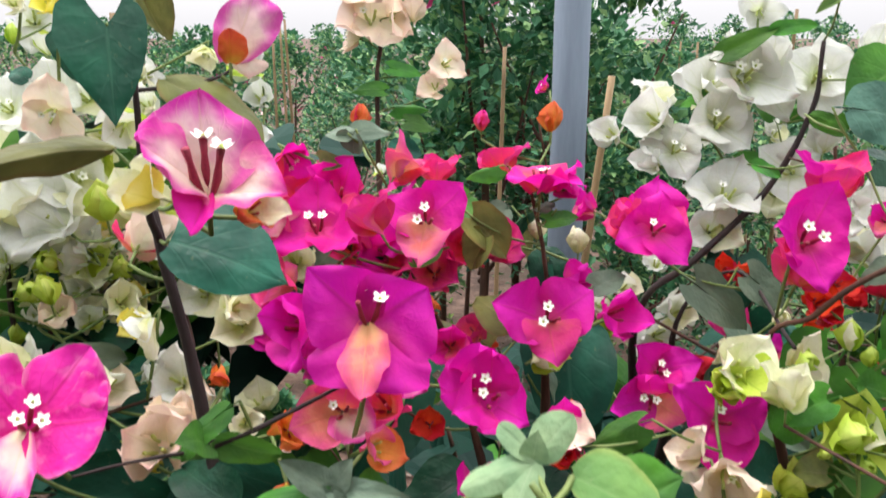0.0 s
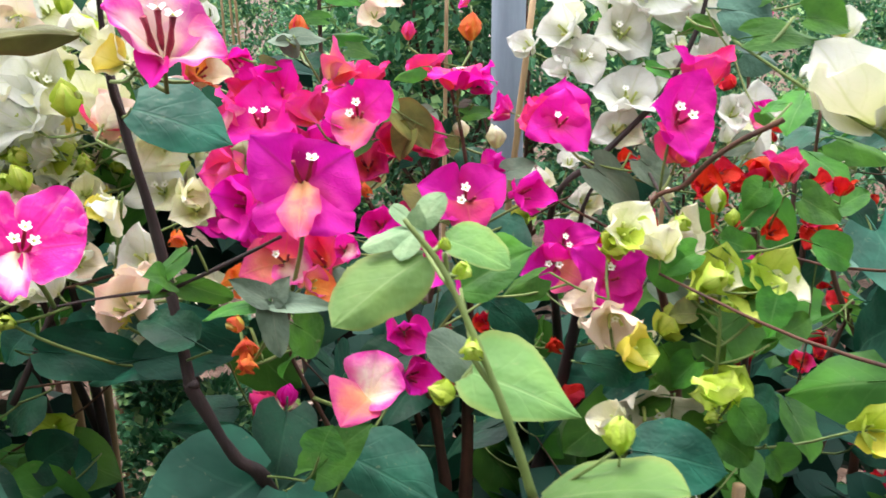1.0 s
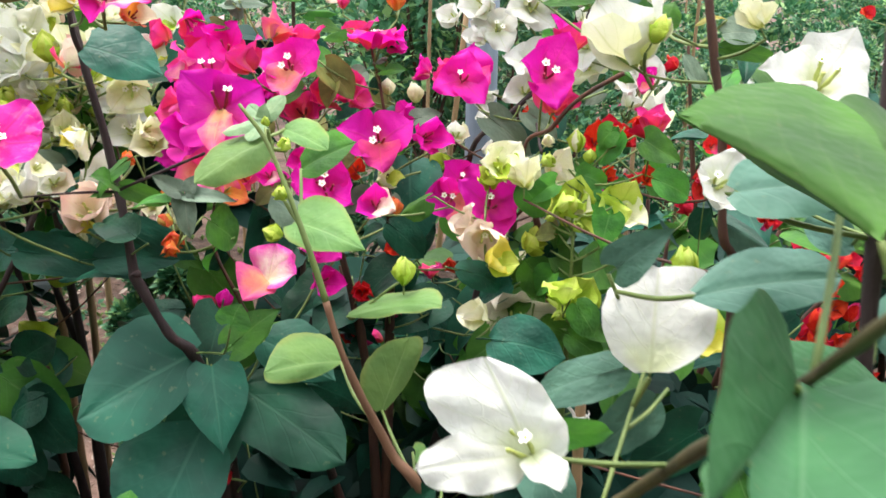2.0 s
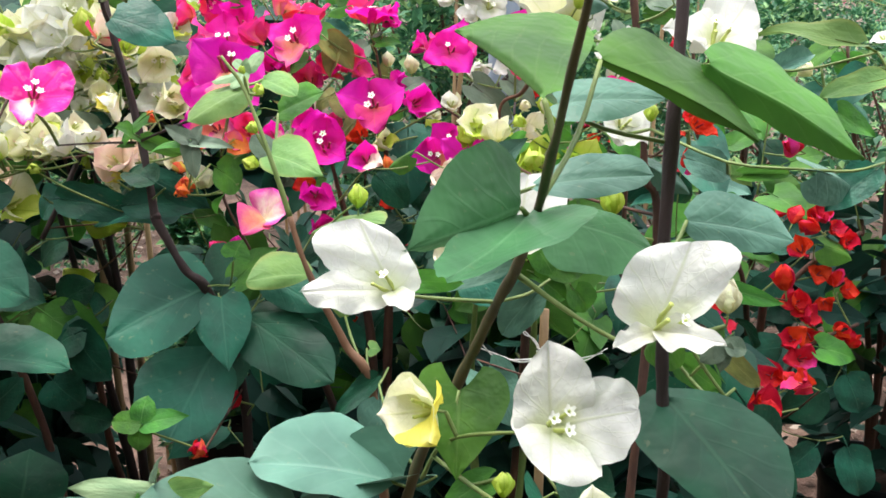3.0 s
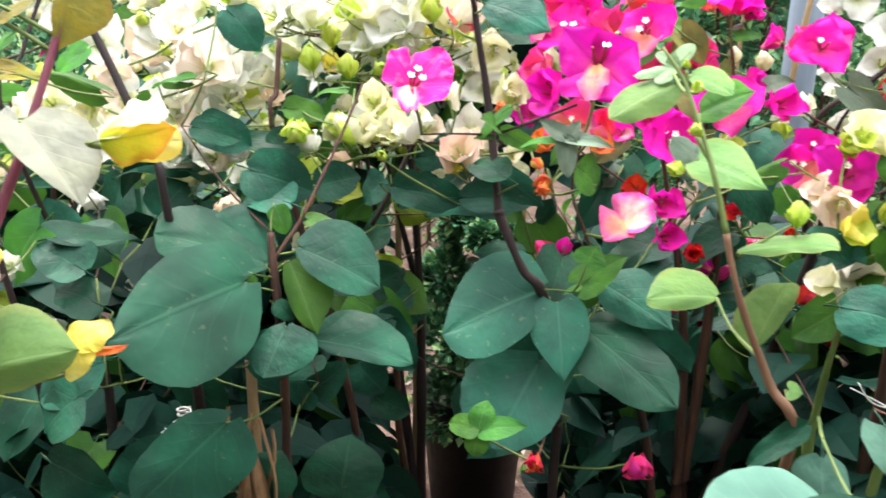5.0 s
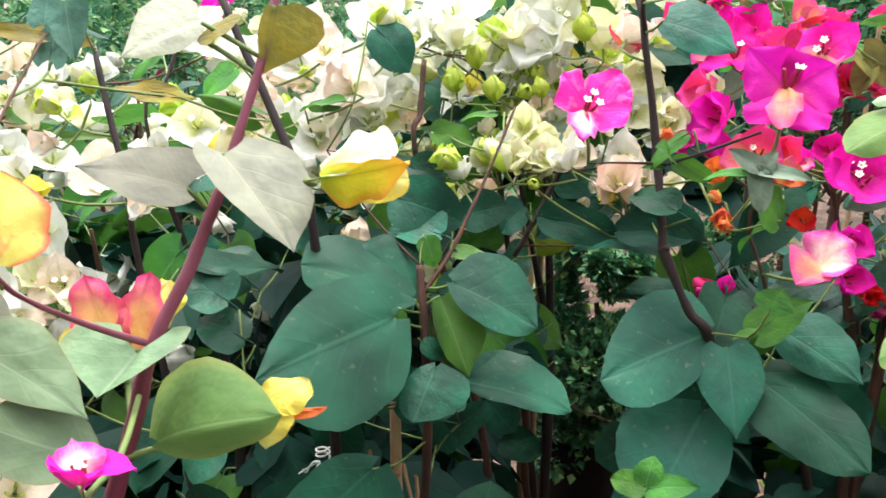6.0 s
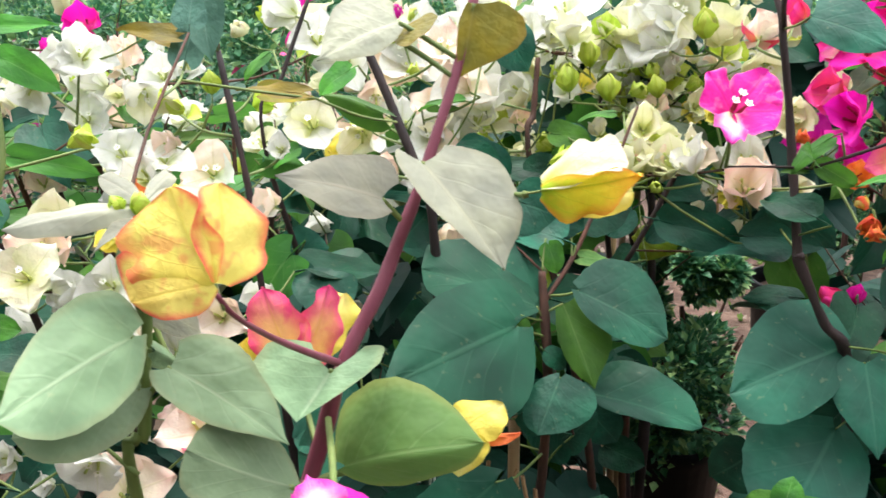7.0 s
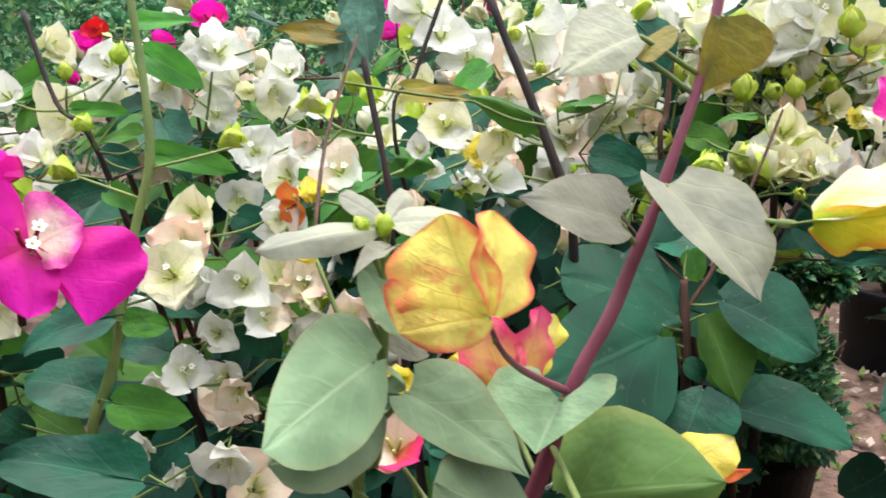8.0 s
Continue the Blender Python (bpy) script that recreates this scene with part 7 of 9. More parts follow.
leaf(scarlet, (0.553, 0.704, 0.520), (0.496, 0.698, 0.514), 0.0429, (0.090, -0.989, 0.120), "dark", 5)
leaf(scarlet, (0.611, 0.690, 0.466), (0.555, 0.677, 0.439), 0.0572, (0.144, -0.977, 0.155), "dark", 1)
leaf(scarlet, (0.639, 0.698, 0.486), (0.660, 0.684, 0.438), 0.0501, (-0.005, -0.959, 0.283), "dark", 3)
leaf(scarlet, (0.598, 0.667, 0.398), (0.556, 0.653, 0.364), 0.0429, (0.162, -0.967, 0.195), "dark", 1)
leaf(scarlet, (0.464, 0.764, 0.725), (0.514, 0.761, 0.704), 0.0429, (0.203, -0.758, 0.620), "teal", None)
leaf(scarlet, (0.563, 0.778, 0.745), (0.613, 0.785, 0.758), 0.0358, (-0.057, -0.760, 0.648), "green", None)
leaf(scarlet, (0.484, 0.779, 0.765), (0.527, 0.789, 0.786), 0.0286, (-0.113, -0.788, 0.606), "green", None)
leaf(scarlet, (0.641, 0.669, 0.398), (0.662, 0.651, 0.336), 0.0501, (0.007, -0.956, 0.293), "dark", 3)
flower(scarlet, (0.308, 0.266, 0.876), 0.019, (0.42, -0.85, -0.85), "red", "cup", 38)
flower(scarlet, (0.289, 0.261, 0.874), 0.016, (0.91, -0.34, 0.82), "red", "open", 46)
flower(scarlet, (0.307, 0.273, 0.845), 0.015, (0.12, -0.50, -0.33), "red/coral", "open", 114)
flower(scarlet, (0.306, 0.266, 0.850), 0.015, (-0.40, -0.93, -0.47), "red", "cup", 75)
flower(scarlet, (0.410, 0.440, 0.691), 0.026, (0.33, -0.57, -1.31), "red", "open", 85)
flower(scarlet, (0.395, 0.461, 0.674), 0.022, (-0.35, -0.40, 0.18), "red", "open", 100)
flower(scarlet, (0.487, 0.475, 0.585), 0.031, (-0.57, 0.09, 0.24), "red/coral", "cup", 54)
flower(scarlet, (0.432, 0.453, 0.557), 0.024, (-0.35, -0.26, 0.17), "red", "open", 7)
flower(scarlet, (0.443, 0.450, 0.542), 0.025, (0.15, 0.23, 0.07), "red", "open", 35)
flower(scarlet, (0.444, 0.437, 0.569), 0.024, (-0.19, -0.53, 0.70), "red", "cup", 7)
flower(scarlet, (0.426, 0.428, 0.552), 0.029, (0.13, -0.07, 0.79), "red/coral", "open", 36)
flower(scarlet, (0.445, 0.420, 0.542), 0.030, (-0.49, -0.11, 0.59), "red", "open", 116)

blushback = plant("bougainvillea with pale blush bracts beyond the magenta one", -0.070, 0.960)
stem(blushback, [(-0.062, 1.047, 1.087, 0.0027), (-0.074, 1.027, 1.004, 0.0027), (-0.077, 1.009, 0.933, 0.0032), (-0.070, 0.960, 0.600, 0.0043), (-0.070, 0.960, 0.100, 0.0051)], "bark")
flower(blushback, (-0.084, 1.015, 1.042), 0.0812, (0.000, -0.883, 0.470), "blush", "open", 0)
flower(blushback, (-0.106, 1.010, 1.020), 0.0519, (-0.913, -0.310, 0.265), "blush/cream", "open", 0)
flower(blushback, (-0.051, 1.016, 1.045), 0.0584, (0.913, -0.310, 0.265), "blush/pale", "open", 0)
flower(blushback, (-0.035, 1.018, 1.051), 0.0390, (0.000, -0.047, 0.999), "cream", "cup", 0)
flower(blushback, (0.004, 1.003, 0.990), 0.0487, (0.507, -0.779, 0.368), "blush", "open", 0)
flower(blushback, (-0.094, 1.023, 1.073), 0.0649, (0.000, -0.883, 0.470), "blush", "open", 0)
flower(blushback, (-0.009, 0.997, 0.966), 0.0325, (0.000, -0.921, -0.389), "blush", "cup", 0)
leaf(blushback, (-0.068, 0.995, 0.960), (-0.110, 0.997, 0.966), 0.0195, (0.062, -0.789, 0.611), "green", None)
leaf(blushback, (-0.055, 0.990, 0.941), (-0.012, 0.991, 0.944), 0.0208, (-0.031, -0.787, 0.617), "green", None)
leaf(blushback, (-0.061, 1.001, 0.985), (-0.022, 1.000, 0.979), 0.0234, (0.067, -0.790, 0.609), "green", None)
leaf(blushback, (-0.074, 0.984, 0.916), (-0.106, 0.981, 0.903), 0.0260, (-0.143, -0.809, 0.571), "dark", 5)
leaf(blushback, (-0.061, 0.979, 0.897), (-0.022, 0.978, 0.891), 0.0260, (0.067, -0.790, 0.609), "dark", 1)
leaf(blushback, (-0.042, 0.986, 0.925), (-0.003, 0.985, 0.919), 0.0260, (0.067, -0.790, 0.609), "green", None)

whiteleft = plant("bougainvillea with many white and lime bracts", -0.600, 0.120)
stem(whiteleft, [(-0.572, 0.123, 0.964, 0.0025), (-0.545, 0.102, 0.869, 0.0028), (-0.545, 0.084, 0.820, 0.0030), (-0.544, 0.053, 0.738, 0.0033), (-0.552, 0.037, 0.677, 0.0037), (-0.600, 0.100, 0.450, 0.0038), (-0.600, 0.120, 0.100, 0.0051)], "greenbark")
stem(whiteleft, [(-0.453, 0.198, 0.919, 0.0020), (-0.424, 0.182, 0.832, 0.0023), (-0.424, 0.186, 0.779, 0.0024), (-0.420, 0.220, 0.500, 0.0043), (-0.420, 0.220, 0.100, 0.0059)], "darkbark")
stem(whiteleft, [(-0.395, 0.257, 0.955, 0.0026), (-0.338, 0.248, 0.844, 0.0032), (-0.323, 0.246, 0.786, 0.0033), (-0.330, 0.280, 0.500, 0.0051), (-0.340, 0.290, 0.100, 0.0059)], "darkbark")
stem(whiteleft, [(-0.719, 0.151, 0.940, 0.0020), (-0.687, 0.145, 0.877, 0.0020), (-0.645, 0.149, 0.823, 0.0023), (-0.680, 0.250, 0.500, 0.0043), (-0.660, 0.250, 0.100, 0.0051)], "darkbark")
stem(whiteleft, [(-0.455, 0.306, 0.950, 0.0016), (-0.464, 0.280, 0.895, 0.0016), (-0.469, 0.259, 0.849, 0.0016), (-0.440, 0.300, 0.600, 0.0043), (-0.420, 0.220, 0.300, 0.0051)], "darkbark")
stem(whiteleft, [(-0.314, 0.417, 0.902, 0.0021), (-0.312, 0.403, 0.861, 0.0024), (-0.306, 0.387, 0.811, 0.0024), (-0.250, 0.420, 0.500, 0.0043), (-0.260, 0.420, 0.100, 0.0051)], "bark")
flower(whiteleft, (-0.522, 0.086, 0.792), 0.0413, (0.422, -0.733, 0.534), "pale", "open", 40)
flower(whiteleft, (-0.571, 0.058, 0.857), 0.0225, (0.468, -0.824, -0.319), "lime", "bud", 0)
flower(whiteleft, (-0.488, 0.113, 0.874), 0.0215, (0.468, -0.824, -0.319), "lime", "bud", 0)
flower(whiteleft, (-0.482, 0.181, 0.887), 0.0273, (0.468, -0.824, -0.319), "lime/pale", "bud", 0)
flower(whiteleft, (-0.461, 0.198, 0.899), 0.0164, (-0.009, 0.026, 1.000), "lime", "bud", 0)
flower(whiteleft, (-0.630, 0.244, 0.859), 0.0405, (0.422, -0.733, 0.534), "white", "open", 0)
flower(whiteleft, (-0.557, 0.207, 0.843), 0.0411, (0.422, -0.733, 0.534), "white", "open", 30)
flower(whiteleft, (-0.538, 0.228, 0.839), 0.0417, (0.300, -0.518, 0.801), "white", "open", 0)
flower(whiteleft, (-0.525, 0.265, 0.820), 0.0481, (0.422, -0.733, 0.534), "cream/white", "open", 0)
flower(whiteleft, (-0.589, 0.214, 0.912), 0.0452, (0.814, -0.399, 0.422), "white", "open", 0)
flower(whiteleft, (-0.605, 0.205, 0.910), 0.0288, (-0.067, -0.901, 0.428), "white", "cup", 0)
flower(whiteleft, (-0.685, 0.192, 0.901), 0.0366, (0.422, -0.733, 0.534), "white", "open", 20)
flower(whiteleft, (-0.653, 0.216, 0.884), 0.0372, (0.468, -0.824, -0.319), "white", "open", 20)
flower(whiteleft, (-0.597, 0.298, 0.889), 0.0417, (0.422, -0.733, 0.534), "white", "open", 0)
flower(whiteleft, (-0.559, 0.145, 0.812), 0.0288, (0.422, -0.733, 0.534), "pale", "cup", 10)
flower(whiteleft, (-0.429, 0.264, 0.864), 0.0437, (0.422, -0.733, 0.534), "pale/white", "open", 20)
flower(whiteleft, (-0.371, 0.236, 0.864), 0.0346, (0.468, -0.824, -0.319), "pale", "open", 0)
flower(whiteleft, (-0.387, 0.235, 0.853), 0.0223, (0.468, -0.824, -0.319), "yellow", "cup", 0)
flower(whiteleft, (-0.362, 0.321, 0.848), 0.0411, (0.422, -0.733, 0.534), "white/blush", "open", 0)
flower(whiteleft, (-0.402, 0.309, 0.878), 0.0370, (0.468, -0.824, -0.319), "blush/white", "open", 0)
flower(whiteleft, (-0.503, 0.386, 0.915), 0.0525, (0.422, -0.733, 0.534), "white", "open", 0)
flower(whiteleft, (-0.480, 0.393, 0.897), 0.0477, (0.422, -0.733, 0.534), "white", "open", 40)
flower(whiteleft, (-0.354, 0.326, 0.916), 0.0398, (0.422, -0.733, 0.534), "blush", "open", 20)
flower(whiteleft, (-0.364, 0.381, 0.882), 0.0350, (0.468, -0.824, -0.319), "white/cream", "cup", 0)
flower(whiteleft, (-0.562, 0.126, 0.700), 0.0378, (0.814, -0.399, 0.422), "white", "open", 0)
flower(whiteleft, (-0.536, 0.162, 0.759), 0.0437, (0.422, -0.733, 0.534), "white", "open", 10)
flower(whiteleft, (-0.519, 0.164, 0.736), 0.0358, (0.814, -0.399, 0.422), "white/cream", "open", 0)
flower(whiteleft, (-0.511, 0.199, 0.752), 0.0390, (0.422, -0.733, 0.534), "cream/blush", "open", 0)
flower(whiteleft, (-0.528, 0.139, 0.683), 0.0358, (0.468, -0.824, -0.319), "cream", "open", 0)
flower(whiteleft, (-0.515, 0.109, 0.651), 0.0500, (0.468, -0.824, -0.319), "white", "open", 60)
flower(whiteleft, (-0.578, 0.111, 0.687), 0.0239, (0.468, -0.824, -0.319), "white", "cup", 0)
flower(whiteleft, (-0.467, 0.193, 0.736), 0.0318, (0.468, -0.824, -0.319), "cream", "cup", 0)
flower(whiteleft, (-0.548, 0.143, 0.725), 0.0278, (0.468, -0.824, -0.319), "white", "cup", 0)
flower(whiteleft, (-0.332, 0.047, 0.785), 0.0159, (0.468, -0.824, -0.319), "yellow", "cup", 0)
flower(whiteleft, (-0.450, 0.119, 0.834), 0.0298, (-0.240, -0.858, -0.455), "orange/cream", "open", 0)
flower(whiteleft, (-0.443, 0.127, 0.845), 0.0182, (-0.009, 0.026, 1.000), "yellow", "cup", 0)
flower(whiteleft, (-0.233, 0.366, 0.838), 0.0318, (-0.440, -0.225, 0.869), "lime/pale", "bud", 0)
flower(whiteleft, (-0.192, 0.458, 0.825), 0.0306, (0.468, -0.824, -0.319), "white/cream", "cup", 0)
flower(whiteleft, (-0.249, 0.491, 0.871), 0.0223, (0.468, -0.824, -0.319), "lime", "bud", 0)
flower(whiteleft, (-0.234, 0.495, 0.858), 0.0232, (0.468, -0.824, -0.319), "blush", "cup", 0)
flower(whiteleft, (-0.211, 0.538, 0.873), 0.0215, (0.468, -0.824, -0.319), "lime", "bud", 0)
flower(whiteleft, (-0.202, 0.513, 0.858), 0.0278, (0.468, -0.824, -0.319), "pale", "cup", 0)
flower(whiteleft, (-0.290, 0.470, 0.876), 0.0232, (0.468, -0.824, -0.319), "yellow/cream", "cup", 0)
flower(whiteleft, (-0.333, 0.434, 0.848), 0.0232, (0.468, -0.824, -0.319), "blush", "cup", 0)
flower(whiteleft, (-0.320, 0.355, 0.938), 0.0278, (0.468, -0.824, -0.319), "lime/pale", "bud", 0)
flower(whiteleft, (-0.432, 0.434, 0.933), 0.0215, (0.468, -0.824, -0.319), "lime", "bud", 0)
flower(whiteleft, (-0.450, 0.417, 0.915), 0.0191, (0.468, -0.824, -0.319), "lime", "bud", 0)
flower(whiteleft, (-0.418, 0.401, 0.890), 0.0162, (0.468, -0.824, -0.319), "lime", "bud", 0)
flower(whiteleft, (-0.261, 0.562, 0.916), 0.0273, (0.468, -0.824, -0.319), "pale", "cup", 0)
flower(whiteleft, (-0.218, 0.588, 0.921), 0.0273, (0.468, -0.824, -0.319), "lime/pale", "bud", 0)
flower(whiteleft, (-0.637, 0.163, 0.912), 0.0167, (-0.009, 0.026, 1.000), "lime", "bud", 0)
flower(whiteleft, (-0.668, 0.141, 0.901), 0.0151, (-0.009, 0.026, 1.000), "lime", "bud", 0)
flower(whiteleft, (-0.634, 0.124, 0.869), 0.0184, (0.422, -0.733, 0.534), "lime", "bud", 0)
flower(whiteleft, (-0.675, 0.293, 0.930), 0.0334, (0.422, -0.733, 0.534), "magenta/coral", "cup", 0)
flower(whiteleft, (-0.826, 0.299, 0.916), 0.0239, (0.422, -0.733, 0.534), "red", "cup", 0)
flower(whiteleft, (-0.701, 0.116, 0.884), 0.0358, (0.422, -0.733, 0.534), "white", "open", 0)
flower(whiteleft, (-0.595, 0.247, 0.879), 0.0175, (0.468, -0.824, -0.319), "pale", "cup", 0)
flower(whiteleft, (-0.581, 0.094, 0.646), 0.0239, (0.468, -0.824, -0.319), "white", "cup", 0)
flower(whiteleft, (-0.408, 0.111, 0.749), 0.0166, (0.468, -0.824, -0.319), "coral", "cup", 0)
flower(whiteleft, (-0.456, 0.227, 0.743), 0.0246, (0.422, -0.733, 0.534), "white", "cup", 0)
flower(whiteleft, (-0.464, 0.300, 0.820), 0.0219, (0.422, -0.733, 0.534), "white", "cup", 0)
flower(whiteleft, (-0.563, 0.018, 0.866), 0.0244, (-0.648, -0.703, 0.293), "magenta", "cup", 0)
leaf(whiteleft, (-0.468, 0.002, 0.712), (-0.541, -0.035, 0.727), 0.0388, (0.387, -0.457, 0.801), "dark", 3)
leaf(whiteleft, (-0.535, 0.048, 0.775), (-0.586, 0.013, 0.761), 0.0348, (0.179, -0.583, 0.793), "dark", 1)
leaf(whiteleft, (-0.525, 0.036, 0.727), (-0.484, 0.056, 0.718), 0.0265, (0.470, -0.731, 0.495), "green", None)
leaf(whiteleft, (-0.582, 0.136, 0.918), (-0.544, 0.150, 0.897), 0.0226, (0.512, -0.733, 0.448), "green", None)
leaf(whiteleft, (-0.628, 0.176, 0.933), (-0.592, 0.197, 0.933), 0.0167, (0.430, -0.747, 0.507), "green", None)
leaf(whiteleft, (-0.525, 0.053, 0.772), (-0.503, 0.064, 0.770), 0.0182, (0.442, -0.741, 0.506), "green", None)
leaf(whiteleft, (-0.568, 0.064, 0.707), (-0.621, 0.040, 0.725), 0.0437, (0.452, -0.436, 0.778), "dark", 1)
leaf(whiteleft, (-0.569, 0.155, 0.789), (-0.611, 0.134, 0.797), 0.0179, (0.379, -0.461, 0.803), "dark", 1)
leaf(whiteleft, (-0.590, 0.142, 0.850), (-0.538, 0.168, 0.839), 0.0192, (0.467, -0.732, 0.497), "green", None)
leaf(whiteleft, (-0.625, 0.134, 0.820), (-0.606, 0.141, 0.808), 0.0179, (0.517, -0.736, 0.437), "green", None)
leaf(whiteleft, (-0.546, 0.169, 0.728), (-0.516, 0.175, 0.697), 0.0288, (0.514, -0.778, 0.361), "dark", 5)
leaf(whiteleft, (-0.589, 0.136, 0.705), (-0.626, 0.118, 0.713), 0.0329, (0.396, -0.454, 0.798), "dark", 1)
leaf(whiteleft, (-0.467, 0.256, 0.837), (-0.438, 0.271, 0.833), 0.0246, (0.453, -0.736, 0.503), "green", None)
leaf(whiteleft, (-0.430, 0.214, 0.893), (-0.398, 0.231, 0.891), 0.0164, (0.439, -0.742, 0.506), "olive", None)
leaf(whiteleft, (-0.532, 0.228, 0.925), (-0.499, 0.247, 0.924), 0.0179, (0.430, -0.747, 0.507), "olive", None)
leaf(whiteleft, (-0.404, 0.130, 0.952), (-0.396, 0.122, 0.921), 0.0253, (0.323, -0.899, 0.295), "teal", None)
leaf(whiteleft, (-0.411, 0.289, 0.901), (-0.429, 0.272, 0.886), 0.0239, (0.072, -0.720, 0.690), "green", None)
leaf(whiteleft, (-0.358, 0.308, 0.875), (-0.338, 0.321, 0.876), 0.0099, (0.415, -0.757, 0.505), "green", None)
leaf(whiteleft, (-0.343, 0.328, 0.840), (-0.305, 0.344, 0.824), 0.0349, (0.498, -0.728, 0.471), "dark", 3)
leaf(whiteleft, (-0.302, 0.367, 0.816), (-0.278, 0.385, 0.828), 0.0297, (0.377, -0.800, 0.467), "dark", 5)
leaf(whiteleft, (-0.284, 0.366, 0.851), (-0.255, 0.382, 0.847), 0.0226, (0.453, -0.736, 0.503), "green", None)
leaf(whiteleft, (-0.218, 0.450, 0.843), (-0.183, 0.468, 0.839), 0.0197, (0.451, -0.737, 0.504), "grey", None)
leaf(whiteleft, (-0.341, 0.277, 0.765), (-0.315, 0.287, 0.754), 0.0278, (0.501, -0.729, 0.466), "dark", 3)
leaf(whiteleft, (-0.447, 0.271, 0.845), (-0.466, 0.255, 0.833), 0.0205, (0.100, -0.671, 0.735), "green", None)
leaf(whiteleft, (-0.658, 0.136, 0.875), (-0.624, 0.156, 0.874), 0.0119, (0.430, -0.747, 0.507), "green", None)
leaf(whiteleft, (-0.614, 0.156, 0.859), (-0.641, 0.138, 0.854), 0.0159, (0.202, -0.563, 0.801), "green", None)
leaf(whiteleft, (-0.698, 0.102, 0.843), (-0.666, 0.118, 0.839), 0.0199, (0.451, -0.737, 0.504), "dark", 5)
leaf(whiteleft, (-0.680, 0.094, 0.797), (-0.664, 0.114, 0.824), 0.0239, (0.414, -0.837, 0.359), "green", None)
leaf(whiteleft, (-0.676, 0.125, 0.807), (-0.646, 0.147, 0.819), 0.0246, (0.383, -0.789, 0.481), "dark", 3)
leaf(whiteleft, (-0.626, 0.026, 0.694), (-0.605, 0.033, 0.680), 0.0255, (0.520, -0.740, 0.426), "dark", 1)
leaf(whiteleft, (-0.602, 0.176, 0.733), (-0.578, 0.185, 0.721), 0.0215, (0.509, -0.731, 0.454), "dark", 5)
leaf(whiteleft, (-0.687, 0.178, 0.834), (-0.658, 0.189, 0.821), 0.0219, (0.501, -0.729, 0.466), "dark", 1)
leaf(whiteleft, (-0.507, 0.216, 0.857), (-0.480, 0.233, 0.858), 0.0080, (0.419, -0.754, 0.506), "young", None)
leaf(whiteleft, (-0.595, 0.264, 0.859), (-0.612, 0.259, 0.872), 0.0180, (0.612, -0.428, 0.665), "green", None)
leaf(whiteleft, (-0.501, 0.312, 0.907), (-0.517, 0.296, 0.891), 0.0131, (0.060, -0.753, 0.655), "green", None)
leaf(whiteleft, (-0.588, 0.216, 0.788), (-0.559, 0.227, 0.771), 0.0262, (0.515, -0.734, 0.442), "dark", 1)
leaf(whiteleft, (-0.597, 0.150, 0.626), (-0.622, 0.124, 0.597), 0.0350, (0.430, -0.830, 0.356), "dark", 1)
flower(whiteleft, (-0.434, 0.422, 0.896), 0.0568, (0.163, -0.828, 0.537), "white/blush", "open", 0)
flower(whiteleft, (-0.393, 0.427, 0.887), 0.0517, (0.163, -0.828, 0.537), "white", "open", 0)
flower(whiteleft, (-0.422, 0.385, 0.845), 0.0504, (0.163, -0.828, 0.537), "white", "open", 0)
flower(whiteleft, (-0.382, 0.390, 0.836), 0.0554, (0.163, -0.828, 0.537), "white", "open", 0)
flower(whiteleft, (-0.386, 0.359, 0.811), 0.0392, (0.187, -0.930, -0.316), "white", "cup", 0)
flower(whiteleft, (-0.357, 0.363, 0.807), 0.0343, (0.187, -0.930, -0.316), "white/cream", "cup", 0)
flower(whiteleft, (-0.383, 0.513, 0.915), 0.0451, (0.163, -0.828, 0.537), "white", "cup", 0)
flower(whiteleft, (-0.328, 0.524, 0.913), 0.0338, (0.187, -0.930, -0.316), "lime/pale", "bud", 0)
flower(whiteleft, (-0.261, 0.329, 0.839), 0.0279, (0.187, -0.930, -0.316), "lime", "bud", 0)
flower(whiteleft, (-0.244, 0.376, 0.841), 0.0229, (0.187, -0.930, -0.316), "lime", "bud", 0)
flower(whiteleft, (-0.284, 0.532, 0.913), 0.0507, (0.187, -0.930, -0.316), "pale/lime", "open", 0)
flower(whiteleft, (-0.306, 0.462, 0.878), 0.0212, (0.187, -0.930, -0.316), "lime", "bud", 0)
flower(whiteleft, (-0.239, 0.500, 0.887), 0.0217, (0.187, -0.930, -0.316), "lime", "bud", 0)
flower(whiteleft, (-0.155, 0.549, 0.887), 0.0507, (0.187, -0.930, -0.316), "pale", "open", 0)
flower(whiteleft, (-0.122, 0.490, 0.851), 0.0318, (0.187, -0.930, -0.316), "pale", "cup", 0)
flower(whiteleft, (-0.182, 0.479, 0.856), 0.0239, (0.187, -0.930, -0.316), "yellow/pale", "cup", 0)
flower(whiteleft, (-0.143, 0.431, 0.818), 0.0201, (0.187, -0.930, -0.316), "cream", "cup", 0)
flower(whiteleft, (-0.165, 0.461, 0.793), 0.0186, (0.187, -0.930, -0.316), "yellow", "cup", 0)
flower(whiteleft, (-0.354, 0.631, 0.905), 0.0567, (0.062, -0.945, -0.322), "pale/white", "cup", 0)
flower(whiteleft, (-0.310, 0.635, 0.908), 0.0504, (0.062, -0.945, -0.322), "pale", "cup", 0)
flower(whiteleft, (-0.379, 0.629, 0.902), 0.0504, (0.062, -0.945, -0.322), "white/pale", "cup", 0)
flower(whiteleft, (-0.273, 0.596, 0.878), 0.0213, (0.062, -0.945, -0.322), "lime", "bud", 0)
flower(whiteleft, (-0.347, 0.568, 0.872), 0.0239, (0.001, 0.024, 1.000), "lime", "bud", 0)
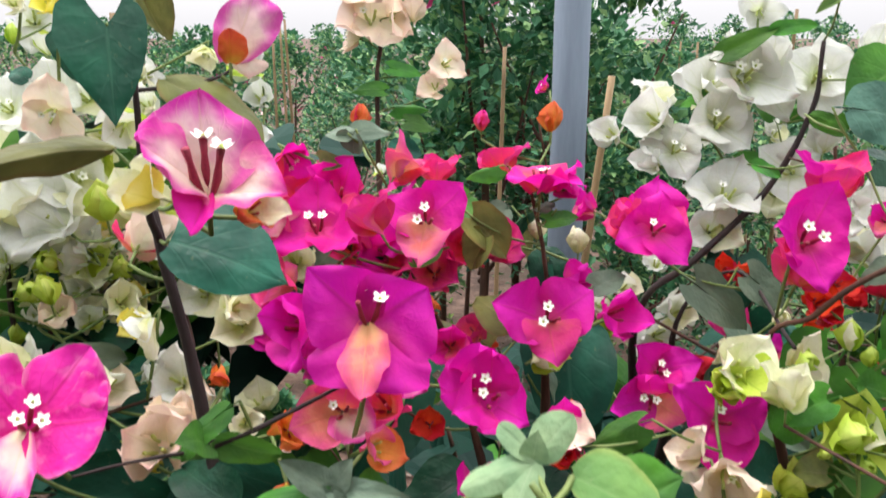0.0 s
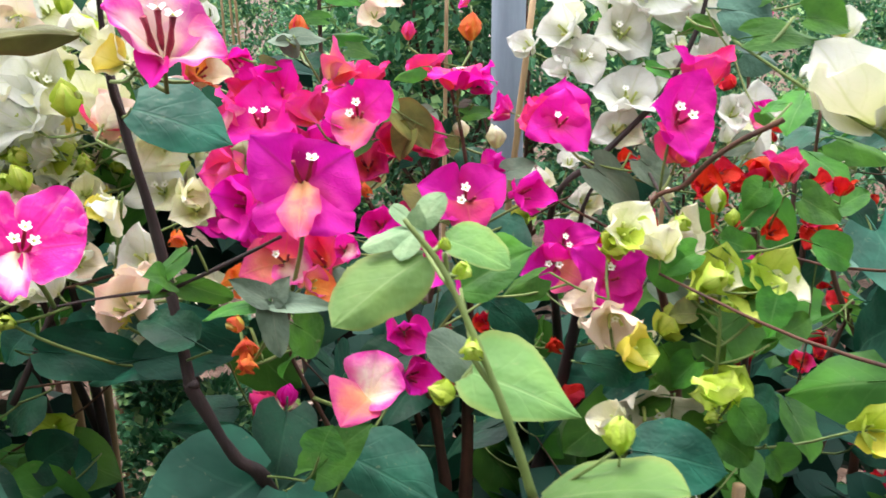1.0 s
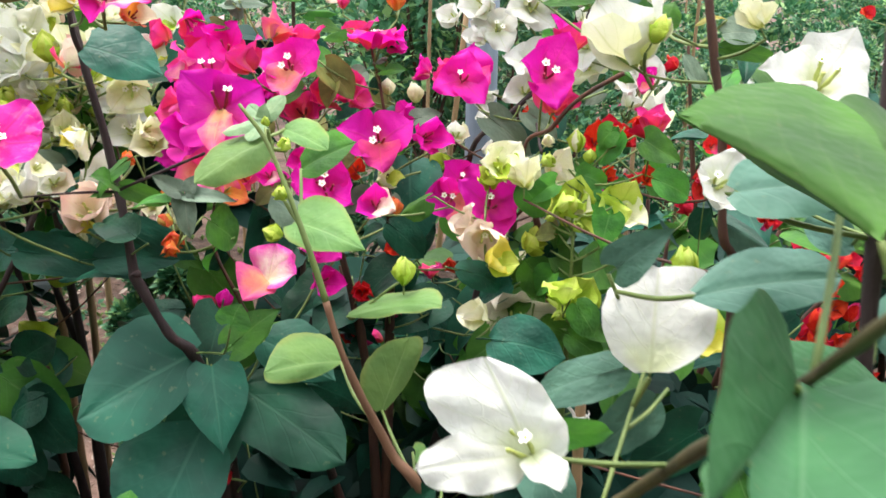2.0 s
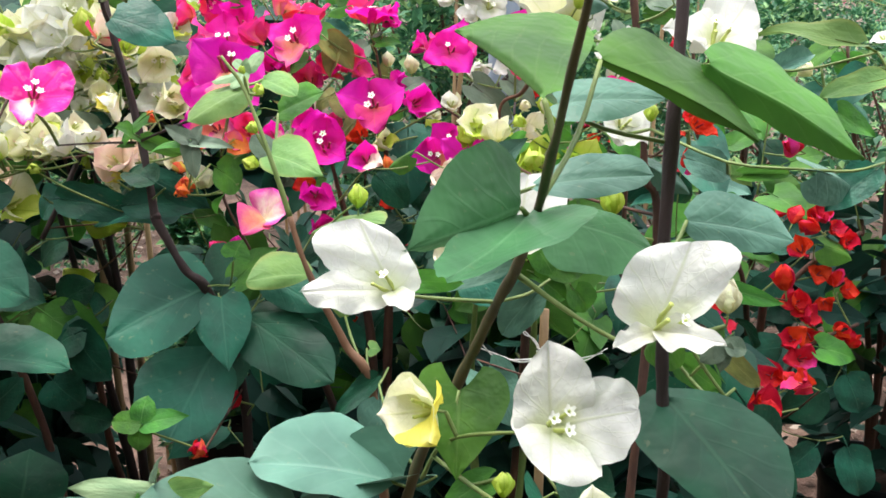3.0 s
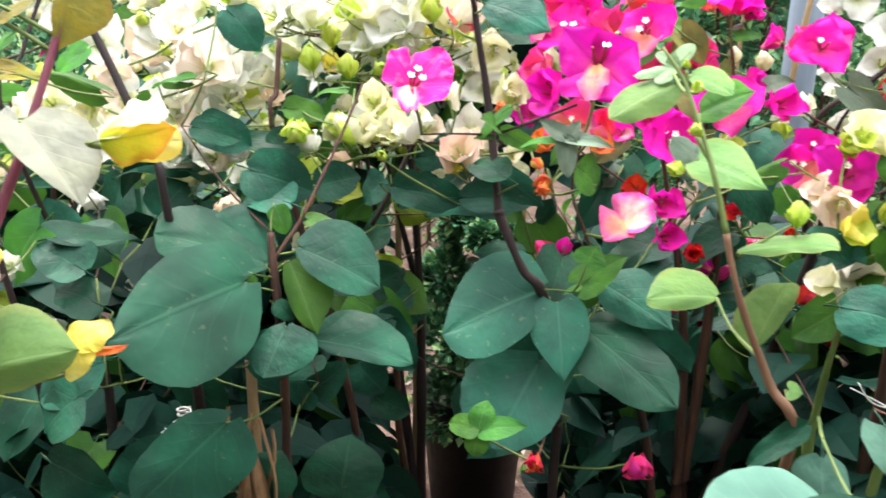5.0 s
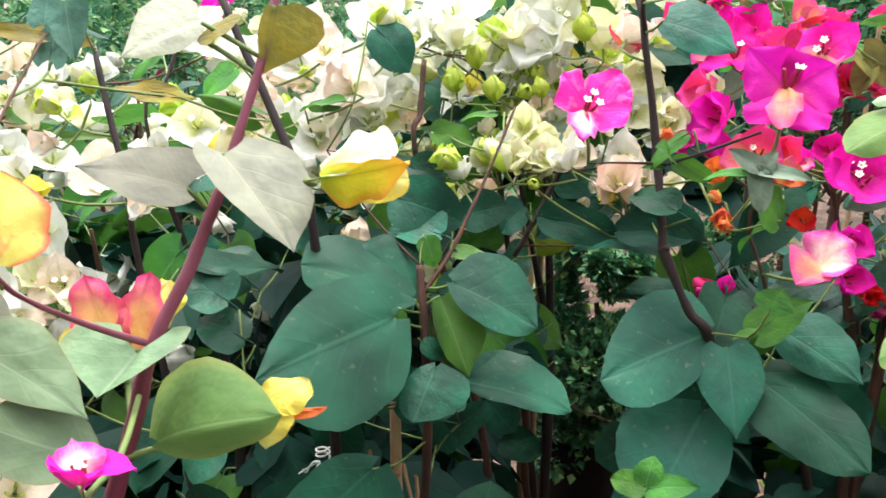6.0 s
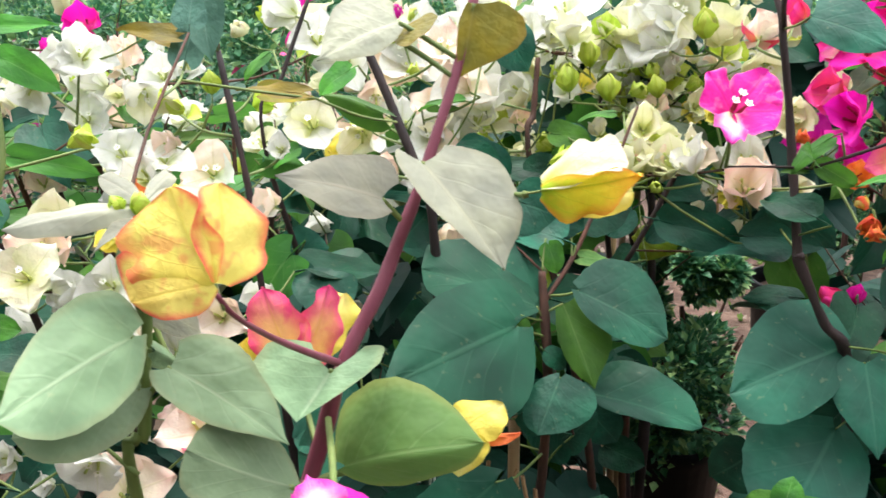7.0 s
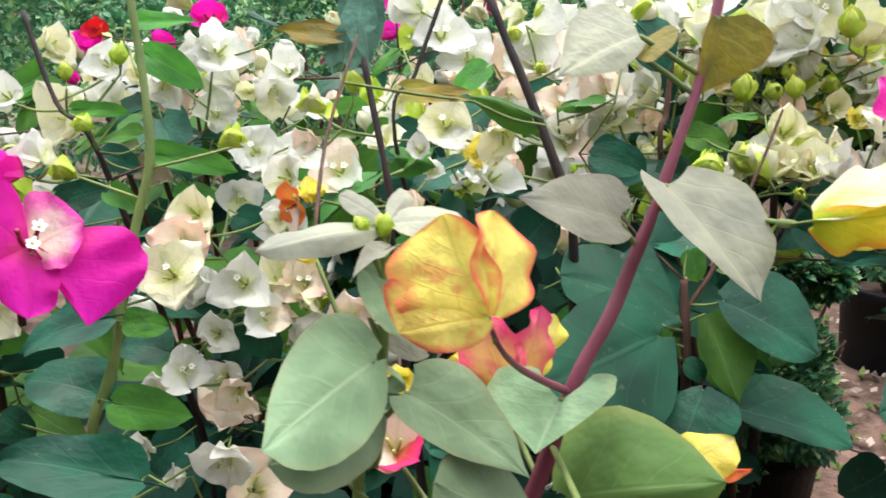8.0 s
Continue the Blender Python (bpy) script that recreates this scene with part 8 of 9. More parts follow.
flower(whiteleft, (-0.190, 0.632, 0.875), 0.0252, (0.001, 0.024, 1.000), "lime", "bud", 0)
flower(whiteleft, (-0.171, 0.624, 0.845), 0.0441, (0.057, -0.845, 0.531), "pale", "cup", 0)
flower(whiteleft, (-0.159, 0.642, 0.899), 0.0378, (0.057, -0.845, 0.531), "white", "cup", 0)
flower(whiteleft, (-0.254, 0.586, 0.843), 0.0305, (0.062, -0.945, -0.322), "cream", "cup", 0)
flower(whiteleft, (-0.351, 0.547, 0.809), 0.0298, (0.062, -0.945, -0.322), "lime", "bud", 0)
flower(whiteleft, (-0.227, 0.595, 0.866), 0.0213, (0.001, 0.024, 1.000), "blush", "cup", 0)
flower(whiteleft, (-0.138, 0.456, 0.808), 0.0318, (0.062, -0.945, -0.322), "white/cream", "cup", 0)
free_flower(whiteleft, (-0.5298, 0.0018, 0.8312), (0.605, -0.275, 0.607), 0.04, 2, [((-0.5110, 0.0236, 0.8428), (-0.5337, 0.0130, 0.8598), (-0.5085, 0.0062, 0.8226), "twotone", 0.04, "k"), ((-0.4977, 0.0065, 0.7923), (-0.5162, 0.0049, 0.8201), (-0.4900, 0.0415, 0.8308), "magenta", 0.05, "r"), ((-0.5153, -0.0139, 0.8003), (-0.5348, -0.0181, 0.8241), (-0.5100, 0.0038, 0.8154), "magenta", 0.05, "r"), ((-0.5486, -0.0146, 0.8598), (-0.5415, 0.0058, 0.8620), (-0.5398, -0.0227, 0.8307), "magenta", 0.04, "k")], True)


# ---- ground ----
def ground_material():
    k = Nodes("soil")
    pos = k.coords("Object")
    a, b, c = k.noise(pos, 9, 6, 0.7), k.noise(pos, 0.8, 3), k.noise(pos, 55, 4, 0.7)
    col = k.mix(k.step(a, 0.35, 0.7), lin("#46342B"), lin("#7E6558"))
    col = k.mix(k.step(b, 0.5, 0.7), col, lin("#6A5A4A"))
    col = k.mix(k.math("MULTIPLY", k.step(c, 0.6, 0.7), 0.6), col, lin("#2E211B"))
    k.put(k.p.inputs["Base Color"], col)
    k.p.inputs["Roughness"].default_value = 0.95
    k.bump(k.math("ADD", a, k.math("MULTIPLY", c, 0.5)), 0.7, 0.02)
    return k.m


def ground():
    bm = bmesh.new()
    near = [-40, -12, -5] + [-2.5 + 0.1 * i for i in range(51)] + [5, 12, 40, 400]
    far = [-40, -8, -2] + [-0.6 + 0.1 * i for i in range(40)] + [5, 9, 20, 60, 400]
    rows = [[bm.verts.new((x, y, 0.012 * noise.noise(Vector((x * 3, y * 3, 0))) if abs(x) < 3 and -1 < y < 4 else 0.0)) for x in [-400] + near] for y in [-400] + far]
    for r0, r1 in zip(rows, rows[1:]):
        for i in range(len(r0) - 1):
            bm.faces.new((r0[i], r0[i + 1], r1[i + 1], r1[i]))
    return tagged(new("ground", mesh_of("ground", bm, ground_material())), "bare reddish-brown soil littered with leaves", "ground", kind="structure")


ground()
POT = plain_material("pot_black_plastic", "#05070A", "#0C1118", 40, 0.55, 0.15, 0.001)
SOIL = plain_material("pot_soil", "#2A1E18", "#4A382C", 90, 0.95, 0.8, 0.004)
CANE = plain_material("cane", "#7A6044", "#AC9068", 40, 0.6, 0.3, 0.001, 0, (1, 1, 0.1))
DRY = plain_material("dry_leaf", "#6A4A30", "#A0805A", 30, 0.8, 0.3, 0.002)
POT.node_tree.nodes["Principled BSDF"].inputs["Specular IOR Level"].default_value = 0.22
STEEL = plain_material("galvanised_steel", "#8490A0", "#A2AEBE", 30, 0.55, 0.08, 0.0005, 0.15, (1, 1, 0.12))


def pot(x, y, r, h, label="black plastic nursery pot standing on the soil"):
    ob = new("plant_pot", None)
    ob.location = (x, y, 0)
    tagged(ob, label, "plant pot", "nursery pots")
    bm = bmesh.new()
    prof = [(0.0, 0.0), (0.78 * r, 0.0), (0.80 * r, 0.01), (0.95 * r, h - 0.03), (1.0 * r, h - 0.028), (1.02 * r, h - 0.004), (1.0 * r, h), (0.95 * r, h), (0.93 * r, h - 0.03), (0.90 * r, h - 0.05)]
    rings = [[bm.verts.new((a * math.cos(2 * math.pi * j / 32), a * math.sin(2 * math.pi * j / 32), z)) for j in range(32)] for a, z in prof[1:]]
    for r0, r1 in zip(rings, rings[1:]):
        for j in range(32):
            bm.faces.new((r0[j], r0[(j + 1) % 32], r1[(j + 1) % 32], r1[j]))
    bm.faces.new(rings[0][::-1])
    part("body", mesh_of("body", bm, POT), ob)
    bm = bmesh.new()
    hub = bm.verts.new((0, 0, h - 0.03))
    ring = [bm.verts.new((0.915 * r * math.cos(2 * math.pi * j / 24), 0.915 * r * math.sin(2 * math.pi * j / 24), h - 0.04 + RNG.uniform(-0.004, 0.004))) for j in range(24)]
    for j in range(24):
        bm.faces.new((hub, ring[j], ring[(j + 1) % 24]))
    part("potting_soil", mesh_of("potting_soil", bm, SOIL), ob, None, "dark crumbly potting soil")
    return ob


def cane(x, y, x2, y2, h, r=0.006):
    """A stake of split cane with swollen joints, its foot in the ground."""
    ob = new("cane_stake", None)
    ob.location = (x, y, 0)
    tagged(ob, "thin tan cane stake stuck in the ground", "plant stake", "cane stakes")
    pts, n = [], 16
    for i in range(n + 1):
        f = i / n
        k = 1.0 - 0.35 * f
        c = ((x2 - x) * f, (y2 - y) * f, -0.03 + (h + 0.03) * f)
        if i % 4 == 2:
            pts += [(c[0], c[1], c[2] - 0.006, r * k), (*c, r * k * 1.22), (c[0], c[1], c[2] + 0.006, r * k)]
        else:
            pts.append((*c, r * k))
    bm = bmesh.new()
    tube(bm, pts, 8)
    part("shaft", mesh_of("shaft", bm, CANE), ob)
    return ob


# ---- pots under the plants, stakes, steel post ----
for px, py in FEET:
    pot(px, py, 0.085, 0.17)
pot(-0.30, 1.09, 0.100, 0.235, "black plastic nursery pot with a small-leaved shrub")
pot(-0.155, 2.03, 0.12, 0.22, "black plastic nursery pot with a small-leaved shrub")


def post():
    ob = new("steel_post", None)
    ob.location = (0.22, 1.5, 0)
    tagged(ob, "grey galvanised steel post standing in the soil", "post")
    bm = bmesh.new()
    tube(bm, [(0, 0, -0.05, 0.031), (0, 0, 1.0, 0.031), (0.0, 0, 2.6, 0.031)], 24)
    part("shaft", mesh_of("shaft", bm, STEEL), ob)
    bm = bmesh.new()
    tube(bm, [(0, 0, 0.0, 0.05), (0, 0, 0.03, 0.048), (0, 0, 0.05, 0.034)], 24)
    part("collar", mesh_of("collar", bm, STEEL), ob)


post()
for s in ((-0.47, 2.70, -0.50, 2.70, 1.05), (-0.45, 2.73, -0.485, 2.70, 1.07), (-0.53, 2.74, -0.525, 2.71, 1.0), (-0.42, 1.15, -0.43, 1.15, 1.05), (-0.3, 0.70, -0.30, 0.68, 0.70), (0.05, 0.80, 0.155, 0.797, 0.985, 0.005), (-0.262, 0.245, -0.264, 0.245, 0.69), (0.55, 1.6, 0.57, 1.62, 1.05), (0.78, 2.0, 0.80, 2.0, 1.08), (-0.32, 0.8, -0.31, 0.8, 0.95), (0.225, 0.365, 0.219, 0.357, 0.705), (0.1, 1.7, 0.12, 1.7, 1.0), (-0.45, 1.2, -0.44, 1.2, 1.0), (0.92, 3.2, 0.93, 3.2, 1.0), (1.08, 3.3, 1.06, 3.3, 0.97), (1.2, 3.5, 1.22, 3.5, 1.02), (1.02, 3.8, 1.03, 3.8, 1.0), (1.42, 3.9, 1.41, 3.9, 1.0), (1.6, 4.1, 1.62, 4.1, 0.98)):
    cane(*s)

STRING = plain_material("tie_string", "#C8C8C2", "#ECECE6", 60, 0.8, 0.2, 0.0003)


def tie_string(label, x, y, z, r, ends):
    """Two turns of string round a stake, with loose frayed ends."""
    ob = new("tie_string", None)
    ob.location = (x, y, z)
    tagged(ob, label, "string", "tie strings")
    bm = bmesh.new()
    for k in range(2):
        tube(bm, [(r * math.cos(0.55 * j), r * math.sin(0.55 * j), 0.004 * k + 0.0004 * j, 0.0008) for j in range(13)], 5)
    part("turns", mesh_of("turns", bm, STRING), ob)
    for ex, ey, ez, sag in ends:
        bm = bmesh.new()
        for w in range(2):
            tube(bm, smooth_path([(0, -r, 0, 0.0007), (ex * 0.35, ey * 0.35 - r * 0.6, ez * 0.35 - sag + 0.002 * w, 0.0007), (ex * 0.7, ey * 0.7, ez * 0.7 - sag * 0.6 - 0.003 * w, 0.0006), (ex + 0.004 * w, ey, ez + 0.005 * w, 0.0004)]), 5)
        part("loose_end", mesh_of("loose_end", bm, STRING), ob)


tie_string("white string tied round the cane stake", 0.220, 0.358, 0.664, 0.0062, ((-0.060, -0.034, 0.022, 0.008), (-0.024, 0.020, 0.020, -0.003), (0.05, 0.004, 0.0, 0.006)))
tie_string("frayed white string tied round a stem", -0.317, 0.233, 0.632, 0.005, ((-0.014, -0.012, -0.010, 0.0), (0.004, -0.012, -0.016, 0.0), (-0.004, -0.010, -0.018, 0.0)))


def dry_bundle(x, y, z0, z1):
    """Strips of dead bark and a curled dry leaf bound to a stake."""
    rng = random.Random(31)
    ob = new("dry_bark_bundle", None)
    ob.location = (x, y, z0)
    tagged(ob, "brown strips of dry bark hanging on a stake", "dry bark")
    for i in range(7):
        bm = bmesh.new()
        a, w, h = rng.uniform(-2.6, 0.2), rng.uniform(0.003, 0.006), (z1 - z0) * rng.uniform(0.7, 1.05)
        px, py = 0.009 * math.cos(a), 0.009 * math.sin(a)
        rows = []
        for j in range(9):
            f = j / 8
            c = Vector((px * (1.2 + 0.5 * math.sin(3 * f + i)) + 0.004 * math.sin(5 * f + 2 * i), py * 1.3, h * f))
            s = Vector((math.cos(a + 1.6 + 0.5 * math.sin(4 * f + i)), math.sin(a + 1.6), 0)) * w * (0.5 + 0.6 * math.sin(math.pi * min(1, 0.15 + f)))
            o = Vector((math.cos(a), math.sin(a), 0)) * 0.0015
            rows.append([bm.verts.new(c - s), bm.verts.new(c + o), bm.verts.new(c + s), bm.verts.new(c - o)])
        for r0, r1 in zip(rows, rows[1:]):
            for j in range(4):
                bm.faces.new((r0[j], r0[(j + 1) % 4], r1[(j + 1) % 4], r1[j]))
        part("bark_strip", mesh_of("bark_strip", bm, DRY), ob)


dry_bundle(-0.263, 0.236, 0.53, 0.672)


# ---- small-leaved shrubs ----
def small_leaf_mesh(name, count, rx, rz, low, size, seed, mats, dots=0):
    """A crown of many small folded leaves round forking twigs, uneven in outline."""
    rng = random.Random(seed)
    verts, faces, mi = [], [], []
    lobes = [(Vector((rng.uniform(-0.6, 0.6) * rx, rng.uniform(-0.6, 0.6) * rx, low + rz * rng.uniform(0.1, 0.85))), rng.uniform(0.3, 0.55) * rx) for _ in range(16)]
    lobes += [(Vector((rng.uniform(-0.5, 0.5) * rx, rng.uniform(-0.5, 0.5) * rx, low + rz * rng.uniform(0.85, 1.1))), 0.16 * rx) for _ in range(9)]
    for i in range(count + dots):
        c, r = rng.choice(lobes)
        d = Vector((rng.gauss(0, 1), rng.gauss(0, 1), rng.gauss(0, 1.2))).normalized()
        p = c + d * r * rng.uniform(0.35, 1.05) ** 0.5
        y = (d + Vector((rng.gauss(0, 0.5), rng.gauss(0, 0.5), rng.gauss(0.35, 0.4)))).normalized()
        x = y.cross(Vector((rng.gauss(0, 0.4), rng.gauss(0, 0.4), 1))).normalized()
        z = x.cross(y)
        s = size * rng.uniform(0.6, 1.3) * (1.7 if i >= count else 1)
        w = 0.3 * s
        b = len(verts)
        for lx, ly, lz in ((0, 0, 0), (-1.1 * w, 0.45 * s, 0.1 * s), (0, s, -0.08 * s), (1.1 * w, 0.45 * s, 0.1 * s), (0, 0.5 * s, 0)):
            verts.append(p + x * lx + y * ly + z * lz)
        k = 2 + (i % 2) if i >= count else (0 if rng.random() < 0.75 else 1)
        for f in ((0, 4, 1), (1, 4, 2), (2, 4, 3), (3, 4, 0)):
            faces.append([b + q for q in f])
            mi.append(min(k, len(mats) - 1))
    me = bpy.data.meshes.new(name)
    me.from_pydata(verts, [], faces)
    for m in mats:
        me.materials.append(m)
    me.polygons.foreach_set("material_index", mi)
    me.update()
    return me


SMALL = [island_material("small_leaf_dark", "#2E6042", "#568E62"), island_material("small_leaf_light", "#66945A", "#A2C480"), island_material("blossom_pink", "#D83A80", "#E870A0", 0.3), island_material("blossom_pale", "#E8B0B8", "#F2E8E0", 0.3)]


def shrub(label, h, rx, count, size, seed, dots):
    ob = new("shrub", None)
    tagged(ob, label, "shrub", "background shrubs")
    low = 0.22 * h
    bm = bmesh.new()
    tube(bm, smooth_path([(0, 0, 0, 0.012), (0.01, 0.01, 0.4 * h, 0.009), (-0.01, 0.0, 0.85 * h, 0.004)]), 7)
    part("trunk", mesh_of("trunk", bm, BARK["bark"]), ob)
    rng = random.Random(seed)
    bm = bmesh.new()
    for i in range(7):
        a, z = rng.uniform(0, 6.3), h * rng.uniform(0.25, 0.6)
        e = Vector((math.cos(a) * rx * 0.7, math.sin(a) * rx * 0.7, z + 0.35 * h))
        tube(bm, smooth_path([(0, 0, z, 0.006), (e.x * 0.5, e.y * 0.5, z + 0.12 * h, 0.004), (*e, 0.002)]), 5)
    part("branchwork", mesh_of("branchwork", bm, BARK["bark"]), ob)
    crown = part("crown", small_leaf_mesh("crown", count, rx, h - low, low, size, seed, SMALL, dots), ob, None, "dense small green leaves")
    tagged(crown, kind="stuff")
    return ob


KINDS = [shrub("bushy green shrub with small dark leaves", 1.0, 0.30, 3300, 0.029, 1, 0), shrub("green shrub with a few pink blossoms", 1.0, 0.32, 3000, 0.030, 2, 12), shrub("open green shrub with pale blossoms", 1.0, 0.34, 2800, 0.031, 3, 10), shrub("tall slender green shrub with small leaves", 1.0, 0.22, 2500, 0.028, 4, 4)]
FAR = [shrub("bushy green shrub of the distant and the unseen light-blocking rows", 1.0, 0.32, 1000, 0.05, 21, 3), shrub("green shrub with loose branches of the distant and the unseen light-blocking rows", 1.0, 0.34, 900, 0.054, 22, 4)]
R2 = random.Random(5)
spots = []
for row, (y, h) in enumerate(((2.0, 0.74), (2.45, 0.78), (3.0, 0.80), (3.7, 0.82), (4.8, 0.83), (6.2, 0.85), (8.0, 0.98), (10.5, 1.06), (14.0, 1.14))):
    n = 15 + 3 * row
    for i in range(n):
        x = (i - (n - 1) / 2) * (0.42 + 0.06 * row) + R2.uniform(-0.12, 0.12)
        if row > 1 or abs(x + 0.2) > 0.42:
            spots.append((x, y + R2.uniform(-0.15, 0.15), h * R2.uniform(0.85, 1.12)))
spots += [(0.10, 2.25, 1.27), (0.36, 2.2, 1.2), (0.0, 2.6, 1.12), (0.24, 2.6, 1.22), (1.2, 1.55, 0.95), (1.5, 1.2, 0.9), (-1.3, 1.4, 0.9), (-1.6, 1.0, 0.85), (-1.7, 1.7, 0.95), (-2.0, 0.4, 0.9), (1.9, 0.7, 0.9), (1.7, 1.7, 1.0), (2.3, 1.2, 1.0), (2.2, 0.1, 1.0), (-2.3, 1.1, 1.0), (-2.4, -0.3, 1.0)]
# unseen rows behind and beside the path, added to block low sky light
for x in range(-5, 6):
    spots += [(0.48 * x, -1.35 + R2.uniform(-0.12, 0.12), 1.8), (0.7 * x, -2.3 + R2.uniform(-0.2, 0.2), 2.5)]
for y in range(-3, 3):
    spots += [(-2.5 + R2.uniform(-0.2, 0.2), 0.5 * y - 0.3, 1.5), (2.2 + R2.uniform(-0.15, 0.15), 0.5 * y - 0.3, 1.45)]
placed = {}
for i, (x, y, s) in enumerate(spots):
    k = KINDS[R2.randrange(4)] if 0 < y < 5.5 else FAR[R2.randrange(2)]
    m = pose(x, y, 0, 0, 0, R2.uniform(0, 360)) @ Matrix.Scale(s, 4)
    if placed.get(k) is None:
        placed[k] = k
        k.matrix_basis = m
    else:
        copy_thing(k, Matrix.Identity(4)).matrix_basis = m

small = shrub("low shrub with tiny dark green leaves in a pot", 0.46, 0.125, 9000, 0.019, 9, 0)
small.location = (-0.282, 1.085, 0.065)
tagged(small, group="potted small shrubs")
copy_thing(small, pose(-0.155, 2.03, 0.12, 0, 0, 120))

# ---- fuller bougainvilleas behind the front ones ----
def full_plant(label, x, y, h, leaves, kinds, blooms, spread, seed, leaf_kinds=("dark", "dark", "green", "green")):
    global RNG
    RNG = random.Random(seed)
    p = plant(label, x, y)
    pot(x, y, 0.085, 0.17)
    tips = []
    for i in range(4):
        a = RNG.uniform(0, 6.3)
        e = Vector((x + spread * math.cos(a) * RNG.uniform(0.3, 1), y + spread * math.sin(a) * RNG.uniform(0.3, 1), h * RNG.uniform(0.85, 1.0)))
        stem(p, [(x, y, 0.12, 0.006), (x + (e.x - x) * 0.25, y + (e.y - y) * 0.25, h * 0.4, 0.005), (x + (e.x - x) * 0.7, y + (e.y - y) * 0.7, h * 0.72, 0.004), (*e, 0.002)], "bark", "branch", 6)
        tips.append(e)
    for i in range(leaves):
        q = Vector(RNG.choice(STEMS[p])[:3])
        q = q if q.z > 0.3 * h else q + Vector((0, 0, 0.35 * h))
        a = RNG.uniform(0, 6.3)
        b = q + Vector((math.cos(a), math.sin(a), RNG.uniform(-0.2, 0.4))) * RNG.uniform(0.02, 0.09)
        s = RNG.uniform(0.05, 0.088)
        t = b + Vector((math.cos(a), math.sin(a), RNG.uniform(-0.9, 0.05))).normalized() * s
        leaf(p, b, t, s * RNG.uniform(0.6, 0.8), (RNG.gauss(0, 0.35), RNG.gauss(-0.3, 0.35), 1), RNG.choice(leaf_kinds))
    for i in range(blooms):
        e = RNG.choice(tips)
        c = e + Vector((RNG.gauss(0, 0.07), RNG.gauss(0, 0.07), RNG.gauss(-0.03, 0.06)))
        flower(p, c, RNG.uniform(0.032, 0.055) * (0.62 if "red" in kinds else 1.0), (RNG.gauss(0, 0.6), RNG.gauss(-0.5, 0.5), RNG.gauss(0.3, 0.5)), RNG.choice(kinds), RNG.choice(("open", "cup", "cup", "bud")) if RNG.random() < 0.9 else "bud", RNG.randrange(120))
    return p


for label, x, y, h, n, kinds, nb, sp, seed in (
        ("bougainvillea with scarlet bracts in a black pot", 0.34, 0.66, 0.80, 75, ("red", "red", "coral/red"), 24, 0.15, 12),
        ("leafy bougainvillea with few coral bracts", 0.12, 0.74, 0.72, 80, ("red", "coral", "red"), 14, 0.14, 13),
        ("leafy dark green bougainvillea", -0.46, 0.62, 0.80, 85, ("pale", "white", "lime", "pale/lime"), 30, 0.17, 15),
        ("bougainvillea with white bracts in a black pot", -0.68, 0.45, 0.84, 85, ("white", "white/pale", "cream", "lime"), 34, 0.18, 16),
        ("bougainvillea with white bracts in a black pot", -0.85, 0.15, 0.84, 75, ("white", "white", "pale", "lime"), 28, 0.18, 17),
        ("bougainvillea with creamy bracts in a black pot", -0.62, 0.85, 0.93, 75, ("white", "pale", "cream", "lime"), 34, 0.2, 18),
        ("bougainvillea with white bracts in a black pot", -1.0, 0.62, 0.9, 70, ("white", "pale", "magenta", "blush"), 30, 0.2, 19),
        ("leafy bougainvillea with few scarlet bracts", 0.98, 0.50, 0.78, 75, ("red", "coral"), 16, 0.2, 20),
        ("leafy green bougainvillea in a black pot", 1.0, 0.72, 0.86, 90, ("red", "pale"), 10, 0.2, 23),
        ("leafy green bougainvillea in a black pot", 1.15, 1.1, 0.98, 80, ("red", "white"), 10, 0.2, 24),
        ("leafy green bougainvillea in a black pot", 0.62, 1.12, 0.92, 80, ("red", "white"), 10, 0.2, 25),
        ("bougainvillea with white bracts in a black pot", -1.12, 0.25, 0.86, 75, ("white", "white/pale", "lime"), 26, 0.2, 26),
        ("bougainvillea with white bracts in a black pot", -1.3, 0.8, 0.92, 70, ("white", "pale", "magenta", "white"), 26, 0.22, 27),
        ("bougainvillea with creamy bracts in a black pot", -0.95, 1.08, 0.95, 70, ("white", "pale", "cream", "magenta"), 26, 0.22, 28),
        ("bougainvillea with white bracts in a black pot", -1.45, 0.4, 0.9, 70, ("white", "red", "lime"), 22, 0.22, 29),
        ("leafy bougainvillea with pale bracts", 0.85, 1.0, 0.95, 70, ("white", "red", "pale"), 22, 0.2, 21)):
    full_plant(label, x, y, h, n, kinds, nb, sp, seed)


# ---- fullness of the front plants ----
RNG = random.Random(77)
clusters(pink, 0.5, ("coral", "magenta", "magenta", "magenta/coral", "magenta/peach"))
clusters(whiteback, 0.8, ("white", "white/pale"))
clusters(pale, 0.7, ("pale", "lime/pale", "white/pale", "white"))
clusters(whiteleft, 0.6, ("white", "white", "pale/white", "white/lime", "cream/white", "blush"))
clusters(pale, 0.5, ("white", "pale", "pale/white", "white/lime"), (0.05, 0.25), 0.05)
clusters(whiteleft, 0.55, ("white", "white", "white/pale", "cream/white", "pale"), (-0.01, 0.05), 0.022)
clusters(pale, 0.4, ("pale", "white/pale", "white"), (0.0, 0.06), 0.03)
clusters(lime, 0.5, ("lime", "pale", "magenta/coral"))
skirt(twotone, 34, -0.10, 0.08, 0.42, 0.62, 0.30, 0.78, ("dark",))
skirt(pink, 40, -0.05, 0.22, 0.52, 0.72, 0.35, 0.86, ("dark", "dark", "green"))
skirt(pink, 36, -0.10, 0.09, 0.53, 0.66, 0.76, 0.93, ("green", "bronze", "grey", "dark"), (0.022, 0.038))
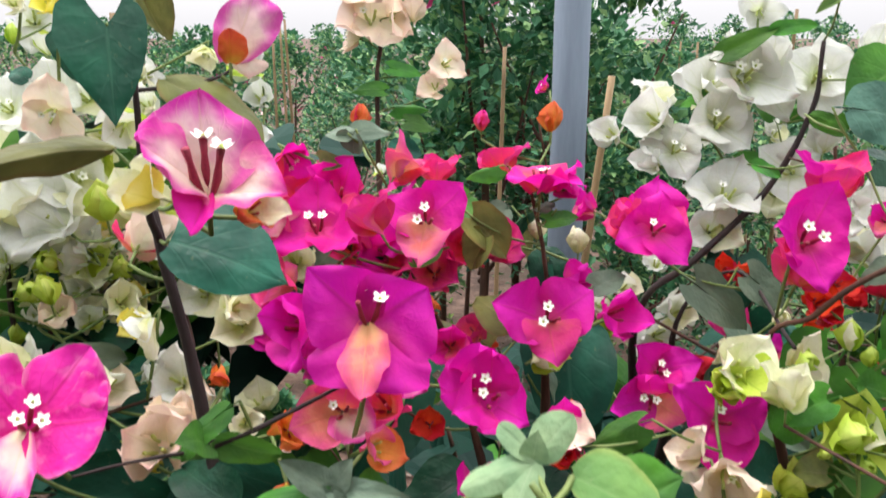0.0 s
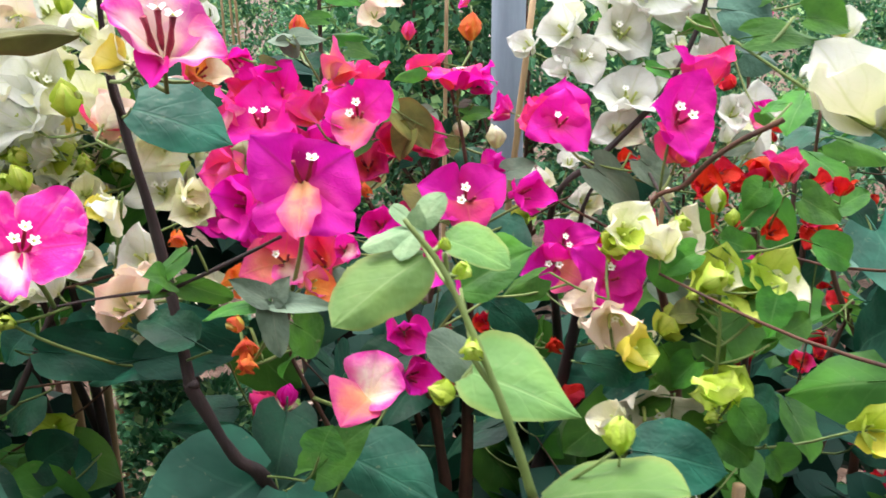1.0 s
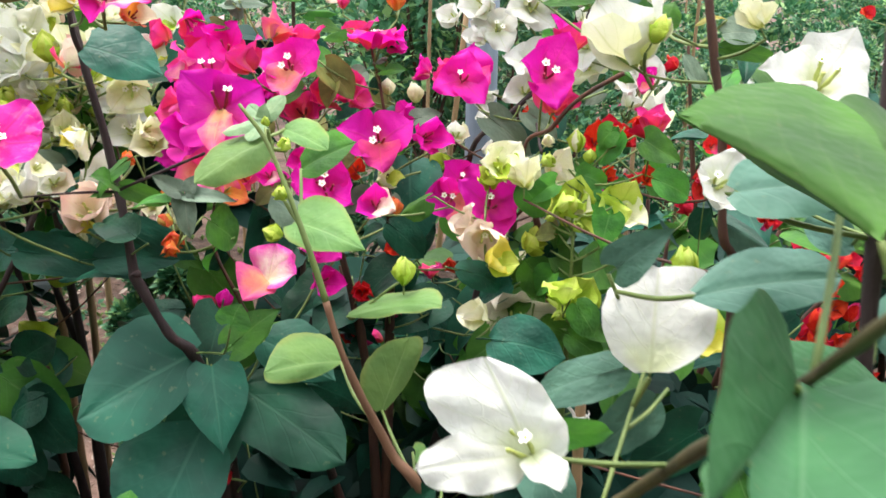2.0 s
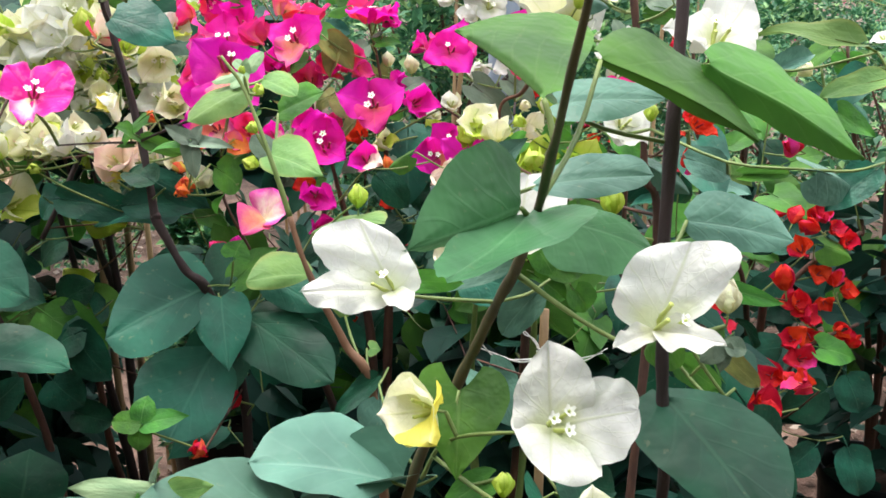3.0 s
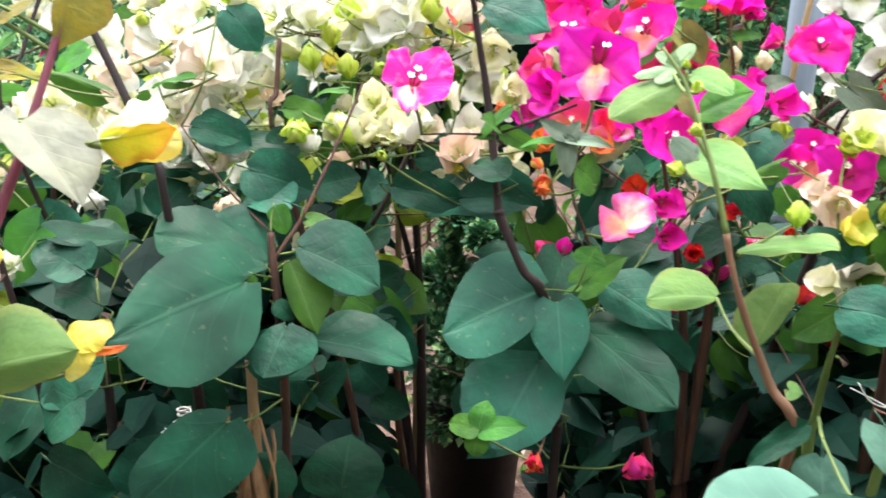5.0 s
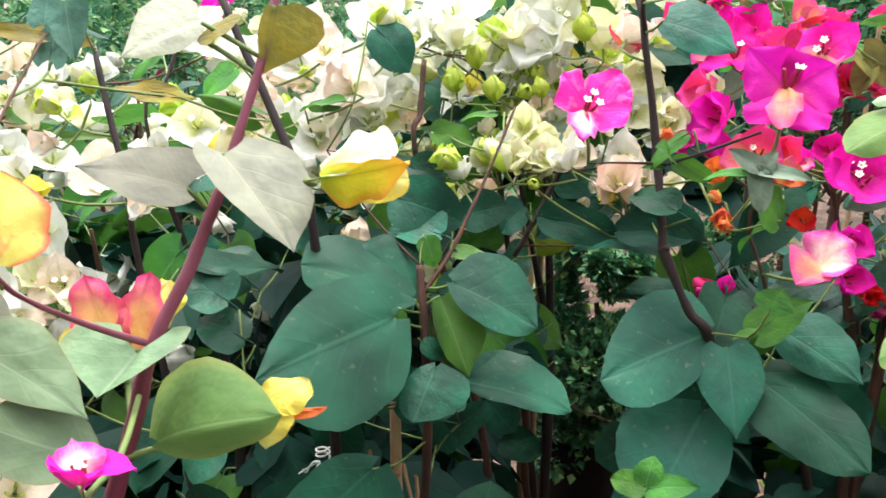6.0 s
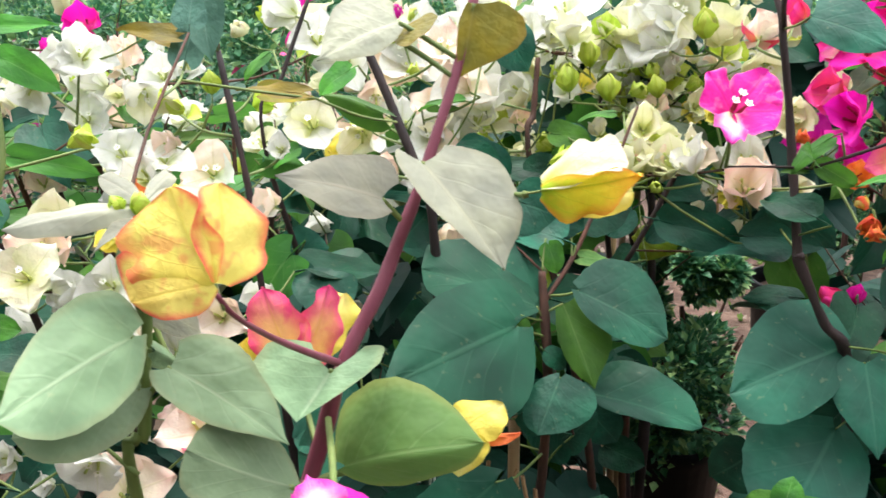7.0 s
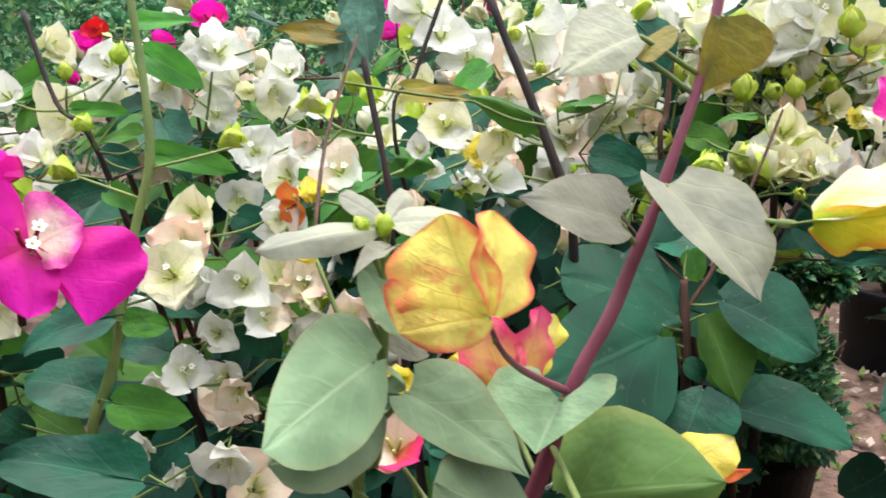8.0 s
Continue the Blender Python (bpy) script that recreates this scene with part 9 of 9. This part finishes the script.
skirt(pink, 12, 0.09, 0.24, 0.50, 0.62, 0.68, 0.84, ("green", "grey", "dark"), (0.024, 0.042))
skirt(lime, 55, 0.10, 0.45, 0.46, 0.66, 0.30, 0.88, ("green", "dark", "green", "dark"))
skirt(bigleaf, 36, -0.46, -0.25, 0.32, 0.50, 0.25, 0.72, ("dark",))
skirt(whiteleft, 80, -0.85, -0.35, 0.22, 0.50, 0.35, 0.86, ("dark", "dark", "green"))
skirt(pale, 36, -0.44, -0.12, 0.60, 0.78, 0.68, 0.95, ("dark", "green", "green"))
skirt(white, 22, 0.08, 0.34, 0.10, 0.28, 0.45, 0.72, ("teal", "dark", "green"))
skirt(yellow, 12, -0.34, -0.16, 0.04, 0.16, 0.36, 0.52, ("dark",))

# filler leaves, coloured dark to deepen the shade in the gaps
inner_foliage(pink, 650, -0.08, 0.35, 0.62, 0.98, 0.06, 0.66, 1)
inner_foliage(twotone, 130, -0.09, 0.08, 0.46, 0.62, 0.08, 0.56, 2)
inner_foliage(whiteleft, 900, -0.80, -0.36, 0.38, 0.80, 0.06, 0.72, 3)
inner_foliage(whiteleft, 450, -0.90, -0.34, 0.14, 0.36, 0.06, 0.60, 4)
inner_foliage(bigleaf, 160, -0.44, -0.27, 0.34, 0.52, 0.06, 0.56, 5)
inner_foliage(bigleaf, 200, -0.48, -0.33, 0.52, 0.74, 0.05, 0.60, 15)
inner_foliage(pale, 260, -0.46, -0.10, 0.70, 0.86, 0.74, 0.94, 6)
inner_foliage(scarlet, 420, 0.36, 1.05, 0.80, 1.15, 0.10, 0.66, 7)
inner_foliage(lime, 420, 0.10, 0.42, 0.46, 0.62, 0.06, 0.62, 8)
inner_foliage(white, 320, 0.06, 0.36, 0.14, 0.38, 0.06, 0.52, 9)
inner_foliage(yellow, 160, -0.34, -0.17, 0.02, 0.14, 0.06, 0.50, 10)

# ---- leaf litter and weeds on the soil ----
def litter():
    rng = random.Random(3)
    verts, faces = [], []
    for i in range(4200):
        c = Vector((rng.uniform(-1.3, 1.5), rng.uniform(0.2, 2.9), 0.014))
        a, s = rng.uniform(0, 6.3), rng.choice((rng.uniform(0.006, 0.016), rng.uniform(0.012, 0.04)))
        y, x = Vector((math.cos(a), math.sin(a), rng.uniform(-0.1, 0.4))), Vector((-math.sin(a), math.cos(a), rng.uniform(-0.3, 0.3)))
        b = len(verts)
        verts += [c, c + y * 0.5 * s + x * 0.3 * s + Vector((0, 0, 0.004)), c + y * s + Vector((0, 0, 0.006)), c + y * 0.5 * s - x * 0.3 * s]
        faces += [(b, b + 1, b + 2), (b, b + 2, b + 3)]
    me = bpy.data.meshes.new("leaf_litter")
    me.from_pydata(verts, [], faces)
    me.materials.append(island_material("litter", "#4A382C", "#C4B4A4", 0.05))
    tagged(new("leaf_litter", me), "dry fallen leaves scattered over the soil", "leaf litter", kind="stuff")
    verts, faces = [], []
    for i in range(620):
        c = Vector((rng.gauss(-0.1, 0.8), rng.uniform(0.8, 3.2), 0.0))
        for j in range(7):
            a, s = rng.uniform(0, 6.3), rng.uniform(0.015, 0.035)
            d = Vector((math.cos(a) * 0.6, math.sin(a) * 0.6, rng.uniform(0.4, 1.0))) * s
            w = Vector((-math.sin(a), math.cos(a), 0)) * s * 0.22
            b = len(verts)
            verts += [c, c + d * 0.6 + w, c + d, c + d * 0.6 - w]
            faces += [(b, b + 1, b + 2), (b, b + 2, b + 3)]
    me = bpy.data.meshes.new("weeds")
    me.from_pydata(verts, [], faces)
    me.materials.append(island_material("weed", "#4E7034", "#88A050", 0.2))
    tagged(new("weeds", me), "small green weeds growing in the soil", "weeds", kind="stuff")


litter()
finish_twigs()
